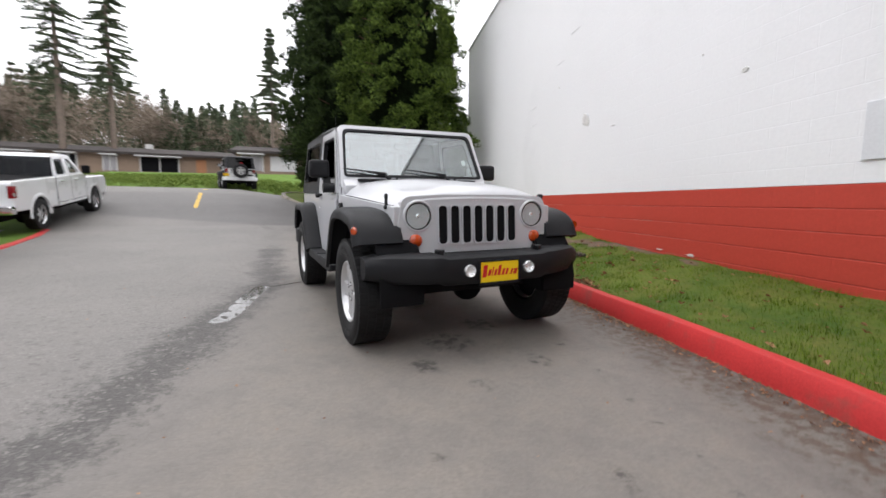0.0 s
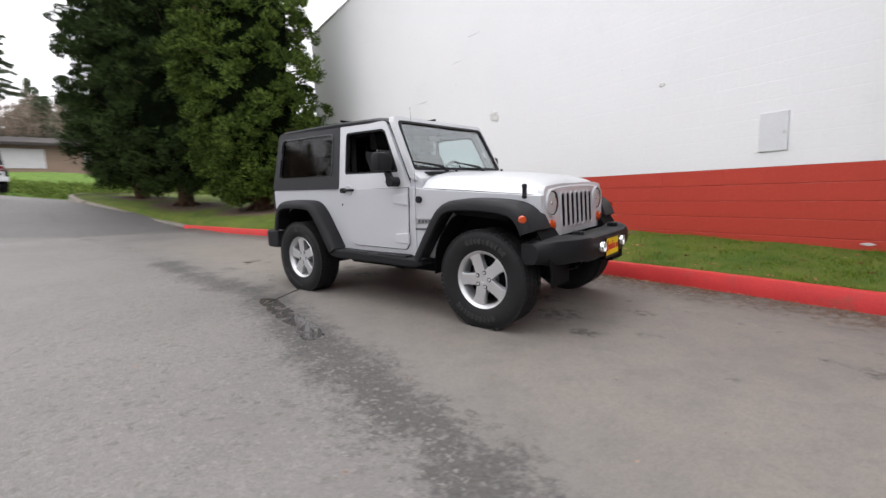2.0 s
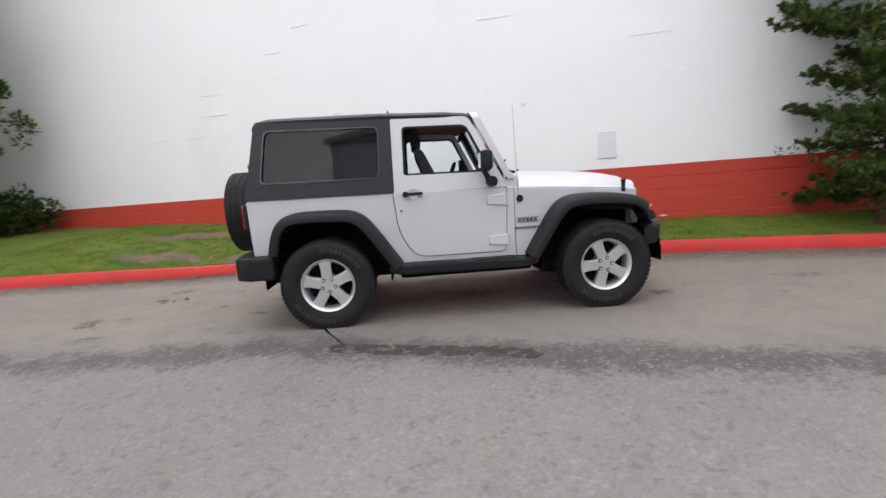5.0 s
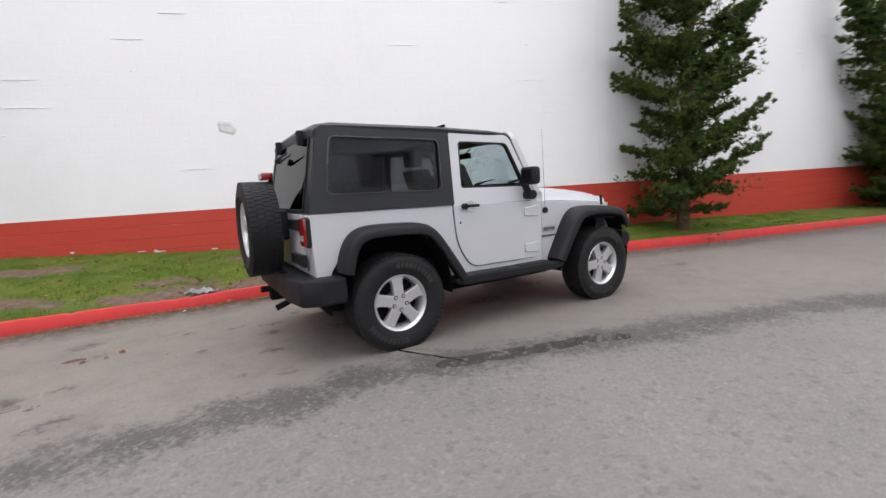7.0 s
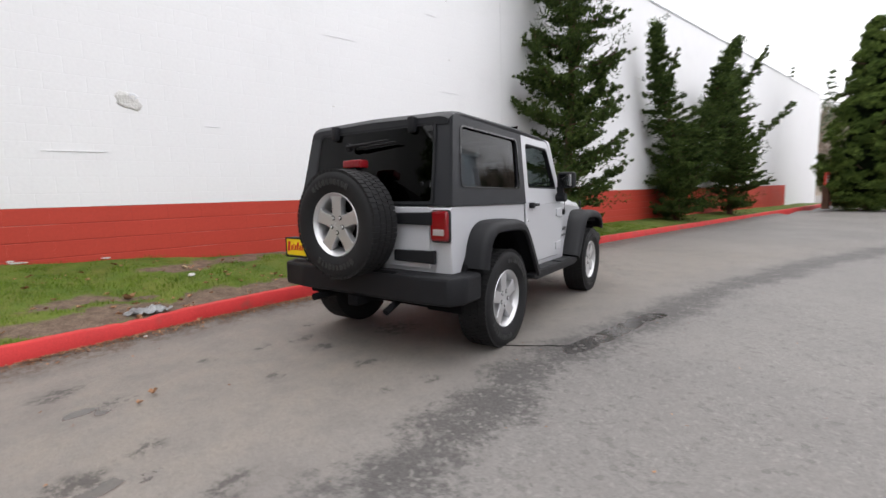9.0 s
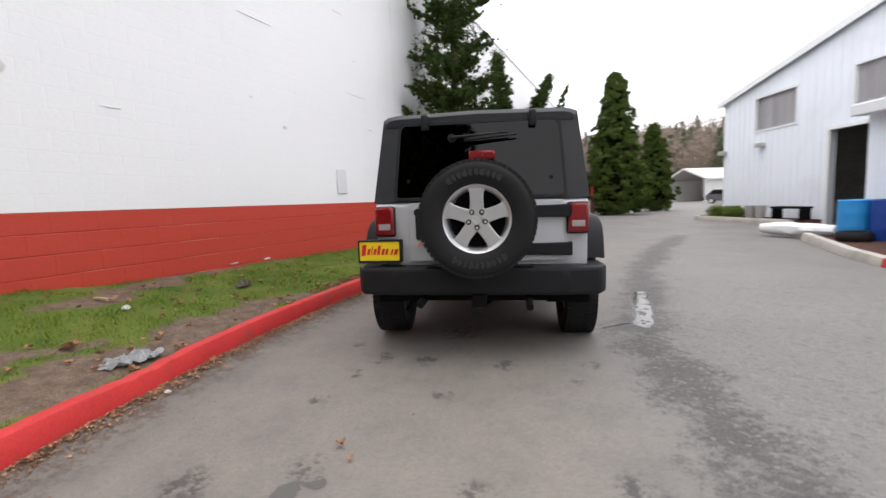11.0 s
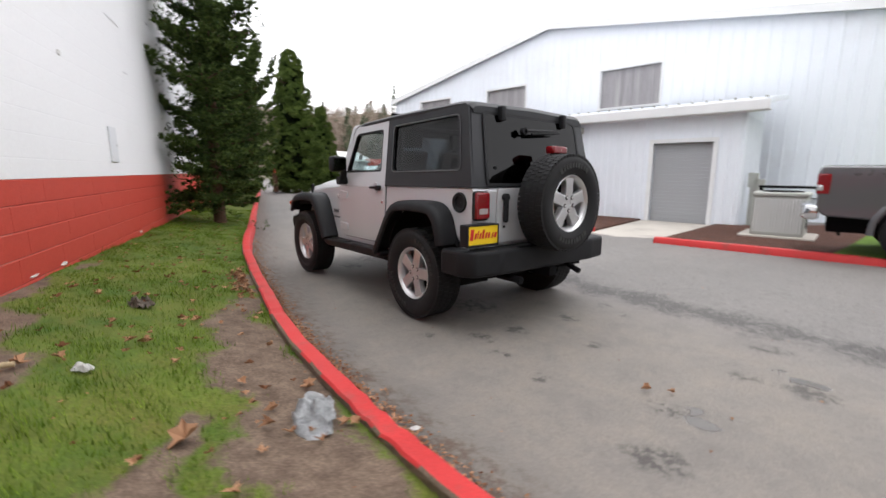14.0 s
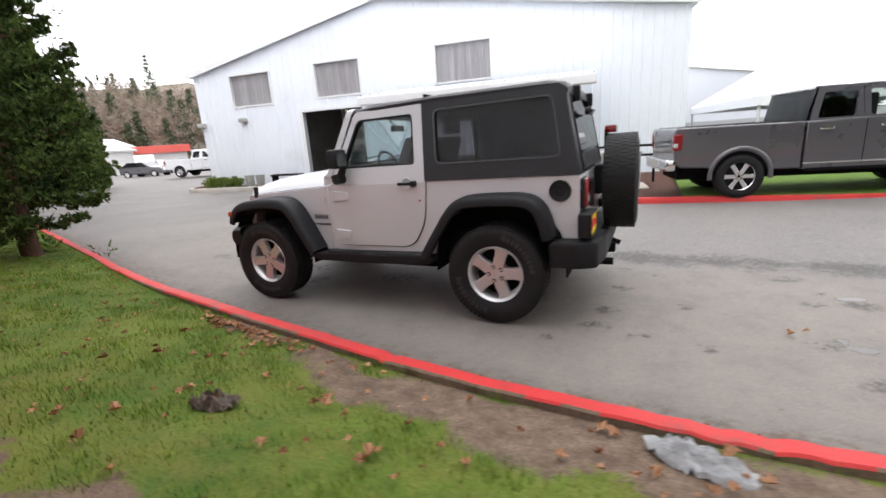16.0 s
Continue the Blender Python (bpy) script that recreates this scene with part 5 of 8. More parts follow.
        prism(bm, rounded([(-0.43, 1.53), (-0.33, 1.53), (-0.36, 1.70), (-0.43, 1.70)], 0.03), "y", y - 0.13, y + 0.13, 0.03)
        rod(bm, (-0.375, y - 0.05, 1.48), (-0.385, y - 0.05, 1.56), 0.008)
        rod(bm, (-0.375, y + 0.05, 1.48), (-0.385, y + 0.05, 1.56), 0.008)
        part("headrest", bm, M_CLOTH, seat)
        bm = bmesh.new()
        prism(bm, rounded([(-1.22, 1.14), (-1.12, 1.14), (-1.20, 1.40), (-1.28, 1.40)], 0.03), "y", s * 0.04, s * 0.44, 0.03)
        part("rear_seat_back", bm, M_CLOTH, car)
        bm = bmesh.new()
        rod(bm, (-0.56, s * 0.60, 1.14), (-0.58, s * 0.57, 1.70), 0.03)
        rod(bm, (-0.58, s * 0.57, 1.70), (-1.60, s * 0.56, 1.72), 0.03)
        rod(bm, (-1.60, s * 0.56, 1.72), (-1.72, s * 0.60, 1.14), 0.03)
        part("roll_bar", bm, M_CLOTH, car, "padded black roll bar")
    bm = bmesh.new()
    rod(bm, (-0.58, -0.57, 1.70), (-0.58, 0.57, 1.70), 0.03)
    part("roll_hoop", bm, M_CLOTH, car)
    bm = bmesh.new()
    box(bm, 0.06, 0.085, -0.12, 0.12, 1.585, 1.645, 0.01)
    rod(bm, (0.08, 0, 1.63), (0.16, 0, 1.70), 0.008)
    part("rear_view_mirror", bm, M_TRIM, car)
    # running gear
    for x in (-1.212, 1.212):
        bm = bmesh.new()
        rod(bm, (x, -0.7, 0.36), (x, 0.7, 0.36), 0.045)
        bmesh.ops.create_uvsphere(bm, u_segments=14, v_segments=8, radius=0.13, matrix=Matrix.Translation((x, 0.12 * (1 if x > 0 else 0), 0.36)))
        part("axle", bm, M_DARK, car)
        for s in (-1, 1):
            bm = bmesh.new()
            for k in range(24):
                a = k * 0.9
                p0 = (x + 0.06 * math.cos(a), s * 0.52 + 0.06 * math.sin(a), 0.40 + k * 0.012)
                p1 = (x + 0.06 * math.cos(a + 0.9), s * 0.52 + 0.06 * math.sin(a + 0.9), 0.40 + (k + 1) * 0.012)
                rod(bm, p0, p1, 0.009, seg=5)
            rod(bm, (x - 0.15, s * 0.55, 0.34), (x - 0.12, s * 0.53, 0.75), 0.025)
            part("spring", bm, M_DARK, car)
    for x in (-1.212, 1.212):
        for s in (-1, 1):
            turn = 0.0 if s < 0 else math.pi
            w = sub_empty("wheel", car, Matrix.Translation((x, s * 0.785, 0.393)) @ Matrix.Rotation(turn, 4, "Z") @ Matrix.Rotation({(-1, -1): 0.55, (1, -1): 0.25, (-1, 1): 0.9, (1, 1): 0.2}[(1 if x > 0 else -1, s)], 4, "Y"))
            wheel_parts(w)
    spare = sub_empty("spare_wheel", car, Matrix.Translation((-2.075, 0.0, 1.022)) @ Matrix.Rotation(radians(-90), 4, "Z") @ Matrix.Rotation(math.pi, 4, "Y"))
    wheel_parts(spare)
    bm = bmesh.new()
    rod(bm, (-1.86, 0.0, 1.02), (-2.06, 0.0, 1.02), 0.09)
    box(bm, -1.95, -1.86, -0.17, 0.10, 0.92, 1.17, 0.02)
    box(bm, -1.96, -1.93, -0.06, -0.01, 1.1, 1.46, 0.008)
    part("spare_carrier", bm, M_TRIM, gate)
    bm = bmesh.new()
    box(bm, -2.03, -1.94, -0.125, 0.055, 1.425, 1.485, 0.012)
    part("high_brake_light", bm, M_RED_LENS, car, "red high-level brake light")
    return car


off_roader = silver_car()


# ---- trees ----
def leaf_shader(name, dark, light, rough=0.65):
    """Foliage: each leaf spray takes its own green between two."""
    m = bpy.data.materials.new(name)
    m.use_nodes = True
    n, l = m.node_tree.nodes, m.node_tree.links
    b = n["Principled BSDF"]
    geo, ramp = n.new("ShaderNodeNewGeometry"), n.new("ShaderNodeMix")
    tc, big = n.new("ShaderNodeTexCoord"), n.new("ShaderNodeTexNoise")
    big.inputs["Scale"].default_value = 1.3
    l.new(tc.outputs["Object"], big.inputs["Vector"])
    avg = n.new("ShaderNodeMath")
    avg.operation = "MULTIPLY"
    l.new(geo.outputs["Random Per Island"], avg.inputs[0])
    l.new(big.outputs["Fac"], avg.inputs[1])
    up = n.new("ShaderNodeMath")
    up.operation = "MULTIPLY"
    up.inputs[1].default_value = 1.8
    l.new(avg.outputs[0], up.inputs[0])
    ramp.data_type = "RGBA"
    l.new(up.outputs[0], ramp.inputs["Factor"])
    ramp.inputs["A"].default_value, ramp.inputs["B"].default_value = (*dark, 1), (*light, 1)
    l.new(ramp.outputs["Result"], b.inputs["Base Color"])
    b.inputs["Roughness"].default_value = rough
    b.inputs["Specular IOR Level"].default_value = 0.08
    return m


M_LEAF_CYPRESS = leaf_shader("cypress_foliage", (0.007, 0.017, 0.004), (0.135, 0.195, 0.036))
# Shaded copy of the cypress foliage: darker green with the shade in it.
M_LEAF_SHADED = leaf_shader("shaded_foliage", (0.005, 0.012, 0.004), (0.058, 0.088, 0.024))
M_LEAF_JUNIPER = leaf_shader("juniper_foliage", (0.016, 0.032, 0.010), (0.105, 0.150, 0.038))
M_LEAF_CONE = leaf_shader("arborvitae_foliage", (0.030, 0.054, 0.012), (0.125, 0.170, 0.038))
# Distance haze is put into these two paler, greyer tones.
M_LEAF_FAR = leaf_shader("hazed_conifer_foliage", (0.045, 0.066, 0.040), (0.135, 0.165, 0.095))
M_TWIG_FAR = leaf_shader("hazed_bare_twigs", (0.18, 0.145, 0.115), (0.36, 0.30, 0.245), 0.9)
M_LEAF_IVY = leaf_shader("ivy_foliage", (0.075, 0.12, 0.022), (0.21, 0.27, 0.065))
M_BARK = shader("red_brown_bark", (0.10, 0.055, 0.035), 0.95, vary=0.4, scale=5, fine=40, bump=1.0, dist=0.03)
# Near-black: the shade inside dense crowns put into a colour.
M_CORE = shader("crown_core_shade", (0.006, 0.010, 0.004), 1.0, vary=0.5, scale=5, fine=12, bump=1.0, dist=0.15, spec=0.02)


def sprays(name, centres, sizes, parent, material, per=40, leaf=(0.05, 0.17), rng=None, droop=0.0, squash=0.8):
    """Clumps of small leaf sprays round centres: one mesh of thin tapered blades."""
    c = np.repeat(np.asarray(centres, float), per, 0)
    s = np.repeat(np.asarray(sizes, float), per)
    k = len(c)
    d = rng.normal(size=(k, 3))
    d /= np.linalg.norm(d, axis=1)[:, None]
    r = s * rng.uniform(0.25, 1.0, k) ** 0.5
    p = c + d * r[:, None] * np.array([1, 1, squash])
    out = d + np.array([0, 0, 0.55 - droop]) + rng.normal(size=(k, 3)) * 0.45
    out /= np.linalg.norm(out, axis=1)[:, None]
    side = np.cross(out, rng.normal(size=(k, 3)))
    side /= np.linalg.norm(side, axis=1)[:, None]
    ln = leaf[1] * rng.uniform(0.6, 1.3, k)[:, None]
    wd = leaf[0] * rng.uniform(0.6, 1.3, k)[:, None]
    a = p - out * ln * 0.4
    tip = p + out * ln * 0.6
    v = np.stack([a + side * wd * 1.1, tip, a - side * wd * 1.1], 1).reshape(-1, 3)
    me = bpy.data.meshes.new(name)
    me.vertices.add(len(v))
    me.vertices.foreach_set("co", v.ravel())
    me.loops.add(3 * k)
    me.loops.foreach_set("vertex_index", np.arange(3 * k))
    me.polygons.add(k)
    me.polygons.foreach_set("loop_start", np.arange(0, 3 * k, 3))
    me.update(calc_edges=True)
    me.materials.append(material)
    ob = new(name, me)
    ob.parent = parent
    return ob


def column_tree(name, at, height, radius, skirt, material, seed, label, per=27, leaf=(0.014, 0.09), clumps=560, trunk=0.23, taper=0.75, group=""):
    """A dense evergreen: trunk, side limbs, a core coloured as inner shade and a crown of clumps on a bumpy outline."""
    rng = np.random.default_rng(seed)
    t = thing(name, label, "tree", Matrix.Translation(at), group)
    bm = bmesh.new()
    lean = rng.normal(size=2) * 0.1
    pts = [(lean[0] * h * 0.3, lean[1] * h * 0.3, h * height) for h in np.linspace(0, 0.95, 9)]
    limb(bm, [(0, 0, -0.3)] + pts, trunk * 1.25, 0.03, 12)
    for i in range(6):
        a = i * 1.05 + rng.uniform(0, 0.5)
        limb(bm, [(0, 0, -0.1), (trunk * 1.2 * math.cos(a), trunk * 1.2 * math.sin(a), 0.05), (trunk * 2.2 * math.cos(a), trunk * 2.2 * math.sin(a), -0.1)], trunk * 0.5, 0.03, 6)
    for h in np.linspace(skirt * 0.8, height * 0.8, 26):
        a = rng.uniform(0, 6.28)
        rr = radius * 0.8
        limb(bm, [(0, 0, h), (rr * 0.5 * math.cos(a), rr * 0.5 * math.sin(a), h + 0.1), (rr * math.cos(a), rr * math.sin(a), h + 0.35)], 0.05, 0.012, 5)
    part("trunk", bm, M_BARK, t, "", 60)

    def width(u):
        return radius * (0.55 + 0.45 * min(1, u / 0.12)) * (1 - max(0, u - 0.25) / 0.75 * taper) ** 0.8
    # Solid dark core stands for the shade deep in the crown and blocks light.
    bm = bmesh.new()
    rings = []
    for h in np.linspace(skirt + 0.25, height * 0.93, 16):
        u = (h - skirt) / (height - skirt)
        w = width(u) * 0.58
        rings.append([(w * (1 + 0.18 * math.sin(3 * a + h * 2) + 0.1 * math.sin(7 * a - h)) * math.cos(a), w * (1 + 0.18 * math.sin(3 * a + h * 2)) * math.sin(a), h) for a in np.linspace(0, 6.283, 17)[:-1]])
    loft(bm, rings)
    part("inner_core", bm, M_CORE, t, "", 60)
    # lobes of foliage on a bumpy outline, each a cluster of small clumps
    u = ((np.arange(clumps) + rng.uniform(0, 1, clumps)) / clumps) ** 1.35
    a = np.arange(clumps) * 2.39996 + rng.normal(size=clumps) * 0.3
    w = np.array([width(x) for x in u]) * (1 + 0.10 * np.sin(a * 3 + u * 9 + seed) + 0.08 * rng.normal(size=clumps)) * rng.uniform(0.64, 1.0, clumps)
    lobe = np.stack([w * np.cos(a), w * np.sin(a), skirt + u * (height - skirt)], 1)
    lobe_r = radius * rng.uniform(0.14, 0.27, clumps) * (1 - 0.35 * u)
    d = rng.normal(size=(clumps, 10, 3))
    d[..., 0] += np.cos(a)[:, None] * 0.7
    d[..., 1] += np.sin(a)[:, None] * 0.7
    d[..., 2] += 0.75
    d /= np.linalg.norm(d, axis=2)[..., None]
    c = (lobe[:, None, :] + d * (lobe_r * 0.8)[:, None, None] * np.array([1, 1, 0.7])).reshape(-1, 3)
    size = np.repeat(lobe_r * 0.42, 10)
    ob = sprays("crown", c, size, t, material, per, leaf, rng)
    ob["label"] = label
    return t


def juniper(at, leaders, extra, reach, seed, label):
    """A rugged evergreen: leaders carry tiers of boughs, each a flat plate of tufts that sweeps up at its tip."""
    rng = np.random.default_rng(seed)
    t = thing("juniper_tree", label, "tree", Matrix.Translation(at), "evergreens along the wall")
    bm = bmesh.new()
    cs, ss = [], []
    room = (wall_line(at[0]) - at[1]) * math.cos(WALL_ANGLE)

    def tuft_arm(q, r0, r1, flat=0.55, each=2):
        if len(q) > 5:
            limb(bm, [tuple(p) for p in q[::4]] + [tuple(q[-1])], 0.012 + 0.05 * r0, 0.005, 5)
        for i, p in enumerate(q):
            w = r0 + (r1 - r0) * i / (len(q) - 1)
            for _ in range(each):
                cs.append(p + rng.normal(size=3) * w * np.array([0.45, 0.45, 0.45 * flat]))
                ss.append(max(0.04, w * rng.uniform(0.45, 0.75)))

    def inside(u, p, length):
        out = u[1] * math.cos(WALL_ANGLE) - u[0] * math.sin(WALL_ANGLE)
        gone = p[1] * math.cos(WALL_ANGLE) - p[0] * math.sin(WALL_ANGLE)
        return min(length, max(0.12, (room - gone) / out * 0.95)) if out > 0.05 else length

    def bough(p, a, length, lift):
        u = np.array([math.cos(a), math.sin(a), 0])
        length = inside(u, p, length)
        m = max(int(length / 0.08), 4)
        f = np.linspace(0.05, 1, m)[:, None]
        arm = p + u * length * f + np.array([0, 0, 1.0]) * length * (lift * f ** 2.2 - 0.10 * f * (1 - f)) + np.cumsum(rng.normal(size=(m, 3)) * 0.014, 0)
        thick = min(0.25, 0.09 + 0.12 * length)
        tuft_arm(arm, thick, 0.055)
        for k in np.linspace(0.3, 0.9, max(2, int(length / 0.2))):
            base = arm[int(k * (m - 1))]
            for s in (-1, 1):
                b = a + s * rng.uniform(0.5, 1.1)
                v = np.array([math.cos(b), math.sin(b), 0])
                ln = inside(v, base, length * 0.42 * (1.15 - 0.6 * k) * rng.uniform(0.6, 1.25))
                g = np.linspace(0.2, 1, max(int(ln / 0.08), 3))[:, None]
                tuft_arm(base + v * ln * g + np.array([0, 0, 1.0]) * ln * rng.uniform(0.15, 0.55) * g ** 2, thick * 0.62, 0.045, 0.6, 1)

    for pts, thick in leaders:
        q = smooth_path(pts, 0.09)
        limb(bm, [tuple(p) for p in q[::5]] + [tuple(q[-1])], thick, 0.02, 9)
        n, a = len(q), rng.uniform(0, 6.28)
        for i, p in enumerate(q):
            h, w = p[2], lerp(reach, p[2])
            if h > 0.45:
                for _ in range(7):
                    cs.append(p + rng.normal(size=3) * min(w * 0.36, 0.42))
                    ss.append(0.20 * min(1, 0.3 + w))
            if h < 0.22 or (i % 2 and w > 0.5):
                continue
            for _ in range(2):
                a += 2.39996 + rng.normal() * 0.35
                bough(p, a, w * rng.uniform(0.62, 1.12) * min(1, 0.25 + (n - i) / 12), rng.uniform(0.1, 0.55) - (0.38 if h < 0.8 else 0))
    for pts, r0 in extra:
        q = smooth_path(pts, 0.07)
        tuft_arm(q, r0, 0.05, 0.8)
        for p in q[3:-3:4]:
            bough(p, rng.uniform(0, 6.28), rng.uniform(0.2, 0.42), rng.uniform(0.3, 0.9))
    part("trunk", bm, M_BARK, t, "", 60)
    sprays("crown", cs, ss, t, M_LEAF_JUNIPER, 24, (0.014, 0.074), rng, 0.0, 0.7)
    return t


def lawn_z(x, y):
    s = (Vector((x, y, 0)) - WALL_AT).dot(Vector((math.cos(WALL_ANGLE), math.sin(WALL_ANGLE), 0)))
    return lerp(WALL_BASE, s) - 0.08


J1 = (5.9, 0.92, lawn_z(5.9, 0.92))
juniper(J1, [([(0, 0, -0.2), (0.05, 0, 1.2), (0.1, -0.05, 3.0), (0.0, -0.15, 5.0), (-0.1, -0.2, 6.6), (0.05, -0.3, 8.4)], 0.13)], [
    ([(0, 0, 4.9), (-0.7, 0.1, 5.3), (-1.3, 0.2, 5.9), (-1.7, 0.2, 6.7)], 0.24),
    ([(0, 0, 5.2), (0.2, -0.8, 5.7), (0.4, -1.4, 6.4), (0.5, -1.9, 7.3)], 0.22),
    ([(0, 0, 3.0), (-0.8, 0.1, 3.4), (-1.3, 0.15, 3.7), (-1.6, 0.15, 4.2)], 0.22),
    ([(0, 0, 2.8), (0.9, -0.3, 3.2), (1.3, -0.4, 3.7), (1.5, -0.4, 4.3)], 0.22),
    ([(0, 0, 0.9), (-0.6, -0.4, 0.7), (-0.9, -0.5, 0.7), (-1.05, -0.6, 0.9)], 0.2),
], [(0, 0.85), (0.6, 1.2), (1.5, 1.38), (2.6, 1.32), (3.6, 1.2), (5.0, 1.0), (6.5, 0.75), (8.4, 0.25)], 3, "tall dark green juniper with upswept arms beside the wall")
juniper((12.3, -0.75, 0.1), [
    ([(0, 0, -0.20), (-0.1, 0, 1.20), (-0.3, 0, 2.38), (-1.0, 0.25, 3.50), (-1.7, 0.45, 4.62), (-1.9, 0.5, 5.90)], 0.11),
    ([(0.1, 0, 0.30), (0.3, 0, 1.58), (0.5, -0.4, 2.70), (0.8, -0.9, 3.82), (0.6, -1.1, 4.70), (0.8, -1.5, 5.74)], 0.10),
], [
    ([(0.7, -0.8, 3.50), (0.9, -1.5, 4.06), (1.1, -1.9, 4.70), (1.2, -2.3, 5.50)], 0.2),
    ([(0, 0, 1.20), (-0.9, -0.1, 1.74), (-1.3, -0.1, 2.22), (-1.45, -0.1, 2.86)], 0.24),
    ([(-1.4, 0.35, 4.14), (-1.1, 0.2, 4.62), (-0.9, 0.1, 5.02), (-0.8, 0.0, 5.42)], 0.16),
    ([(0.5, 0, 2.22), (1.4, -0.3, 2.54), (1.9, -0.4, 2.94), (2.1, -0.4, 3.42)], 0.2),
], [(0, 1.0), (1.2, 1.2), (2.6, 1.0), (3.4, 0.7), (4.4, 0.38), (6.0, 0.28), (7.5, 0.18)], 5, "dark green juniper split into several leaders beside the wall")
juniper((16.6, -2.2, 0.08), [
    ([(0, 0, -0.20), (0.1, 0, 2.17), (0.3, 0, 3.35), (0.5, 0, 4.53), (0.9, 0, 5.72)], 0.12),
    ([(0.1, 0, 1.40), (-0.8, 0.2, 2.61), (-1.5, 0.4, 3.65), (-1.7, 0.45, 4.98)], 0.08),
], [
    ([(0.2, 0, 2.31), (0.9, -0.8, 3.05), (1.2, -1.4, 3.65), (1.4, -1.9, 4.39)], 0.24),
    ([(0, 0, 1.40), (1.0, -0.1, 2.02), (1.6, -0.1, 2.39), (2.1, -0.1, 2.76)], 0.22),
    ([(0.3, 0, 3.50), (-0.4, 0, 4.24), (-0.5, 0, 4.83), (-0.3, 0, 5.50)], 0.2),
], [(0, 1.0), (1.2, 1.25), (2.8, 1.1), (4.0, 0.7), (5.5, 0.4), (7.5, 0.2)], 8, "dark green juniper with a spreading top beside the wall")

column_tree("cypress_tree", (-17.6, 2.6, 1.05), 15.0, 2.1, 0.75, M_LEAF_SHADED, 21, "tall dense dark green cypress on the grass island, shade put into its colour", leaf=(0.022, 0.13), group="cypresses on the island")
column_tree("cypress_tree", (-14.2, 2.95, 0.95), 15.5, 2.15, 0.55, M_LEAF_SHADED, 22, "tall dense dark green cypress on the grass island, shade put into its colour", leaf=(0.022, 0.13), group="cypresses on the island")
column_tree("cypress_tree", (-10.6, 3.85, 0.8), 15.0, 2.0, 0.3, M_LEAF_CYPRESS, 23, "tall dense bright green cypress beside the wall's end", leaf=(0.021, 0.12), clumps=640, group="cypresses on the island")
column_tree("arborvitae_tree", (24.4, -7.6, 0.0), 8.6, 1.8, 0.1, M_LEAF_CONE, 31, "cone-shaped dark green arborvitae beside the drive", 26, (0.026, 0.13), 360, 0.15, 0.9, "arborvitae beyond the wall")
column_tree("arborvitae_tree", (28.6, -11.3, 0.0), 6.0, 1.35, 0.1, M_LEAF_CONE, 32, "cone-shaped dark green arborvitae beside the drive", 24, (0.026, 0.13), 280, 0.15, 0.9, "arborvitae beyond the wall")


def shrub(at, r, seed, material, label, per=40, flat=0.7, n=34, name="shrub"):
    rng = np.random.default_rng(seed)
    t = thing(name, label, "shrub", Matrix.Translation(at))
    d = rng.normal(size=(n, 3))
    d /= np.linalg.norm(d, axis=1)[:, None]
    c = d * r * rng.uniform(0.4, 0.9, n)[:, None] * np.array([1, 1, flat]) + np.array([0, 0, r * flat * 0.85])
    bm = bmesh.new()
    for p in c[::3]:
        limb(bm, [(0, 0, -0.1), tuple(p * np.array([0.5, 0.5, 0.6])), tuple(p)], 0.02, 0.006, 5)
    part("stem", bm, M_BARK, t, "", 60)
    sprays("foliage", c, np.full(n, r * 0.3), t, material, per, (0.03, 0.09), rng)
    return t


shrub((-9.0, 5.4, 0.8), 0.75, 41, M_LEAF_SHADED, "low dark green shrub under the trees", n=50)
shrub((-10.1, 5.6, 0.8), 0.8, 42, M_LEAF_SHADED, "low dark green shrub under the trees", n=50)
shrub((-11.9, 4.4, 0.85), 0.6, 43, M_LEAF_SHADED, "low dark green shrub under the trees", n=40)


# ---- workshop ----
M_WHITE_METAL = shader("white_ribbed_metal", (0.79, 0.83, 0.89), 0.5, vary=0.04, scale=0.6, fine=30, bump=0.1, stain=(0.70, 0.72, 0.76), stain_scale=0.5, stain_at=(0.55, 0.8))
M_WHITE_TRIM = shader("white_trim", (0.76, 0.77, 0.78), 0.5, vary=0.04, bump=0.1)
M_GREY_SHUTTER = shader("grey_shutter", (0.36, 0.37, 0.385), 0.5, vary=0.05, scale=1, bump=0.1)
M_PANE_GREY = shader("grimy_corrugated_sheet", (0.29, 0.28, 0.29), 0.45, vary=0.3, scale=2.0, fine=15, bump=0.1, stain=(0.46, 0.45, 0.45), stain_scale=1.5, stain_at=(0.5, 0.75))
streak = M_PANE_GREY.node_tree.nodes.new("ShaderNodeMapping")
streak.inputs["Scale"].default_value = (3.0, 1.0, 0.12)
for k in [k for k in M_PANE_GREY.node_tree.links if k.from_node.type == "TEX_COORD"]:
    target = k.to_socket
    M_PANE_GREY.node_tree.links.new(k.from_socket, streak.inputs["Vector"])
    M_PANE_GREY.node_tree.links.new(streak.outputs["Vector"], target)
M_GREY_METAL = shader("grey_painted_metal", (0.42, 0.43, 0.40), 0.5, 0.3, vary=0.08, bump=0.1)
# Dark tone puts the bay's inner shade into its lining.
M_BAY = shader("shade_toned_bay_wall", (0.16, 0.15, 0.14), 0.9, vary=0.3, scale=1.2, fine=10, bump=0.1)
M_BLUE = shader("blue_plastic", (0.015, 0.055, 0.28), 0.4, vary=0.1, bump=0.05)
M_LIGHT_BLUE = shader("light_blue_plastic", (0.03, 0.27, 0.62), 0.4, vary=0.08, bump=0.05)
M_SHELL = shader("white_plastic_sheet", (0.75, 0.76, 0.76), 0.5, vary=0.08, bump=0.2)
M_LAMP_ON = bpy.data.materials.new("lit_tube")
M_LAMP_ON.use_nodes = True
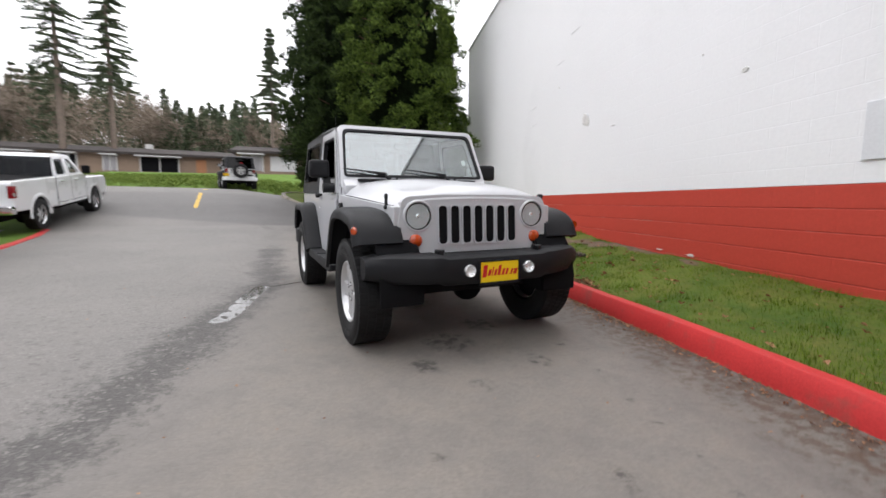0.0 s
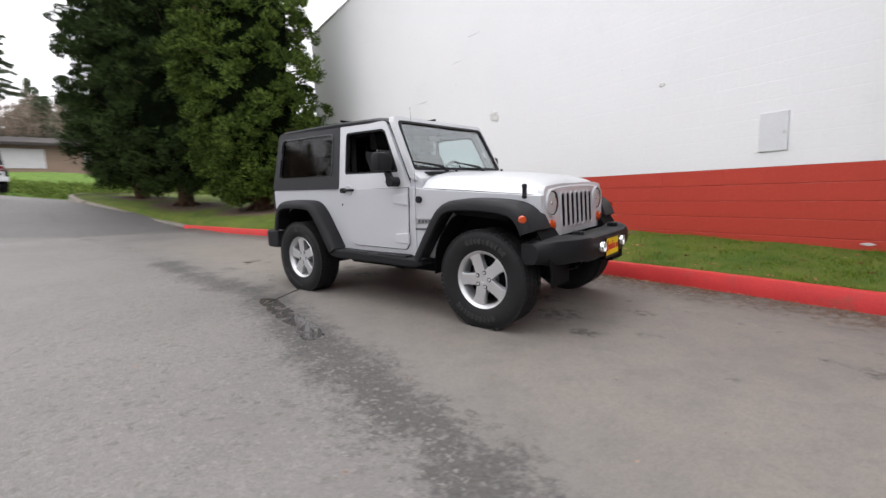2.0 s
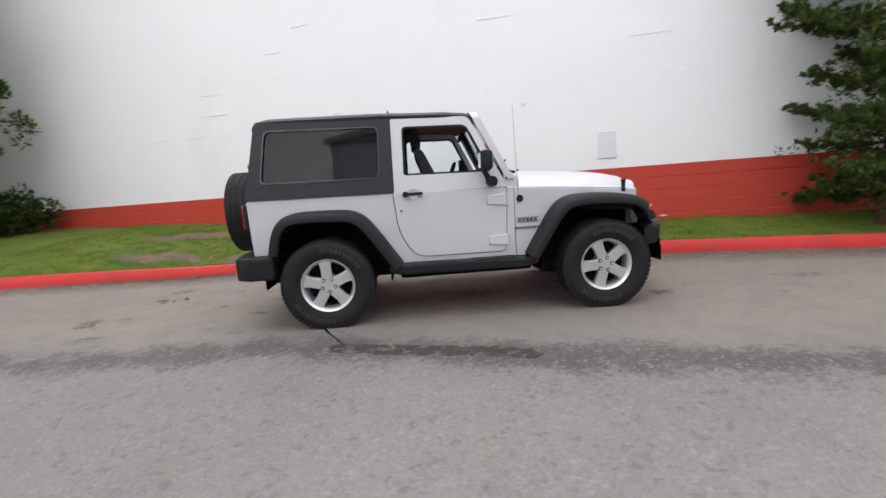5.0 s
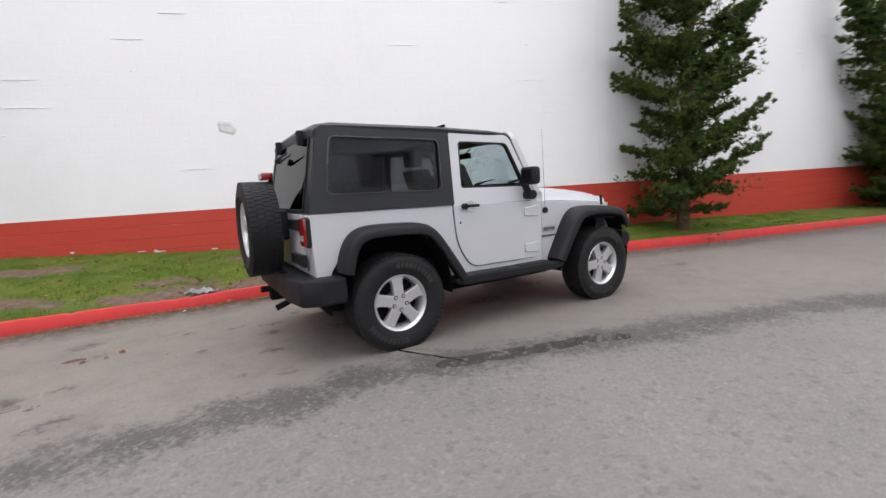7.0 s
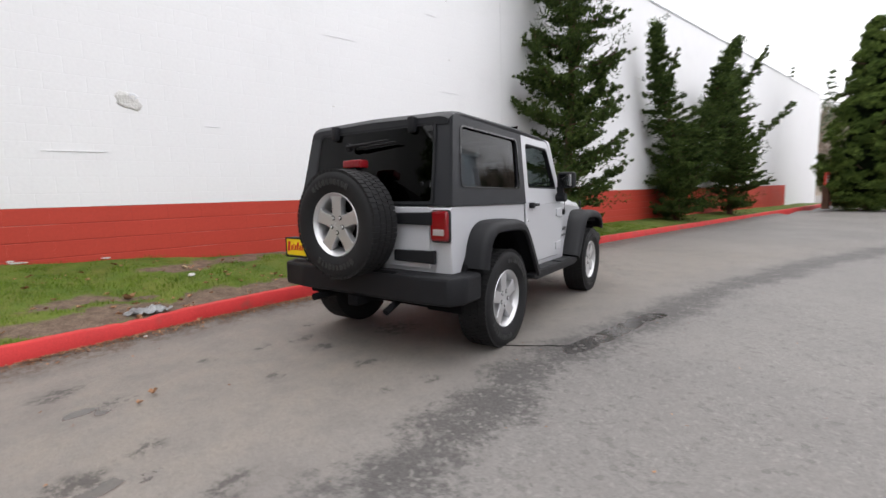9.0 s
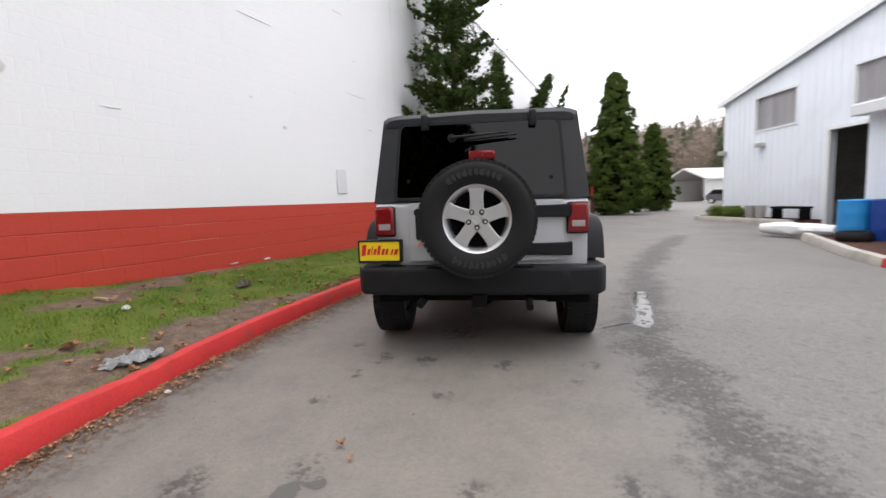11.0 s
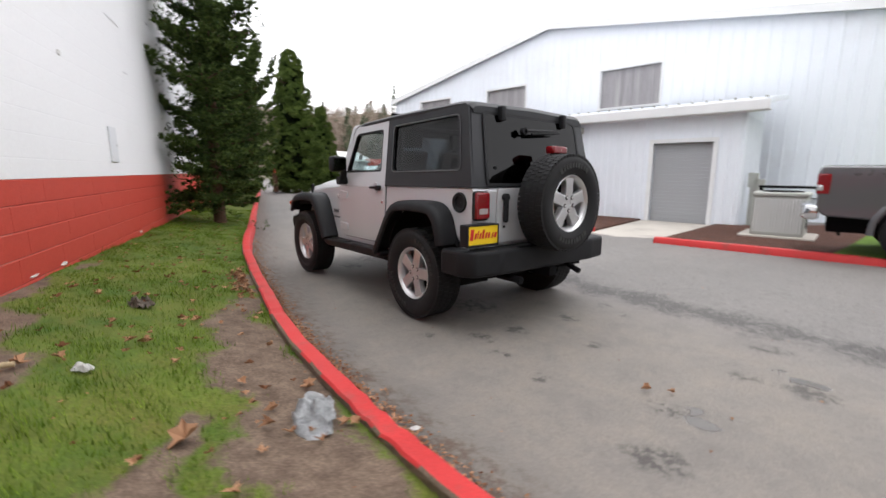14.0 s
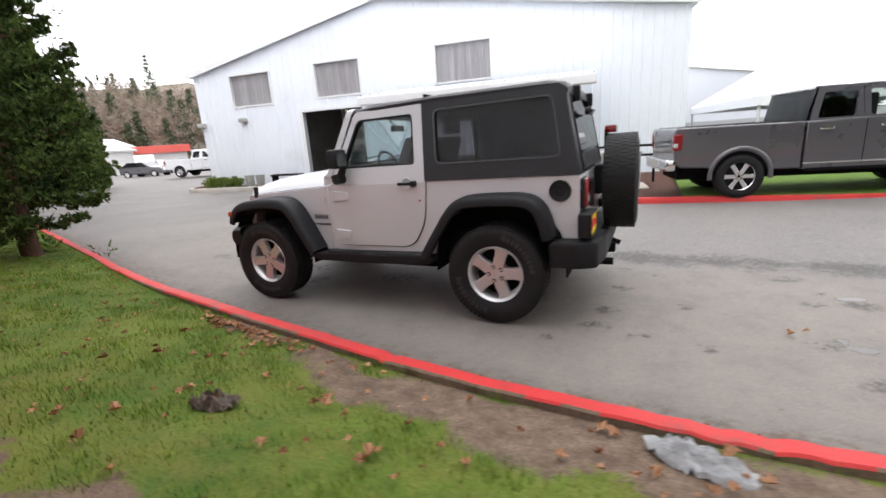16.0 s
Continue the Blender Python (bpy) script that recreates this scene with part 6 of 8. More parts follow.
M_LAMP_ON.node_tree.nodes["Principled BSDF"].inputs["Emission Color"].default_value = (1, 0.97, 0.9, 1)
M_LAMP_ON.node_tree.nodes["Principled BSDF"].inputs["Emission Strength"].default_value = 4.0
KB = 1 / math.cos(BARN_ANGLE)


def bx(x):
    """Along the workshop's front, from the plan's x."""
    return (x - 5) * KB


def barn():
    m = Matrix.Translation((5, -11.65, 0)) @ Matrix.Rotation(BARN_ANGLE, 4, "Z")
    b = thing("workshop_building", "large white ribbed-metal workshop with a low gable and grey windows", "building", m)
    holes = [(12.21, 14.2, 3.4, 4.67), (8.1, 10.07, 3.43, 4.72), (2.97, 5.02, 3.48, 4.8)]
    door = (8.13, 10.85, -0.3, 2.92)
    xs_ = sorted({-3.3, 16.1, *[h[0] for h in holes], *[h[1] for h in holes], door[0], door[1], 7.1})

    def top(x):
        return 4.78 + (16.1 - x) * (6.6 - 4.78) / 9.0 if x > 7.1 else 5.0 + (x + 3.3) * (6.6 - 5.0) / 10.4
    # front wall in upright strips round its openings
    for x0, x1 in zip(xs_, xs_[1:]):
        mid = (x0 + x1) / 2
        cuts = sorted([(h[2], h[3]) for h in holes + [door] if h[0] <= mid <= h[1]])
        z = -0.4
        for lo, hi in cuts + [(None, None)]:
            if lo is None:
                bm = bmesh.new()
                prism(bm, [(bx(x0), z), (bx(x1), z), (bx(x1), top(x1)), (bx(x0), top(x0))], "y", 0, -0.18)
                part("front_wall", bm, M_WHITE_METAL, b, "white ribbed sheet metal", 0)
            else:
                if lo > z:
                    bm = bmesh.new()
                    box(bm, bx(x0), bx(x1), -0.18, 0, z, lo)
                    part("front_wall", bm, M_WHITE_METAL, b, "white ribbed sheet metal", 0)
                z = hi
    # ribs
    bm = bmesh.new()
    x = -3.15
    while x < 16.0:
        cuts = sorted([(h[2], h[3]) for h in holes + [door] if h[0] - 0.06 <= x <= h[1] + 0.06])
        z = -0.3
        for lo, hi in cuts + [(top(x) - 0.05, None)]:
            if lo - z > 0.05:
                prism(bm, [(bx(x) - 0.03, 0), (bx(x) - 0.012, 0.022), (bx(x) + 0.012, 0.022), (bx(x) + 0.03, 0)], "z", z, lo)
            z = hi
        x += 0.305
    rib = part("wall_ribs", bm, M_WHITE_METAL, b, "", 0)
    rib["kind"] = "stuff"
    bm = bmesh.new()
    box(bm, bx(-3.3), bx(-3.12), -26, -0.18, -0.4, 4.95)
    part("side_wall", bm, M_WHITE_METAL, b, "", 0)
    bm = bmesh.new()
    box(bm, bx(15.92), bx(16.1), -26, -0.18, -0.4, 4.74)
    part("side_wall", bm, M_WHITE_METAL, b, "", 0)
    bm = bmesh.new()
    box(bm, bx(-3.3), bx(16.1), -26.2, -26, -0.4, 5)
    part("back_wall", bm, M_WHITE_METAL, b, "", 0)
    for (xa, za), (xb, zb) in (((16.35, 4.78), (7.1, 6.65)), ((7.1, 6.65), (-3.5, 5.02))):
        bm = bmesh.new()
        prism(bm, [(bx(xa), za), (bx(xb), zb), (bx(xb), zb + 0.14), (bx(xa), za + 0.14)], "y", 0.16, -26)
        part("roof", bm, M_WHITE_METAL, b, "", 0)
        bm = bmesh.new()
        prism(bm, [(bx(xa), za - 0.08), (bx(xb), zb - 0.08), (bx(xb), zb + 0.16), (bx(xa), za + 0.16)], "y", 0.16, 0.20)
        part("bargeboard", bm, M_WHITE_TRIM, b, "", 0)
    for i, h in enumerate(holes):
        bm = bmesh.new()
        n = 40
        prof = [(bx(h[0]) + (bx(h[1]) - bx(h[0])) * k / n, -0.10 + 0.012 * (k % 2)) for k in range(n + 1)]
        a = [bm.verts.new((p, q, h[2])) for p, q in prof]
        c = [bm.verts.new((p, q, h[3])) for p, q in prof]
        for k in range(n):
            bm.faces.new((a[k], a[k + 1], c[k + 1], c[k]))
        w = part("window", bm, M_PANE_GREY, b, "grimy translucent corrugated window", 0)
        bm = bmesh.new()
        ring_panel(bm, [(bx(h[0]) - 0.05, h[2] - 0.05), (bx(h[1]) + 0.05, h[2] - 0.05), (bx(h[1]) + 0.05, h[3] + 0.05), (bx(h[0]) - 0.05, h[3] + 0.05)], [(bx(h[0]) + 0.02, h[2] + 0.02), (bx(h[1]) - 0.02, h[2] + 0.02), (bx(h[1]) - 0.02, h[3] - 0.02), (bx(h[0]) + 0.02, h[3] - 0.02)], "y", -0.12, 0.035)
        part("window_frame", bm, M_WHITE_TRIM, w, "", 0)
    # doorway and a bay lining coloured dark for the dimness inside
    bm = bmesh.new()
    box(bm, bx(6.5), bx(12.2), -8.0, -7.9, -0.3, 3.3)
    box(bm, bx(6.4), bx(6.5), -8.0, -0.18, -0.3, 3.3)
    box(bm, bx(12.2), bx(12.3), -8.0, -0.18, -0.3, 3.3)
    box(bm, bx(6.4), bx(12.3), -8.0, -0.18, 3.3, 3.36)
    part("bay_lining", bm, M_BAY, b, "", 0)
    bm = bmesh.new()
    ring_panel(bm, [(bx(8.0), -0.3), (bx(10.98), -0.3), (bx(10.98), 3.03), (bx(8.0), 3.03)], [(bx(8.13), -0.28), (bx(10.85), -0.28), (bx(10.85), 2.92), (bx(8.13), 2.92)], "y", -0.2, 0.04)
    part("door_frame", bm, M_WHITE_TRIM, b, "", 0)
    for dx in (8.8, 10.0):
        bm = bmesh.new()
        box(bm, bx(dx) - 0.55, bx(dx) + 0.55, -3.2, -3.05, 2.95, 3.05)
        part("strip_light", bm, M_LAMP_ON, b, "lit strip light", 0)
    bm = bmesh.new()
    box(bm, bx(8.6), bx(8.8), -2.6, -2.4, -0.2, 3.2)
    box(bm, bx(10.2), bx(10.4), -2.6, -2.4, -0.2, 3.2)
    box(bm, bx(8.5), bx(10.5), -2.6, -2.4, 1.5, 1.7)
    part("car_lift", bm, M_GREY_METAL, b, "", 0)
    for x, z in ((13.75, 2.82), (16.0, 2.75)):
        bm = bmesh.new()
        box(bm, bx(x) - 0.16, bx(x) + 0.16, 0.02, 0.26, z - 0.08, z + 0.09, 0.03)
        part("wall_lamp", bm, M_GREY_METAL, b, "grey wall-pack lamp")
    return b


barn()


def annex():
    m = Matrix.Translation((1.0, -9.09, 0)) @ Matrix.Rotation(BARN_ANGLE, 4, "Z")
    a = thing("annex", "low white ribbed-metal annex with a grey roller shutter", "building", m)
    f = lambda x: (x - 1) * KB
    l, r, g0, g1, gt = f(-0.43), f(6.05), f(0.2), f(1.6), 2.02
    bm = bmesh.new()
    for x0, x1, z0 in ((l, g0, -0.4), (g0, g1, gt), (g1, r, -0.4)):
        box(bm, x0, x1, -0.15, 0, z0, 2.66)
    part("front_wall", bm, M_WHITE_METAL, a, "white ribbed sheet metal", 0)
    for x in (l, r - 0.15):
        bm = bmesh.new()
        prism(bm, [(-0.15, -0.4), (-0.15, 2.66), (-2.4, 3.1), (-2.4, -0.4)], "x", x, x + 0.15)
        part("side_wall", bm, M_WHITE_METAL, a, "", 0)
    bm = bmesh.new()
    x = l + 0.1
    while x < r - 0.05:
        z0 = gt + 0.12 if g0 - 0.12 < x < g1 + 0.12 else -0.15
        prism(bm, [(x - 0.028, 0), (x - 0.012, 0.02), (x + 0.012, 0.02), (x + 0.028, 0)], "z", z0, 2.6)
        x += 0.20
    for k in range(11):
        y = -0.22 - k * 0.2
        prism(bm, [(l, y - 0.025), (l - 0.02, y - 0.01), (l - 0.02, y + 0.01), (l, y + 0.025)], "z", -0.15, 2.6)
    o = part("wall_ribs", bm, M_WHITE_METAL, a, "", 0)
    o["kind"] = "stuff"
    bm = bmesh.new()
    prism(bm, [(0.28, 2.80), (0.28, 2.93), (-2.4, 3.30), (-2.4, 3.17)], "x", l - 0.45, r + 0.12)
    roof = part("roof", bm, M_WHITE_METAL, a, "white metal lean-to roof", 0)
    bm = bmesh.new()
    box(bm, l - 0.45, r + 0.12, 0.26, 0.34, 2.66, 2.90, 0.02)
    box(bm, l - 0.45, r + 0.12, 0.0, 0.26, 2.66, 2.70)
    part("fascia", bm, M_WHITE_TRIM, roof)
    bm = bmesh.new()
    x = l - 0.4
    while x < r:
        box(bm, x, x + 0.05, 0.29, 0.33, 2.93, 2.965)
        x += 0.3
    tagged(part("roof_ribs", bm, M_GREY_METAL, roof, "", 0), "row of small roof ribs", kind="stuff")
    bm = bmesh.new()
    ring_panel(bm, [(g0 - 0.10, -0.16), (g1 + 0.10, -0.16), (g1 + 0.10, gt + 0.10), (g0 - 0.10, gt + 0.10)], [(g0, -0.15), (g1, -0.15), (g1, gt), (g0, gt)], "y", -0.10, 0.045)
    frame_ = part("shutter_frame", bm, M_WHITE_TRIM, a, "", 0)
    for k in range(24):
        z = -0.15 + k * (gt + 0.15) / 24
        bm = bmesh.new()
        prism(bm, [(-0.10, z + 0.001), (-0.0965, z + 0.006), (-0.0965, z + 0.084), (-0.10, z + 0.0895)], "x", g0, g1)
        part("shutter_slat", bm, M_GREY_SHUTTER, a, "", 0)
    bm = bmesh.new()
    prism(bm, [(0.0, 2.38), (0.24, 2.44), (0.26, 2.52), (0.18, 2.56), (0.0, 2.56)], "x", f(3.78) - 0.17, f(3.78) + 0.17, 0.02)
    part("wall_lamp", bm, M_GREY_METAL, a, "grey wall-pack lamp")
    bm = bmesh.new()
    rod(bm, (f(5.6), 0.0, 2.05), (f(5.6), 0.05, 2.05), 0.07)
    part("wall_vent", bm, M_WHITE_TRIM, a)
    for dx, h in ((-0.62, 1.25), (-0.75, 1.1)):
        bm = bmesh.new()
        box(bm, f(dx) - 0.05, f(dx) + 0.05, -0.55, -0.45, -0.15, h, 0.01)
        box(bm, f(dx) - 0.1, f(dx) + 0.1, -0.58, -0.42, h - 0.35, h, 0.01)
        part("electric_box", bm, M_GREY_METAL, a, "grey electrical box on a conduit")
    return a


annex()


def slab(name, pts, z, thick, material, label, category):
    bm = bmesh.new()
    prism(bm, pts, "z", z - thick, z)
    return tagged(part(name, bm, material, None, "", 0), label, category, kind="structure")


slab("apron", [(1.22, -5.60), (-0.28, -5.32), (0.0, -9.25), (1.78, -9.02)], -0.055, 0.15, M_CONCRETE, "pale concrete apron before the shutter", "paving")
slab("mulch_bed", [(1.80, -8.98), (1.26, -5.72), (2.05, -5.78), (4.0, -6.4), (6.2, -7.3), (6.3, -8.40)], -0.02, 0.2, M_MULCH, "bed of red-brown bark mulch", "planting bed")
slab("mulch_strip", [(-0.32, -5.35), (-2.3, -5.5), (-3.2, -5.6), (-3.0, -12.5), (-0.5, -9.4), (-0.02, -9.26)], -0.015, 0.2, M_MULCH, "strip of red-brown bark mulch", "planting bed")
M_GRASS_2 = shader("shorn_grass", (0.10, 0.17, 0.03), 0.9, vary=0.4, scale=2, fine=40, bump=0.9, dist=0.03, spec=0.15)
bm = bmesh.new()
edge = [(-2.9, -5.58), (-4.5, -5.66), (-6.0, -5.75), (-7.5, -5.85), (-9.2, -6.03), (-10.4, -6.25), (-13, -7.0), (-16, -8.0)]
rim_z = [(-16, 1.25), (-13, 0.66), (-10.4, 0.20), (-9.2, 0.15), (-7.5, 0.10), (-5.9, 0.08), (-2.3, 0.07)]
loft(bm, [[(x, y + (-13.0 - y) * k, lerp(rim_z, x) + 0.01 * math.sin(9 * k + x)) for k in np.linspace(0, 1, 14)] for x, y in edge], False, False)
tagged(part("verge", bm, M_GRASS_2, None, "", 60), "strip of green grass under the pickup", "lawn", kind="structure")
kerb("kerb_barn", [(-10.4, -6.12, 0.21), (-9.2, -5.9, 0.16), (-7.5, -5.72, 0.11), (-5.9, -5.62, 0.09), (-2.3, -5.41, 0.08), (-0.40, -5.22, 0.065)], 0.15, M_RED_KERB, "red painted concrete kerb")
kerb("kerb_barn", [(1.25, -5.70, 0.05), (2.05, -5.72, 0.06)], 0.15, M_RED_KERB, "short red painted end of a kerb")
kerb("kerb_barn", [(2.06, -5.72, 0.06), (3.0, -5.98, 0.06), (4.2, -6.45, 0.06), (6.3, -7.3, 0.06)], 0.15, M_CONCRETE, "bare grey concrete kerb")
kerb("kerb_barn", [(10.9, -9.75, 0.06), (13.5, -9.3, 0.06), (16.2, -8.95, 0.06), (16.9, -9.4, 0.06), (17.1, -11.0, 0.06)], 0.15, M_CONCRETE, "bare grey concrete kerb")
slab("mulch_bed", [(10.95, -9.85), (13.5, -9.42), (16.1, -9.08), (16.8, -9.5), (16.9, -10.2), (11.0, -10.95)], 0.03, 0.2, M_MULCH, "planting bed below the workshop wall", "planting bed")


def barrel(at, material, label):
    t = thing("barrel", label, "barrel", Matrix.Translation(at), "barrels by the annex")
    bm = bmesh.new()
    lathe(bm, [(0.001, 0.0), (0.27, 0.0), (0.285, 0.02), (0.28, 0.06), (0.29, 0.25), (0.297, 0.29), (0.29, 0.33), (0.292, 0.56), (0.298, 0.60), (0.292, 0.64), (0.282, 0.83), (0.286, 0.86), (0.275, 0.88), (0.262, 0.865), (0.001, 0.865)], 32, Matrix.Rotation(radians(90), 4, "X"))
    part("drum", bm, material, t)
    for x in (-0.16, 0.16):
        bm = bmesh.new()
        rod(bm, (x, 0, 0.86), (x, 0, 0.885), 0.035)
        part("bung", bm, material, t)
    return t


barrel((5.50, -7.80, -0.06), M_LIGHT_BLUE, "light blue plastic barrel standing on mulch")
barrel((4.95, -8.05, -0.06), M_BLUE, "dark blue plastic barrel standing on mulch")
barrel((4.35, -8.0, -0.06), M_BLUE, "dark blue plastic barrel standing on mulch")
t = thing("old_tyre", "old black tyre lying on the mulch", "tyre", pose(5.0, -7.45, -0.02))
bm = bmesh.new()
lathe(bm, [(0.19, 0.0), (0.27, -0.01), (0.31, 0.05), (0.31, 0.14), (0.27, 0.2), (0.19, 0.19), (0.2, 0.1), (0.19, 0.0)], 28, Matrix.Rotation(radians(90), 4, "X"))
part("casing", bm, M_RUBBER, t)
t = thing("wrapped_bundle", "long white plastic-wrapped bundle lying by the kerb", "bundle", pose(6.9, -7.55, -0.08, 0, 0, 22))
bm = bmesh.new()
rng = np.random.default_rng(5)
rings = []
for x in np.linspace(-0.9, 0.9, 15):
    r = 0.17 * (1 - 0.25 * abs(x / 0.9) ** 3)
    rings.append([(x, r * 1.3 * math.cos(a) * (1 + rng.normal() * 0.06), 0.17 + r * math.sin(a) * (1 + rng.normal() * 0.06)) for a in np.linspace(0, 6.283, 13)[:-1]])
loft(bm, rings)
part("wrapping", bm, M_SHELL, t)


def condenser():
    t = thing("air_conditioner", "grey outdoor air-conditioning unit on a concrete pad", "air conditioner", pose(-1.62, -8.0, 0.0, 0, 0, 8))
    bm = bmesh.new()
    box(bm, -0.62, 0.62, -0.55, 0.55, -0.12, 0.02, 0.02)
    part("pad", bm, M_CONCRETE, t, "concrete pad")
    bm = bmesh.new()
    box(bm, -0.43, 0.43, -0.40, 0.40, 0.02, 0.86, 0.02)
    body = part("casing", bm, M_GREY_METAL, t)
    for k in range(16):
        x = -0.38 + k * 0.05
        bm = bmesh.new()
        box(bm, x, x + 0.022, 0.398, 0.42, 0.08, 0.76, 0.004)
        part("fin", bm, M_SHELL, t)
    bm = bmesh.new()
    box(bm, -0.45, 0.45, -0.42, 0.43, 0.80, 0.88, 0.02)
    part("top_cover", bm, M_GREY_METAL, t)
    bm = bmesh.new()
    lathe(bm, [(0.30, -0.885), (0.33, -0.90), (0.34, -0.88)], 28, Matrix.Rotation(radians(-90), 4, "X"))
    for k in range(6):
        a = k * math.pi / 6
        rod(bm, (-0.32 * math.cos(a), -0.32 * math.sin(a), 0.892), (0.32 * math.cos(a), 0.32 * math.sin(a), 0.892), 0.006, seg=5)
    part("fan_guard", bm, M_DARK, t)
    bm = bmesh.new()
    box(bm, -0.432, -0.425, -0.25, 0.15, 0.15, 0.55)
    part("side_hatch", bm, M_DARK, t, "", 0)
    return t


condenser()
t = thing("pipe_rack", "black steel rack leaning on the wall", "rack", pose(-1.7, -8.95, -0.05, 0, 0, 8))
for z in (0.75, 1.0):
    bm = bmesh.new()
    box(bm, -0.75, 0.75, -0.03, 0.03, z - 0.03, z + 0.03, 0.008)
    part("rail", bm, M_DARK, t)
for x in (-0.7, 0.7):
    bm = bmesh.new()
    box(bm, x - 0.03, x + 0.03, -0.03, 0.03, 0, 1.03, 0.008)
    part("post", bm, M_DARK, t)


# ---- other vehicles ----
M_DARK_PAINT = shader("dark_grey_paint", (0.105, 0.102, 0.112), 0.30, 0.3, vary=0.03, scale=1.5, fine=900, bump=0.0, coat=1.0)
M_WHITE_PAINT = shader("white_car_paint", (0.74, 0.75, 0.77), 0.3, 0.0, vary=0.03, scale=1.5, fine=900, bump=0.0, coat=0.9)


def pickup(m, paint, label, group="", crew=True):
    """A crew-cab pickup, nose to +x, rear axle at x = 0, on z = 0."""
    t = thing("pickup_truck", label, "pickup truck", m, group)
    wb, r = 3.57, 0.41

    def arch(cx, a0, a1):
        return [(cx + 0.50 * math.cos(a), 0.42 + 0.50 * math.sin(a)) for a in np.linspace(a0, a1, 14)]
    bm = bmesh.new()
    prism(bm, [(0.98, 0.52), (0.98, 1.36), (-1.14, 1.38), (-1.18, 1.30), (-1.16, 0.72), (-1.05, 0.62), *arch(0, math.pi - 0.35, 0.2)], "y", -0.98, 0.98, 0.03)
    bed = part("bed", bm, paint, t)
    bm = bmesh.new()
    box(bm, -1.08, 0.94, -0.80, 0.80, 1.30, 1.386)
    part("bed_floor", bm, M_DARK, t, "", 0)
    bm = bmesh.new()
    prism(bm, [(1.00, 0.50), (wb - 0.62, 0.50), (wb - 0.62, 1.12), (wb - 0.55, 1.20), (2.78, 1.38), (1.00, 1.36)], "y", -0.99, 0.99, 0.03)
    part("cab_body", bm, paint, t)
    bm = bmesh.new()
    prism(bm, [(wb - 0.60, 0.60), *arch(wb, math.pi - 0.25, 0.25), (4.55, 0.62), (4.62, 0.80), (4.60, 1.12), (4.45, 1.20), (wb - 0.60, 1.24)], "y", -0.99, 0.99, 0.04)
    part("front_wing", bm, paint, t)
    # cab top
    out = [(1.02, 1.34), (2.86, 1.34), (2.20, 1.92), (2.05, 1.95), (1.25, 1.96), (1.12, 1.93)]
    for s in (-1, 1):
        for xa, xb, ta, tb in ((1.06, 1.86, 1.18, 1.84), (1.86, 2.84, 1.86, 2.22)):
            bm = bmesh.new()
            ring_panel(bm, rounded([(xa, 1.34), (xb, 1.34), (tb, 1.93), (ta, 1.93)], 0.02), rounded([(xa + 0.10, 1.40), (xb - 0.12 - 0.1 * (xb > 2), 1.40), (tb - 0.07, 1.84), (ta + 0.09, 1.84)], 0.05), "y", s * 0.90, s * 0.96)
            for v in bm.verts:
                v.co.y *= 1 - 0.22 * max(0, v.co.z - 1.36)
            part("door_frame", bm, paint, t, "", 50)
            bm = bmesh.new()
            prism(bm, [(xa + 0.09, 1.39), (xb - 0.12, 1.39), (tb - 0.06, 1.85), (ta + 0.08, 1.85)], "y", s * 0.915, s * 0.92)
            for v in bm.verts:
                v.co.y *= 1 - 0.22 * max(0, v.co.z - 1.36)
            part("side_window", bm, M_TINTED if xa < 1.5 else M_WINDOW, t, "", 0)
        for x in (1.30, 2.20):
            bm = bmesh.new()
            box(bm, x - 0.11, x + 0.11, s * 0.99, s * 1.025, 1.19, 1.235, 0.012)
            part("door_handle", bm, M_CHROME, t, "chrome door handle")
        for x in (0.99, 1.90, 2.92):
            bm = bmesh.new()
            box(bm, x - 0.006, x + 0.006, s * 0.985, s * 0.993, 0.58, 1.34)
            part("door_gap", bm, M_DARK, t, "", 0)
        bm = bmesh.new()
        box(bm, 1.05, 2.9, s * 0.93, s * 1.0, 0.46, 0.53, 0.02)
        part("side_step", bm, M_DARK, t)
        bm = bmesh.new()
        box(bm, 1.0, 2.95, s * 0.988, s * 0.997, 0.60, 0.625)
        part("sill_strip", bm, M_CHROME, t, "", 0)
        bm = bmesh.new()
        box(bm, -1.19, -1.02, s * 0.86, s * 0.995, 0.95, 1.27, 0.03)
        part("tail_light", bm, M_RED_LENS, t, "tall red tail light")
        bm = bmesh.new()
        box(bm, -1.185, -1.10, s * 0.90, s * 0.999, 1.0, 1.10, 0.02)
        part("reversing_lens", bm, M_CLEAR_LENS, t)
        bm = bmesh.new()
        box(bm, 4.40, 4.61, s * 0.60, s * 0.96, 0.86, 1.06, 0.03)
        part("headlight", bm, M_CLEAR_LENS, t, "clear headlight")
        bm = bmesh.new()
        box(bm, 2.62, 2.76, s * 1.0, s * 1.22, 1.36, 1.62, 0.04)
        part("wing_mirror", bm, M_DARK, t)
        for cx in (0, wb):
            q = np.array([(cx + 0.53 * math.cos(a), 0.42 + 0.53 * math.sin(a)) for a in np.linspace(-0.1, math.pi + 0.1, 24)])
            rings = []
            for (x, z) in q:
                d = Vector((x - cx, z - 0.42)).normalized()
                rings.append([(x - d.x * 0.06, s * 0.96, z - d.y * 0.06), (x - d.x * 0.05, s * 1.0, z - d.y * 0.05), (x - d.x * 0.01, s * 1.012, z - d.y * 0.01), (x + d.x * 0.03, s * 0.98, z + d.y * 0.03)])
            bm = bmesh.new()
            loft(bm, rings)
            part("arch_lip", bm, paint, t, "", 60)
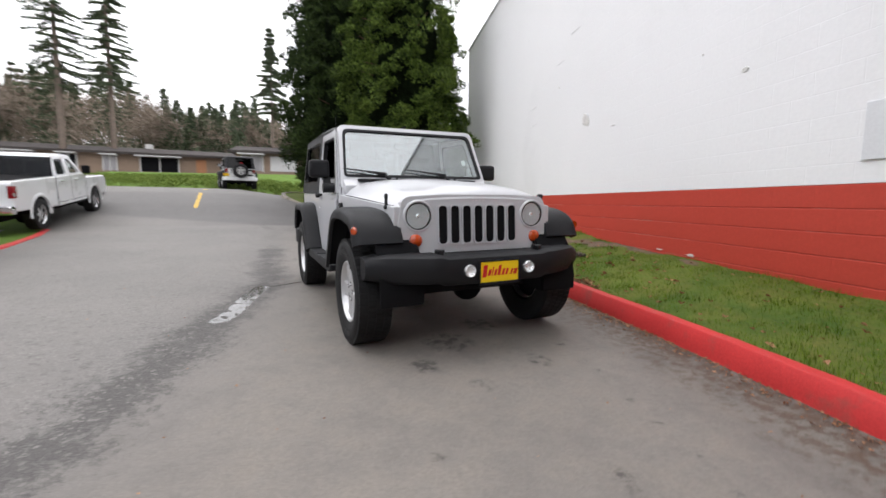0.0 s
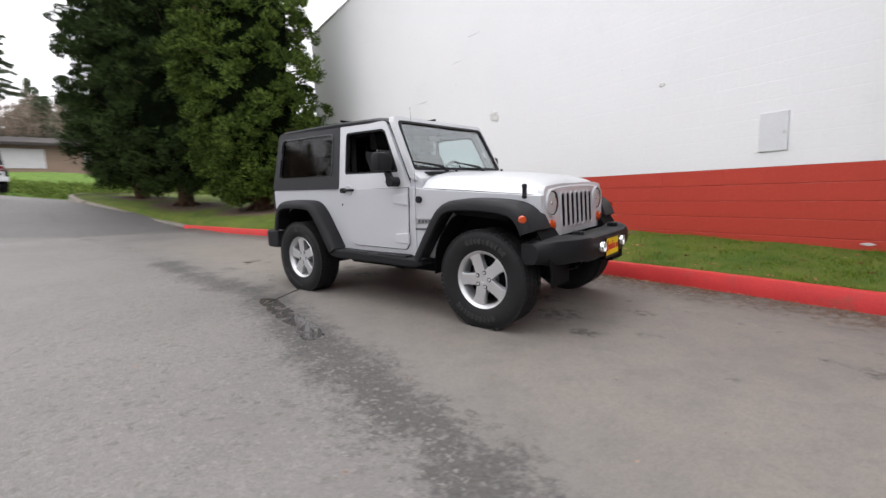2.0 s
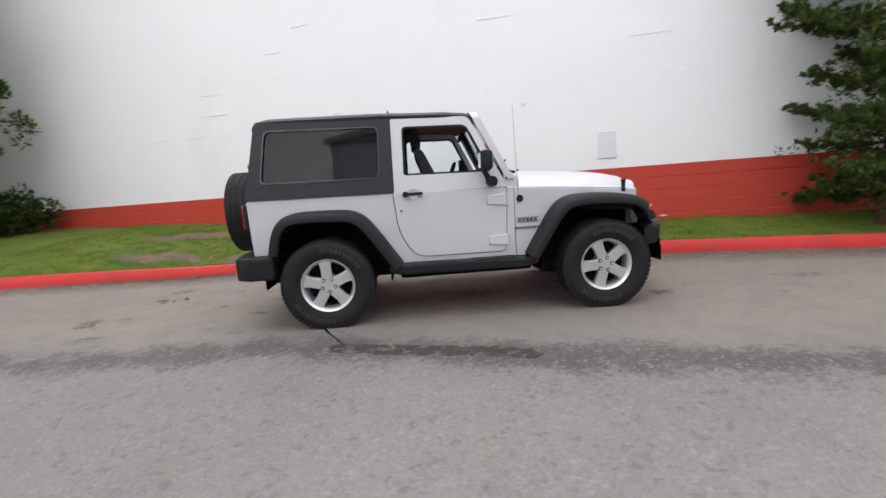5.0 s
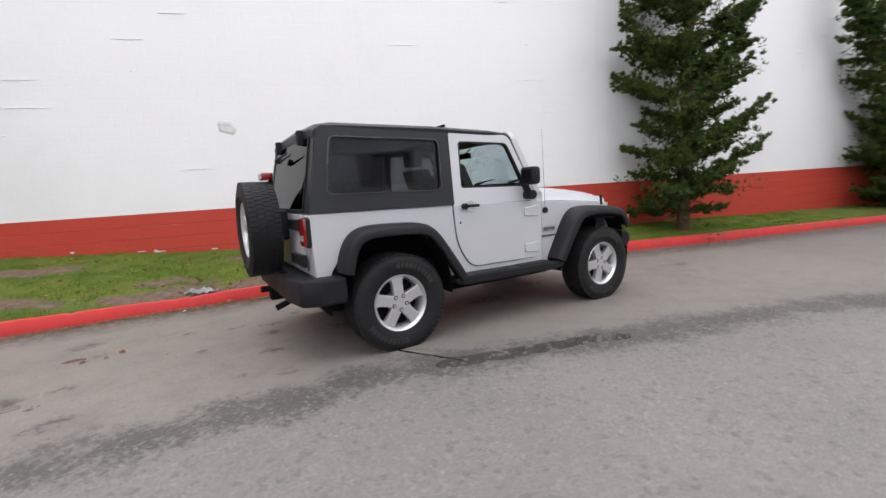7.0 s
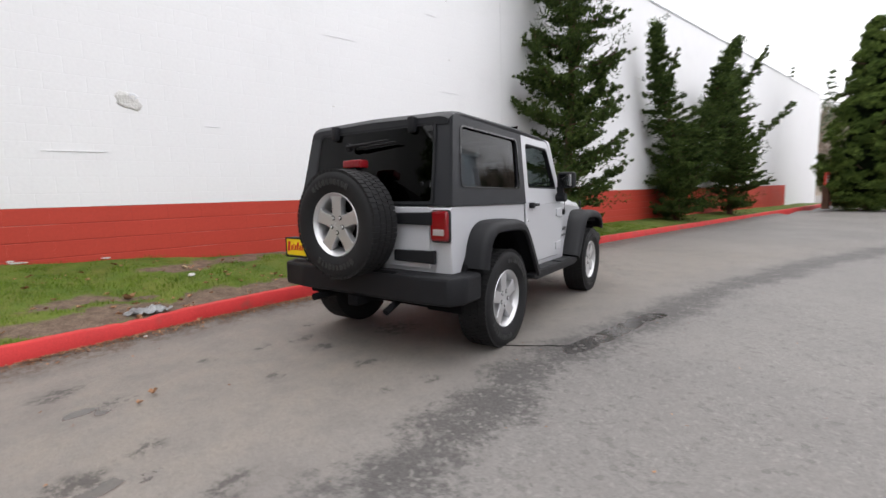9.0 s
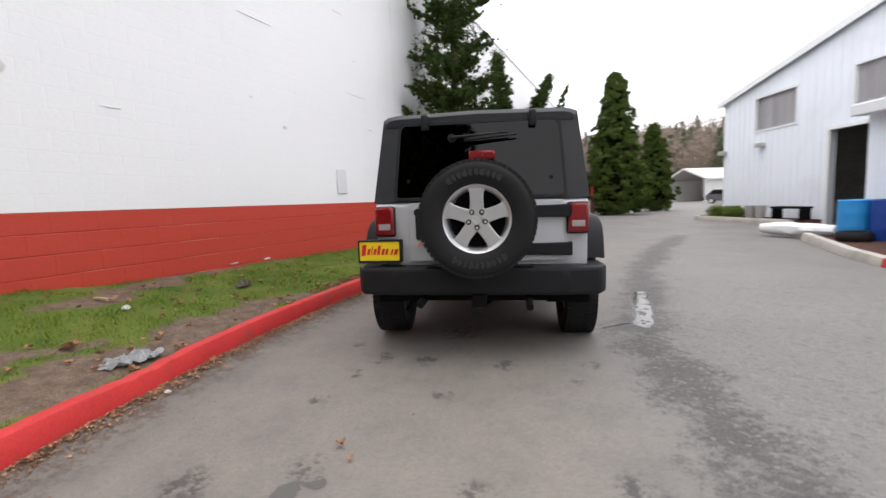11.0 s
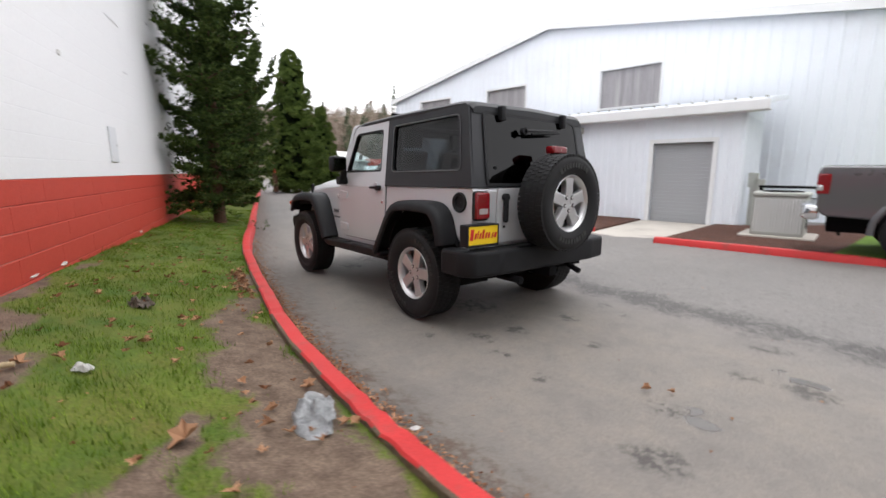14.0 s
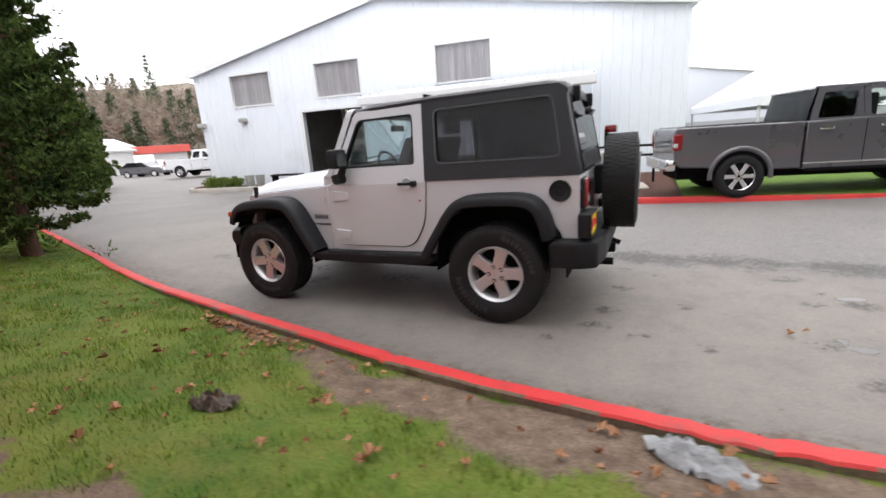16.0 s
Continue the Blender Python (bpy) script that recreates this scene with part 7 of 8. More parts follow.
            w = sub_empty("wheel", t, Matrix.Translation((cx, s * 0.86, r)) @ Matrix.Rotation(0 if s < 0 else math.pi, 4, "Z"))
            wheel_parts(w, r, 1.22, M_CHROME, 6, False, 0.27)
            bm = bmesh.new()
            rod(bm, (cx, s * 0.55, 0.62), (cx, s * 0.95, 0.62), 0.44, seg=24)
            part("arch_liner", bm, M_DARK, t)
    bm = bmesh.new()
    loft(bm, [[(1.10, -0.85, 1.90), (2.24, -0.83, 1.90), (2.24, 0.83, 1.90), (1.10, 0.85, 1.90)], [(1.13, -0.84, 1.95), (2.18, -0.82, 1.95), (2.18, 0.82, 1.95), (1.13, 0.84, 1.95)], [(1.30, -0.70, 1.985), (2.05, -0.70, 1.985), (2.05, 0.70, 1.985), (1.30, 0.70, 1.985)]])
    part("roof", bm, paint, t, "", 50)
    bm = bmesh.new()
    prism(bm, [(1.02, 1.36), (1.05, 1.36), (1.17, 1.92), (1.14, 1.92)], "y", -0.86, 0.86)
    part("rear_window", bm, M_TINTED, t, "", 0)
    bm = bmesh.new()
    prism(bm, [(2.86, 1.34), (2.90, 1.34), (2.26, 1.92), (2.22, 1.92)], "y", -0.88, 0.88)
    part("windscreen", bm, M_WINDOW, t, "", 0)
    bm = bmesh.new()
    box(bm, 1.1, 2.9, -0.85, 0.85, 1.20, 1.38)
    for y in (-0.45, 0.45):
        for x in (1.25, 2.05):
            box(bm, x, x + 0.14, y - 0.25, y + 0.25, 1.3, 1.78, 0.04)
    part("seats", bm, M_CLOTH, t)
    bm = bmesh.new()
    prism(bm, [(-1.30, -0.97), (-1.12, -0.99), (-1.12, 0.99), (-1.30, 0.97), (-1.36, 0.6), (-1.36, -0.6)], "z", 0.56, 0.78, 0.04)
    part("rear_bumper", bm, M_CHROME, t, "chrome step bumper")
    bm = bmesh.new()
    prism(bm, [(4.60, -0.97), (4.74, -0.8), (4.78, 0), (4.74, 0.8), (4.60, 0.97), (4.45, 0.97), (4.45, -0.97)], "z", 0.48, 0.72, 0.04)
    part("front_bumper", bm, M_CHROME, t, "chrome front bumper")
    bm = bmesh.new()
    box(bm, 4.58, 4.64, -0.56, 0.56, 0.78, 1.08, 0.02)
    part("grille", bm, M_DARK, t)
    bm = bmesh.new()
    box(bm, -1.0, 4.4, -0.6, 0.6, 0.35, 0.6)
    part("chassis", bm, M_DARK, t, "", 0)
    return t


truck = pickup(pose(-3.60, -6.40, 0.06, 0, 0, 191) @ Matrix.Scale(0.95, 4), M_DARK_PAINT, "dark grey crew-cab pickup with chrome wheels, parked on the grass")
gz = lambda x, y: float(ground_z(x, y))
pickup(pose(-9.9, -6.95, gz(-9.9, -6.95) + 0.07, 0, -6.5, 174) @ Matrix.Scale(0.92, 4), M_WHITE_PAINT, "white crew-cab pickup parked at the side of the drive", "parked white pickups")
pickup(pose(30.2, -19.0, -0.05, 0, 0, 200), M_WHITE_PAINT, "white crew-cab pickup parked far down the lot", "parked white pickups")


def far_car(m, paint, label, van=False):
    t = thing("van" if van else "car", label, "van" if van else "car", m, "parked cars far off")
    bm = bmesh.new()
    side = [(-2.1, 0.35), (2.1, 0.35), (2.15, 0.75), (1.9, 0.9), (0.95, 1.0), (0.3, 1.45), (-1.2, 1.48), (-1.95, 1.0), (-2.15, 0.85)] if not van else [(-2.6, 0.4), (2.5, 0.4), (2.6, 1.0), (2.2, 1.25), (1.6, 1.95), (1.3, 2.1), (-2.6, 2.1)]
    prism(bm, side, "y", -0.88, 0.88, 0.09)
    part("body", bm, paint, t)
    bm = bmesh.new()
    g = [(0.80, 1.0), (0.28, 1.39), (-1.15, 1.41), (-1.75, 1.0)] if not van else [(2.05, 1.28), (1.55, 1.88), (0.6, 1.88), (0.6, 1.28)]
    prism(bm, g, "y", -0.89, 0.89)
    part("side_window", bm, M_TINTED, t, "", 0)
    for x in (-1.35, 1.35) if not van else (-1.7, 1.7):
        for s in (-1, 1):
            bm = bmesh.new()
            rod(bm, (x, s * 0.70, 0.33), (x, s * 0.90, 0.33), 0.33, seg=20)
            w = part("wheel", bm, M_RUBBER, t)
            bm = bmesh.new()
            rod(bm, (x, s * 0.89, 0.33), (x, s * 0.91, 0.33), 0.2, seg=16)
            part("hub", bm, M_ALLOY, t)
    return t


far_car(pose(46, -25.5, -0.2, 0, 0, 150), M_WHITE_PAINT, "white van parked far down the lot", True)
far_car(pose(41, -22.5, -0.2, 0, 0, 200), M_DARK_PAINT, "dark car parked far down the lot")
far_car(pose(9.7, -14.6, -0.1, 0, 0, 98), M_DARK_PAINT, "dark car standing inside the workshop bay")
far_car(pose(49, -29.5, -0.2, 0, 0, 170), M_WHITE_PAINT, "white car parked far down the lot")

# white off-roader further up the drive: the same model in another paint
far_off_roader = copy_thing(off_roader, pose(-25.0, -1.6, gz(-25, -1.6) + 0.02, 0, -1.8, 186))
tagged(far_off_roader, "white two-door off-road car with a black top, stopped up the drive", "car")
for o in far_off_roader.children_recursive:
    if o.type == "MESH" and o.data.materials and (o.data.materials[0] == M_SILVER or o.name.startswith("rear_bumper")):
        o.data = o.data.copy()
        o.data.materials[0] = M_WHITE_PAINT

# ---- houses behind ----
M_ROOF = shader("dark_brown_shingle", (0.045, 0.038, 0.036), 0.9, vary=0.25, scale=1, fine=12, bump=0.5, dist=0.03)
M_TAN = shader("tan_brick", (0.26, 0.19, 0.14), 0.85, vary=0.15, scale=2, fine=20, bump=0.3)
M_ORANGE = shader("orange_fence_board", (0.42, 0.20, 0.10), 0.8, vary=0.15, bump=0.2)
M_PALE = shader("pale_wall_paint", (0.55, 0.55, 0.54), 0.7, vary=0.08, bump=0.1)


def row_house(at, length, depth, rz, label, panels):
    t = thing("house", label, "house", pose(*at, 0, 0, rz), "low houses behind the bank")
    bm = bmesh.new()
    box(bm, -length / 2, length / 2, -depth / 2, depth / 2, -1.5, 2.4)
    part("wall", bm, M_TAN, t, "tan brick wall", 0)
    bm = bmesh.new()
    prism(bm, [(-depth / 2 - 0.9, 2.3), (depth / 2 + 0.9, 2.3), (0.3, 3.3), (-0.3, 3.3)], "x", -length / 2 - 0.6, length / 2 + 0.6)
    part("roof", bm, M_ROOF, t, "dark brown shingle roof", 0)
    bm = bmesh.new()
    box(bm, -length / 2 - 0.6, length / 2 + 0.6, -depth / 2 - 0.95, -depth / 2 - 0.85, 2.2, 2.42)
    part("gutter", bm, M_ROOF, t, "", 0)
    for x, w, kind in panels:
        y = -depth / 2
        bm = bmesh.new()
        box(bm, x - w / 2, x + w / 2, y - 0.08, y + 0.02, 0.5, 2.0, 0.01)
        win = part("window" if kind != "fence" else "fence_panel", bm, {"win": M_PANE_GREY, "pale": M_PALE, "fence": M_ORANGE, "dark": M_DARK}[kind], t)
        if kind in ("win", "dark"):
            for k in (-0.5, 0, 0.5):
                bm = bmesh.new()
                box(bm, x + k * w - 0.06, x + k * w + 0.06, y - 0.14, y - 0.06, 0.4, 2.1)
                part("mullion", bm, M_PALE, t, "", 0)
            bm = bmesh.new()
            box(bm, x - w * 0.6, x + w * 0.6, y - 1.1, y - 0.05, 2.05, 2.16)
            part("awning", bm, M_PALE, t, "pale awning", 0)
    bm = bmesh.new()
    box(bm, 1.0, 1.7, -0.3, 0.3, 3.1, 3.8)
    part("chimney", bm, M_PALE, t)
    return t


row_house((-57, -12, 3.5), 24, 8, 88, "long low tan house with a dark shingle roof", ((-9, 2.4, "win"), (-5, 1.4, "dark"), (-1.5, 1.2, "win"), (3.0, 3.6, "dark"), (7.0, 1.0, "fence"), (10, 2, "pale")))
row_house((-47, 8, 3.5), 18, 8, 80, "long low tan house with a dark shingle roof", ((-7.5, 2.0, "win"), (-4.5, 2.6, "pale"), (0, 1.5, "win"), (4, 2.0, "win"), (7.5, 1.6, "dark")))

rng = np.random.default_rng(77)
cs, ss = [], []
for i in range(3000):
    k = rng.uniform(-0.1, 1.1)
    p = Vector((-35.5 + 12.5 * k, -14 + 20 * k, 0)) + Vector((rng.uniform(-5.5, 2.2), rng.normal() * 0.8, 0))
    up = p.x + 35.5 - 12.5 * k
    cs.append((p.x, p.y, gz(-35.5 + 12.5 * k, -14 + 20 * k) + float(np.interp(-up, [-2.4, -1.2, 0.5, 2.5, 5], [-0.15, 0.2, 0.5, 0.65, 0.95])) + rng.uniform(-0.1, 0.12)))
    ss.append(rng.uniform(0.16, 0.34))
bank = sprays("ivy_bank", cs, ss, None, M_LEAF_IVY, 30, (0.032, 0.10), rng)
tagged(bank, "low bank covered in bright green ivy", "hedge", kind="stuff")
bm = bmesh.new()
loft(bm, [[(-35.5 + 12.5 * k + dx, -14 + 20 * k - dx * 0.6, gz(-35.5 + 12.5 * k, -14 + 20 * k) + dz) for dx, dz in ((2.4, -0.25), (1.2, 0.15), (-0.5, 0.45), (-2.5, 0.6), (-5, 0.9), (-9, 1.6))] for k in np.linspace(-0.2, 1.15, 20)], False, False)
tagged(part("bank_soil", bm, M_GRASS_2, None, "", 0), "sloping earth bank below the houses", "bank", kind="structure")


M_BARK_FAR = shader("grey_brown_bark", (0.17, 0.135, 0.11), 0.95, vary=0.3, scale=3, fine=20, bump=0.8, dist=0.03)


def fir(at, height, radius, bare, seed, label, per=26, group="tall firs"):
    """A tall open fir: bare trunk below, drooping tiers above."""
    rng = np.random.default_rng(seed)
    t = thing("fir_tree", label, "tree", Matrix.Translation(at), group)
    bm = bmesh.new()
    limb(bm, [(0, 0, -1), (0.05, 0, height * 0.5), (0, 0.05, height)], height * 0.013, 0.03, 9)
    cs, ss = [], []
    h = bare
    while h < height:
        u = (h - bare) / (height - bare)
        for _ in range(7):
            a = rng.uniform(0, 6.283)
            w = radius * (1 - u) ** 0.85 * rng.uniform(0.55, 1.1) + 0.15
            tip = (w * math.cos(a), w * math.sin(a), h - 0.22 * w)
            limb(bm, [(0, 0, h), tip], 0.035, 0.01, 4)
            for k in np.linspace(0.25, 1, 5):
                cs.append((tip[0] * k, tip[1] * k, h - 0.22 * w * k - 0.1))
                ss.append(0.16 + 0.22 * w * 0.3)
        h += height * 0.028
    part("trunk", bm, M_BARK_FAR, t, "", 60)
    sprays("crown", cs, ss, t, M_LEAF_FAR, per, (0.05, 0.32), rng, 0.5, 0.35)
    return t


fir((-47.5, 2.1, 2.4), 17.0, 2.0, 8.2, 51, "tall thin fir with a bare lower trunk")
fir((-53.5, -17.6, 4), 28, 3.2, 8.5, 52, "tall fir towering over the houses")
fir((-55.5, -13.7, 4), 27, 3.0, 9.5, 53, "tall fir towering over the houses")
fir((-60, -31, 5), 28, 4.2, 6, 54, "tall fir towering over the houses")
fir((-26, 12.5, 2.2), 12, 2.4, 1.5, 55, "dark fir behind the grass island")


def woods(name, rows, seed, label, bare_share, material_far=None):
    """Far woods on a rise: one mesh of firs, one of bare crowns."""
    rng = np.random.default_rng(seed)
    fc, fs, bc, bs = [], [], [], []
    for x, y, z, h in rows:
        bare = rng.uniform() < bare_share
        if bare:
            for _ in range(42):
                d = rng.normal(size=3)
                d /= np.linalg.norm(d)
                k = rng.uniform(0.3, 1)
                bc.append((x + d[0] * h * 0.28 * k, y + d[1] * h * 0.28 * k, z + h * 0.55 + d[2] * h * 0.42 * k))
                bs.append(h * 0.09)
        else:
            for u in np.linspace(0.05, 1, 22):
                w = h * 0.19 * (1 - u) + 0.15
                for _ in range(3):
                    a = rng.uniform(0, 6.283)
                    fc.append((x + w * math.cos(a) * 0.7, y + w * math.sin(a) * 0.7, z + h * u))
                    fs.append(0.35 + w * 0.38)
    if fc:
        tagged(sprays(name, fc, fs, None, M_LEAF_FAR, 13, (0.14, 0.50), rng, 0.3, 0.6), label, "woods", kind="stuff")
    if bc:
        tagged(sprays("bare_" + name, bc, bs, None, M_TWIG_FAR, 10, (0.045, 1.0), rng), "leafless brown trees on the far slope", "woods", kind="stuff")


rng = np.random.default_rng(9)
rows = []
for i in range(330):
    a = rng.uniform(radians(140), radians(188))
    d = rng.uniform(72, 125)
    rows.append((4 + d * math.cos(a), -2 + d * math.sin(a), 5.5 + (d - 72) * 0.10, rng.uniform(7.5, 11.0)))
woods("fir_woods", rows, 61, "dense dark fir woods on the rise behind the houses", 0.26)
rows = []
for i in range(190):
    a = rng.uniform(radians(187), radians(212))
    d = rng.uniform(72, 125)
    rows.append((4 + d * math.cos(a), -2 + d * math.sin(a), 5.5 + (d - 72) * 0.13, rng.uniform(9.5, 13.5)))
woods("mixed_woods", rows, 64, "scattered firs among bare trees behind the houses", 0.8)
rows = []
for i in range(620):
    a = rng.uniform(radians(-52), radians(4))
    d = rng.uniform(85, 150)
    rows.append((d * math.cos(a), d * math.sin(a), (d - 84) * 0.20, rng.uniform(6, 12) * (1.6 if rng.uniform() < 0.16 else 1.0)))
woods("hill_woods", rows, 62, "scattered firs on the far hillside", 0.84)
rows = []
for i in range(110):
    a = rng.uniform(radians(4), radians(30))
    d = rng.uniform(60, 100)
    rows.append((d * math.cos(a), d * math.sin(a), 0, rng.uniform(6, 9)))
for i in range(200):
    a = rng.uniform(radians(-168), radians(-60))
    d = rng.uniform(60, 100)
    rows.append((d * math.cos(a), d * math.sin(a), 0, rng.uniform(4.5, 7) if a > radians(-112) else rng.uniform(11, 19)))
woods("side_woods", rows, 63, "trees beyond the lot", 0.5)
M_SLOPE = shader("leaf_litter_slope", (0.20, 0.165, 0.13), 1.0, vary=0.35, scale=0.15, fine=2.0, bump=0.5, dist=0.2, stain=(0.08, 0.10, 0.04), stain_scale=0.06, stain_at=(0.5, 0.65))
for name, a0, a1, d0, d1, rise, base in (("slope_behind", 135, 217, 66, 190, 0.13, 4.0), ("slope_ahead", -60, 8, 80, 240, 0.2, -0.5)):
    bm = bmesh.new()
    loft(bm, [[(d * math.cos(radians(a)), d * math.sin(radians(a)), base + (d - d0) * rise * (1 + 0.06 * math.sin(a * 0.31) + 0.04 * math.sin(a * 0.83))) for d in np.linspace(d0, d1, 8)] for a in np.linspace(a0, a1, 30)], False, False)
    tagged(part(name, bm, M_SLOPE, None, "", 60), "brown wooded slope in the distance", "hillside", kind="structure")

# ---- far lot ----
t = thing("shed", "small white shed with an open front", "shed", pose(56, -26.5, -0.4, 0, 0, 205))
bm = bmesh.new()
box(bm, -3, 3, 2.8, 3, 0, 3)
box(bm, -3, -2.8, -3, 2.8, 0, 3)
box(bm, 2.8, 3, -3, 2.8, 0, 3)
part("wall", bm, M_PALE, t, "", 0)
bm = bmesh.new()
prism(bm, [(-3.3, 2.9), (0, 4.3), (3.3, 2.9), (3.3, 3.1), (0, 4.5), (-3.3, 3.1)], "y", -3.3, 3.3)
part("roof", bm, M_PALE, t, "", 0)
M_DIGGER = shader("yellow_machine_paint", (0.6, 0.36, 0.03), 0.5, vary=0.1, bump=0.1)
t = thing("yellow_machine", "small yellow machine parked in the shed", "machine", pose(54.3, -27.3, -0.35, 0, 0, 205))
bm = bmesh.new()
box(bm, -1.2, 0.8, -0.7, 0.7, 0.4, 1.1, 0.1)
box(bm, -0.9, 0.2, -0.6, 0.6, 1.1, 2.0, 0.1)
part("body", bm, M_DIGGER, t)
for x in (-0.9, 0.6):
    for y in (-0.75, 0.75):
        bm = bmesh.new()
        rod(bm, (x, y - 0.12, 0.4), (x, y + 0.12, 0.4), 0.4, seg=18)
        part("wheel", bm, M_RUBBER, t)
M_RED_ROOF = shader("red_awning", (0.55, 0.10, 0.08), 0.7, vary=0.1, bump=0.1)
t = thing("far_building", "long low building with a red roof edge", "building", pose(66, -38, -0.5, 0, 0, 155))
bm = bmesh.new()
box(bm, -14, 14, -3, 3, 0, 2.6)
part("wall", bm, M_PALE, t, "", 0)
bm = bmesh.new()
box(bm, -14.5, 14.5, -3.6, 3.4, 2.6, 3.5, 0.05)
part("roof", bm, M_RED_ROOF, t, "red roof edge", 0)
for x in range(-12, 13, 4):
    bm = bmesh.new()
    box(bm, x - 0.8, x + 0.8, -3.05, -2.98, 0.8, 2.0)
    part("window", bm, M_PANE_GREY, t, "", 0)
shrub((15.3, -9.6, 0.03), 0.55, 71, M_LEAF_IVY, "low green shrub in the bed by the workshop", flat=0.5)
shrub((14.4, -9.8, 0.03), 0.45, 72, M_LEAF_IVY, "low green shrub in the bed by the workshop", flat=0.5)
for i, (x, y) in enumerate(((13.4, -9.85), (12.9, -9.95))):
    t = thing("plant_pot", "grey pot standing in the bed", "pot", pose(x, y, 0.03), "pots by the workshop")
    bm = bmesh.new()
    lathe(bm, [(0.001, 0), (0.14, 0), (0.2, 0.45), (0.22, 0.47), (0.18, 0.47), (0.16, 0.4), (0.001, 0.4)], 20, Matrix.Rotation(radians(90), 4, "X"))
    part("pot", bm, M_GREY_METAL, t)
t = thing("bench", "low black bench by the workshop wall", "bench", pose(11.6, -10.2, 0.03, 0, 0, 8))
bm = bmesh.new()
box(bm, -0.7, 0.7, -0.2, 0.2, 0.38, 0.45, 0.01)
part("seat", bm, M_DARK, t)
for x in (-0.6, 0.6):
    bm = bmesh.new()
    box(bm, x - 0.04, x + 0.04, -0.18, 0.18, 0, 0.38, 0.01)
    part("leg", bm, M_DARK, t)
t = thing("sign_post", "small red sign on a brown post beside the drive", "sign", pose(23.6, -6.0, 0.02, 0, 0, 70))
bm = bmesh.new()
box(bm, -0.14, 0.14, -0.12, 0.12, 0, 1.15, 0.02)
part("post", bm, M_BARK, t)
bm = bmesh.new()
box(bm, -0.03, 0.03, -0.32, 0.32, 1.15, 1.75, 0.01)
part("board", bm, M_RED_WALL, t, "red board")
bm = bmesh.new()
for z in (1.3, 1.42, 1.56):
    box(bm, 0.03, 0.036, -0.22, 0.22, z - 0.03, z + 0.03)
    box(bm, -0.036, -0.03, -0.22, 0.22, z - 0.03, z + 0.03)
part("printed_bar", bm, M_PALE, t, "", 0)

# grey hall and white tent past the workshop
M_HALL = shader("pale_grey_sheet_metal", (0.60, 0.63, 0.68), 0.6, vary=0.05, scale=0.6, fine=20, bump=0.1)
t = thing("grey_hall", "pale grey hall behind the tent", "building", pose(-3.5, -27.9, -0.2, 0, 0, -120.7))
bm = bmesh.new()
box(bm, 0.3, 14, 0, 4, 0, 4.9)
part("wall", bm, M_HALL, t, "", 0)
bm = bmesh.new()
box(bm, 0.3, 14, -0.08, 0, 0, 1.6)
part("lower_band", bm, M_GREY_SHUTTER, t, "", 0)
bm = bmesh.new()
box(bm, 0.2, 14.1, -0.1, 4.1, 4.9, 5.0)
part("roof", bm, M_GREY_METAL, t, "", 0)
M_TENT = shader("white_tent_cloth", (0.85, 0.86, 0.87), 0.7, vary=0.02, bump=0.1)
t = thing("tent", "white peaked marquee tent", "tent", pose(-11.0, -22.0, -0.1, 0, 0, 6))
bm = bmesh.new()
top_, low_ = [(-0.3, -0.3, 6.6), (0.3, -0.3, 6.6), (0.3, 0.3, 6.6), (-0.3, 0.3, 6.6)], [(-6, -6, 2.3), (6, -6, 2.3), (6, 6, 2.3), (-6, 6, 2.3)]
mid_ = [(-2.4, -2.4, 4.6), (2.4, -2.4, 4.6), (2.4, 2.4, 4.6), (-2.4, 2.4, 4.6)]
low2_ = [(a, b, 1.95) for a, b, _ in low_]
loft(bm, [low2_, low_, mid_, top_], True, False)
part("canopy", bm, M_TENT, t, "", 0)
for x in (-5.9, 0, 5.9):
    for y in (-5.9, 5.9):
        bm = bmesh.new()
        rod(bm, (x, y, 0), (x, y, 2.3), 0.05)
        part("pole", bm, M_GREY_METAL, t)


# ---- small things on the ground ----
M_LEAF_DRY = leaf_shader("dry_leaf", (0.13, 0.052, 0.026), (0.46, 0.27, 0.16), 0.8)
M_BLADE = leaf_shader("grass_blades", (0.052, 0.105, 0.008), (0.185, 0.265, 0.032), 0.7)
M_CRACK = shader("wet_crack", (0.016, 0.015, 0.015), 0.06, vary=0.3, scale=20, fine=200, bump=0.02, spec=0.5)
M_ROAD_YELLOW = shader("worn_yellow_road_paint", (0.62, 0.40, 0.07), 0.7, vary=0.2, scale=6, fine=80, bump=0.3, stain=(0.2, 0.17, 0.12), stain_scale=8, stain_at=(0.55, 0.65))
M_FILM = shader("crumpled_clear_plastic", (0.47, 0.48, 0.49), 0.25, vary=0.3, scale=14, fine=60, bump=0.8, dist=0.01)
M_PAPER = shader("white_litter_paper", (0.75, 0.74, 0.72), 0.7, vary=0.1, bump=0.3)


M_PALE_WOOD = shader("pale_bare_wood", (0.42, 0.33, 0.20), 0.8, vary=0.15, scale=12, fine=90, bump=0.3)
M_LEAF_GREY = shader("matted_grey_leaves", (0.20, 0.165, 0.135), 0.95, vary=0.45, scale=14, fine=90, bump=0.8, dist=0.01, stain=(0.07, 0.055, 0.045), stain_scale=12, stain_at=(0.48, 0.58))


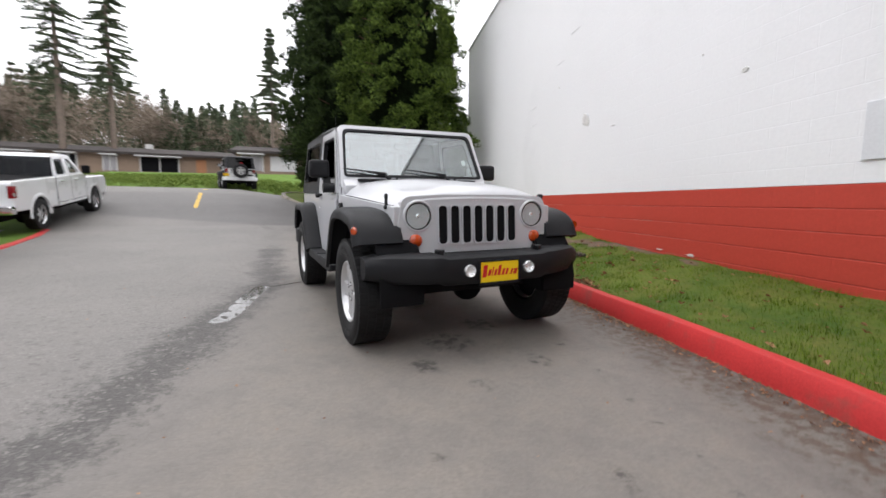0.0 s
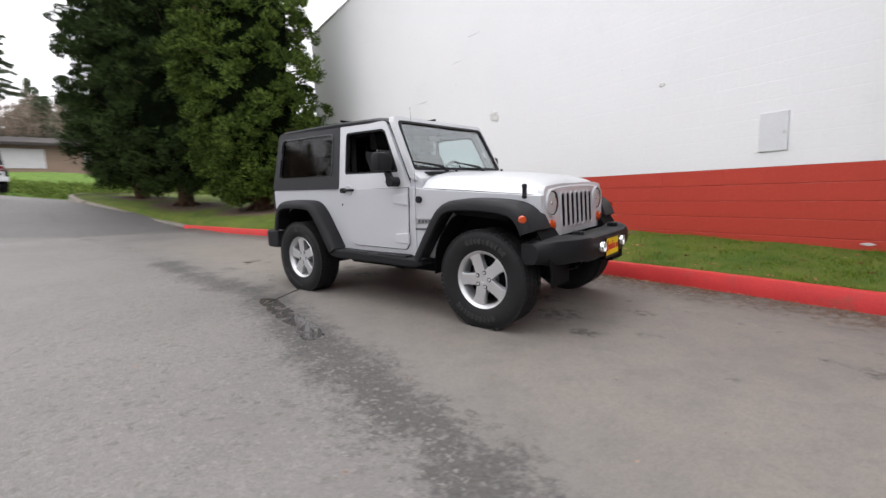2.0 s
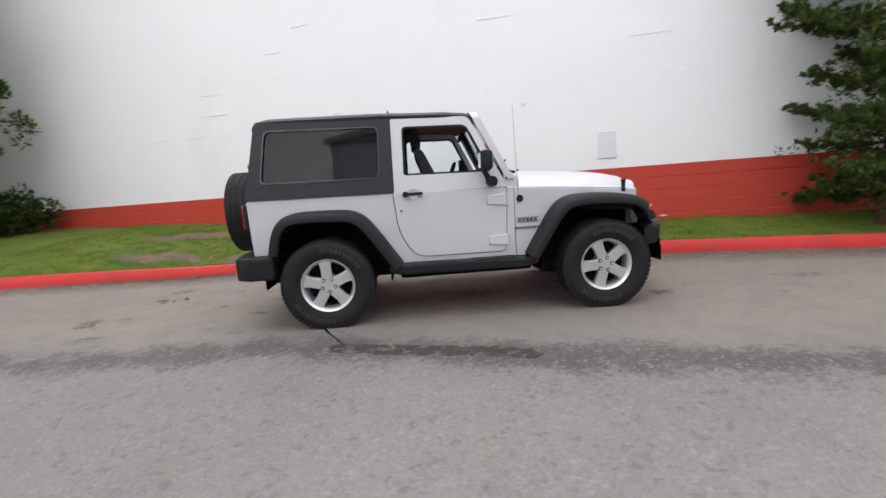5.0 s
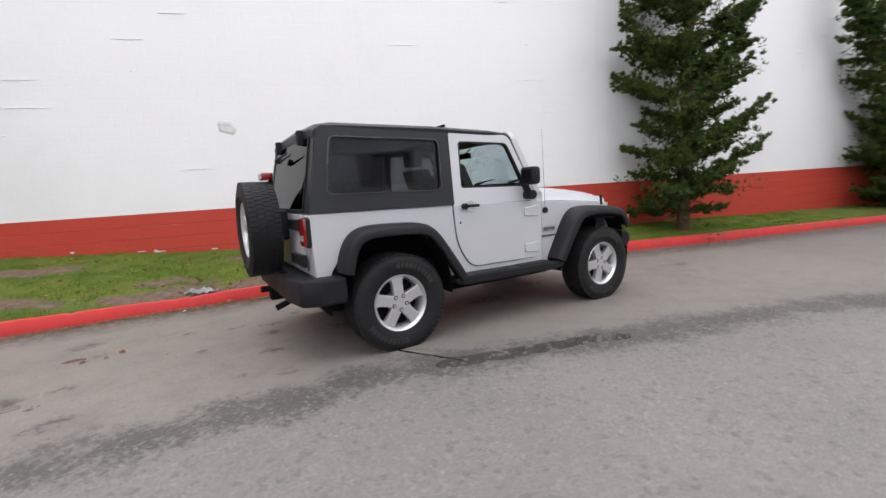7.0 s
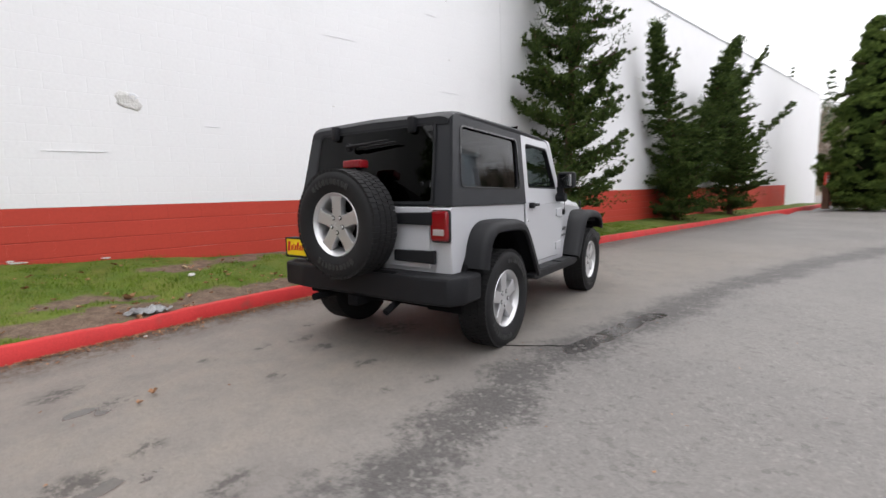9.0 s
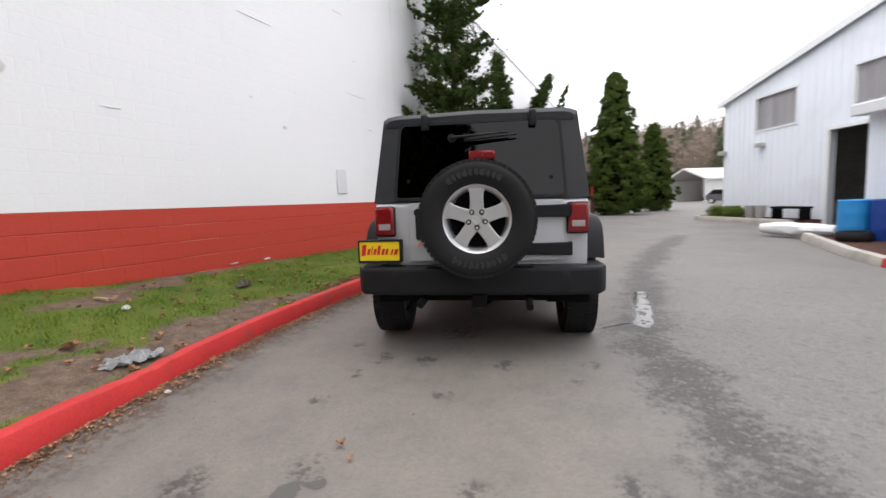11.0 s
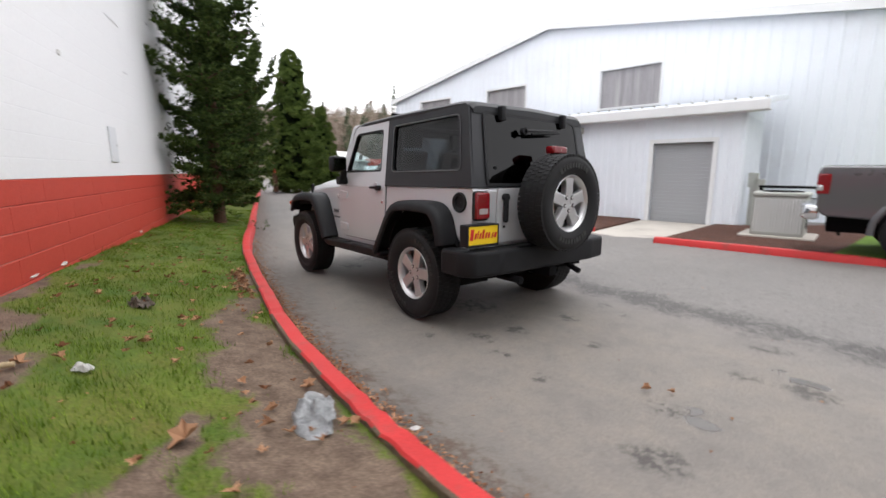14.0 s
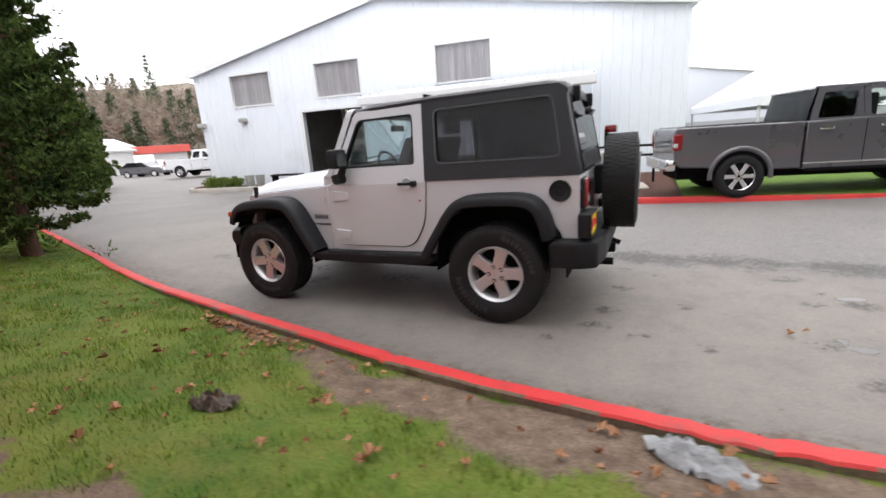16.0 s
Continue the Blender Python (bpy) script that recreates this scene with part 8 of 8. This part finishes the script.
def grass_blades():
    """Short uneven blades over the near lawn, thin where the earth is bare."""
    rng = np.random.default_rng(12)
    pick = [i for i in range(len(LQ)) if -8 < LQ[i][0] < 9.5]
    grid = np.array([[lawn_point(i, j / 32, LQ, LN) for j in range(33)] for i in pick])
    n = 300000
    a = rng.uniform(0, len(pick) - 1.001, n)
    b = rng.uniform(0.2, 31.5, n)
    i, j = a.astype(int), b.astype(int)
    fa, fb = (a - i)[:, None], (b - j)[:, None]
    p = (grid[i, j] * (1 - fa) + grid[i + 1, j] * fa) * (1 - fb) + (grid[i, j + 1] * (1 - fa) + grid[i + 1, j + 1] * fa) * fb
    clump = np.sin(p[:, 0] * 7.1 + np.sin(p[:, 1] * 5.3) * 2) * np.sin(p[:, 1] * 8.3 + np.sin(p[:, 0] * 4.1) * 2)
    width = np.linalg.norm(grid[i, 32] - grid[i, 0], axis=1)
    keep = (bare_at(p[:, 0], p[:, 1]) + rng.uniform(-0.35, 0.35, n) < 0.45) & (rng.uniform(0, 1, n) < 0.55 + 0.35 * clump) & (rng.uniform(0, 3.2, n) < width)
    edge = np.where((j < 1) | (j > 29), 1.5, 1.0)[keep]
    p, clump = p[keep], clump[keep]
    k = len(p)
    ang = rng.uniform(0, 6.283, k)
    h = (rng.uniform(0.012, 0.038, k) * (1 + 0.45 * clump) * edge)[:, None]
    w = rng.uniform(0.0014, 0.003, k)[:, None]
    side = np.stack([np.cos(ang), np.sin(ang), np.zeros(k)], 1)
    bend = np.stack([-np.sin(ang), np.cos(ang), np.zeros(k)], 1) * rng.uniform(-1.0, 1.0, k)[:, None] * h
    v = np.stack([p - side * w - [0, 0, 0.006], p + side * w - [0, 0, 0.006], p + bend * 0.9 + h * np.array([0, 0, 1.0])], 1).reshape(-1, 3)
    me = bpy.data.meshes.new("grass_blades")
    me.vertices.add(len(v))
    me.vertices.foreach_set("co", v.ravel())
    me.loops.add(3 * k)
    me.loops.foreach_set("vertex_index", np.arange(3 * k))
    me.polygons.add(k)
    me.polygons.foreach_set("loop_start", np.arange(0, 3 * k, 3))
    me.update(calc_edges=True)
    me.materials.append(M_BLADE)
    tagged(new("grass_blades", me), "short green grass growing on the lawn", "grass", kind="stuff")


grass_blades()


def lawn_height(x, y):
    """Height of the lawn, or of the paving in front of the kerb."""
    hit = lawn.ray_cast(Vector((x, y, 5)), Vector((0, 0, -1)))
    return hit[1].z if hit[0] and inside_lawn(x, y) else float(paved(np.array(x), np.array(y)))


def inside_lawn(x, y):
    return y > float(np.interp(x, KX, KY)) + 0.05


order = np.argsort(KQ[:, 0])
KX, KY = KQ[order, 0], KQ[order, 1]


def leaf_points(lobes, size, curl, rnd):
    """Outline of a lobed dry leaf with its midrib folded and tips curled."""
    pts = []
    for i in range(lobes * 2 + 1):
        a = -2.5 + 5.0 * i / (lobes * 2) + rnd.uniform(-0.14, 0.14)
        r = size * (1.0 if i % 2 else 0.52) * rnd.uniform(0.62, 1.15) * (0.75 + 0.25 * math.cos(a))
        pts.append((r * math.cos(a), r * math.sin(a), curl * size * (abs(math.sin(a)) + rnd.uniform(0, 0.5))))
    pts.append((-size * 0.55, 0, curl * size * 0.6))
    return pts


def leaf_faces(bm, m, size, curl, rnd):
    pts = leaf_points(rnd.choice((5, 6, 7)), size, curl, rnd)
    c = bm.verts.new(m @ Vector((0.1 * size, 0, 0.004)))
    vs = [bm.verts.new(m @ Vector(p)) for p in pts]
    for i in range(len(vs)):
        bm.faces.new((c, vs[i], vs[(i + 1) % len(vs)]))


def scattered_leaves():
    rnd = random.Random(31)
    bm = bmesh.new()

    def drop(x, y, size, curl=0.35, lift=0.004):
        z = lawn_height(x, y)
        leaf_faces(bm, pose(x, y, z + lift, rnd.uniform(-14, 14), rnd.uniform(-14, 14), rnd.uniform(0, 360)), size, curl, rnd)
    # litter in the gutter
    for _ in range(3700):
        x = rnd.triangular(-6, 4.6, -2.2)
        y = float(np.interp(x, KX, KY)) - 0.04 - abs(rnd.gauss(0, 0.062))
        drop(x, y, rnd.uniform(0.005, 0.020), 0.4, 0.006)
    # pile against the kerb and strewn over the lawn
    for _ in range(120):
        x = 0.55 + rnd.gauss(0, 0.38)
        drop(x, float(np.interp(x, KX, KY)) + 0.17 + abs(rnd.gauss(0, 0.09)), rnd.uniform(0.02, 0.05), 0.4, 0.012)
    for _ in range(330):
        x = rnd.uniform(-6.5, 7)
        y0, y1 = float(np.interp(x, KX, KY)) + 0.15, float(wall_line(x)) - 0.1
        drop(x, y0 + (y1 - y0) * rnd.random(), rnd.uniform(0.008, 0.034), 0.5, 0.022)
    for _ in range(75):
        x = rnd.uniform(-4.5, 2.5)
        y0, y1 = float(np.interp(x, KX, KY)) + 0.2, float(wall_line(x)) - 0.3
        drop(x, y0 + (y1 - y0) * rnd.random(), rnd.uniform(0.026, 0.05), 0.5, 0.026)
    for _ in range(90):
        x = rnd.uniform(-5.5, 4.5)
        drop(x, rnd.uniform(-3.0, float(np.interp(x, KX, KY)) - 0.1), rnd.uniform(0.005, 0.018), 0.3)
    tagged(part("leaf_litter", bm, M_LEAF_DRY, None, "", 0), "small dry brown leaves lying along the kerb and lawn", "leaves", kind="stuff")
    # larger leaves, one by one
    for x, y, size in ((-3.19, 0.6, 0.05), (-2.44, 2.81, 0.115), (-2.13, 2.21, 0.06), (-2.61, 2.22, 0.055), (-2.60, 2.46, 0.05), (-2.69, 2.60, 0.05), (-2.62, 2.17, 0.06), (-2.18, 2.22, 0.06), (-1.55, 3.36, 0.07), (-1.50, 3.22, 0.05), (-2.72, 2.38, 0.055), (-2.5, 2.12, 0.05), (-0.85, 2.5, 0.06), (-0.62, 2.28, 0.05), (-0.36, 2.45, 0.05), (-0.15, 2.75, 0.055), (0.42, 2.95, 0.05), (-0.05, 3.05, 0.06), (-1.35, 2.85, 0.07), (-1.5, 2.2, 0.045), (-1.7, 2.75, 0.05), (-3.3, 0.52, 0.035), (-2.2, 1.95, 0.05), (-2.35, 2.45, 0.05), (-1.05, 2.62, 0.045), (1.3, 2.3, 0.045), (0.1, 2.35, 0.05), (-2.9, 2.75, 0.06), (-2.0, 2.5, 0.05)):
        bm = bmesh.new()
        leaf_faces(bm, Matrix.Rotation(rnd.uniform(0, 6.28), 4, "Z"), size * 0.85, rnd.uniform(0.3, 0.7), rnd)
        ob = part("fallen_leaf", bm, M_LEAF_DRY, None, "", 0)
        ob.matrix_world = pose(x, y, lawn_height(x, y) + 0.012, rnd.uniform(-9, 9), rnd.uniform(-9, 9), 0)
        tagged(ob, "dry curled brown leaf lying on the ground", "leaf", "fallen leaves")


scattered_leaves()


def crack(rows, width, seed, name="crack"):
    """A thin filled crack lying on the asphalt."""
    rnd = random.Random(seed)
    q = smooth_path([(x, y, 0) for x, y in rows], 0.05)
    bm = bmesh.new()
    left, right = [], []
    for k, (x, y, _) in enumerate(q):
        w = width * rnd.uniform(0.35, 1.25) * math.sin(math.pi * min(1, (k + 0.6) / len(q)) * 0.98 + 0.02) ** 0.4
        jx, jy = rnd.gauss(0, width * 0.45), rnd.gauss(0, width * 0.45)
        d = Vector(q[min(k + 1, len(q) - 1)][:2]) - Vector(q[max(k - 1, 0)][:2])
        d.normalize()
        z = float(paved(np.array(x), np.array(y))) + 0.004
        left.append(bm.verts.new((x + jx - d.y * w, y + jy + d.x * w, z)))
        right.append(bm.verts.new((x + jx + d.y * w, y + jy - d.x * w, z)))
    for i in range(len(left) - 1):
        bm.faces.new((left[i], left[i + 1], right[i + 1], right[i]))
    tagged(part(name, bm, M_CRACK, None, "", 0), "thin black crack in the asphalt", "crack", kind="structure")


crack([(-1.36, -0.72), (-1.25, -0.98), (-1.12, -1.2), (-1.01, -1.42)], 0.011, 1)
# worn yellow line up the drive
bm = bmesh.new()
for x0, x1 in ((-16.4, -13.4), (-20.0, -18.5)):
    steps = np.linspace(x0, x1, 12)
    va = [bm.verts.new((x, -2.90 + 0.02 * math.sin(x * 9), float(paved(np.array(x), np.array(-2.9))) + 0.012)) for x in steps]
    vb = [bm.verts.new((x, -3.03 + 0.02 * math.sin(x * 7), float(paved(np.array(x), np.array(-3.0))) + 0.012)) for x in steps]
    for i in range(11):
        bm.faces.new((va[i], va[i + 1], vb[i + 1], vb[i]))
tagged(part("road_line", bm, M_ROAD_YELLOW, None, "", 0), "short worn yellow line painted on the drive", "road marking", kind="structure")


def crumpled(name, at, size, material, label, category, seed, rz=0, rough=0.35, stuff=""):
    """A crumpled sheet of litter with folds and thickness."""
    rnd = random.Random(seed)
    bm = bmesh.new()
    nx, ny = 12, 9
    vs = []
    for i in range(nx):
        row = []
        for j in range(ny):
            u, v = i / (nx - 1) - 0.5, j / (ny - 1) - 0.5
            edge = 1 - max(abs(u), abs(v)) * 2
            u, v = u * math.sqrt(1 - 1.9 * v * v), v * math.sqrt(1 - 1.9 * u * u)
            p = Vector((u * 3 + seed, v * 3, 0))
            z = size[2] * (0.25 + 0.75 * min(1, edge * 2.2)) * (0.45 + 0.55 * noise.noise(p * 1.1)) + rough * size[2] * noise.noise(p * 3.3)
            row.append(bm.verts.new((u * size[0] + 0.1 * size[0] * noise.noise(p * 1.7), v * size[1] + 0.12 * size[1] * noise.noise(p * 1.3 + Vector((5, 0, 0))), max(0.0, z) + 0.006)))
        vs.append(row)
    for i in range(nx - 1):
        for j in range(ny - 1):
            bm.faces.new((vs[i][j], vs[i + 1][j], vs[i + 1][j + 1], vs[i][j + 1]))
    bmesh.ops.solidify(bm, geom=bm.faces[:], thickness=0.003)
    ob = part(name, bm, material, None, "", 70)
    x, y = at
    ob.matrix_world = pose(x, y, lawn_height(x, y) + 0.004, 0, 0, rz)
    return tagged(ob, label, category)


crumpled("plastic_bag", (-2.50, 2.32), (0.42, 0.19, 0.07), M_FILM, "crumpled clear plastic bag lying on bare earth", "litter", 3, -22, 0.9)
crumpled("leaf_clump", (-0.40, 2.80), (0.26, 0.15, 0.06), M_LEAF_GREY, "dark clump of dead leaves on the lawn", "leaves", 5, 10, 0.9)
crumpled("paper_scrap", (-1.66, 3.13), (0.11, 0.07, 0.05), M_PAPER, "small white crumpled wrapper on the lawn", "litter", 7, 40)
crumpled("paper_scrap", (-2.70, 1.90), (0.05, 0.035, 0.012), M_PAPER, "small white paper scrap in the gutter", "litter", 8, 70)

# stick and a heap of leaves against the kerb
bm = bmesh.new()
limb(bm, [(-0.09, 0.0, 0.012), (-0.03, 0.006, 0.018), (0.03, 0.002, 0.016), (0.085, -0.006, 0.012)], 0.013, 0.018, 8)
ob = part("stick", bm, M_PALE_WOOD, None, "", 60)
ob.matrix_world = pose(-1.58, 3.45, lawn_height(-1.58, 3.45) + 0.01, 0, 0, 78)
tagged(ob, "short pale barkless stick lying on bare earth", "stick")

# pale stone at the edge of the island
bm = bmesh.new()
bmesh.ops.create_icosphere(bm, subdivisions=2, radius=0.16)
for v in bm.verts:
    v.co *= 1 + 0.35 * noise.noise(v.co * 9)
    v.co.z *= 0.6
ob = part("stone", bm, M_CONCRETE, None, "", 50)
ob.matrix_world = pose(-14.4, 4.8, lawn_height(-14.4, 4.8) + 0.05)
tagged(ob, "small pale stone on the grass island", "stone")
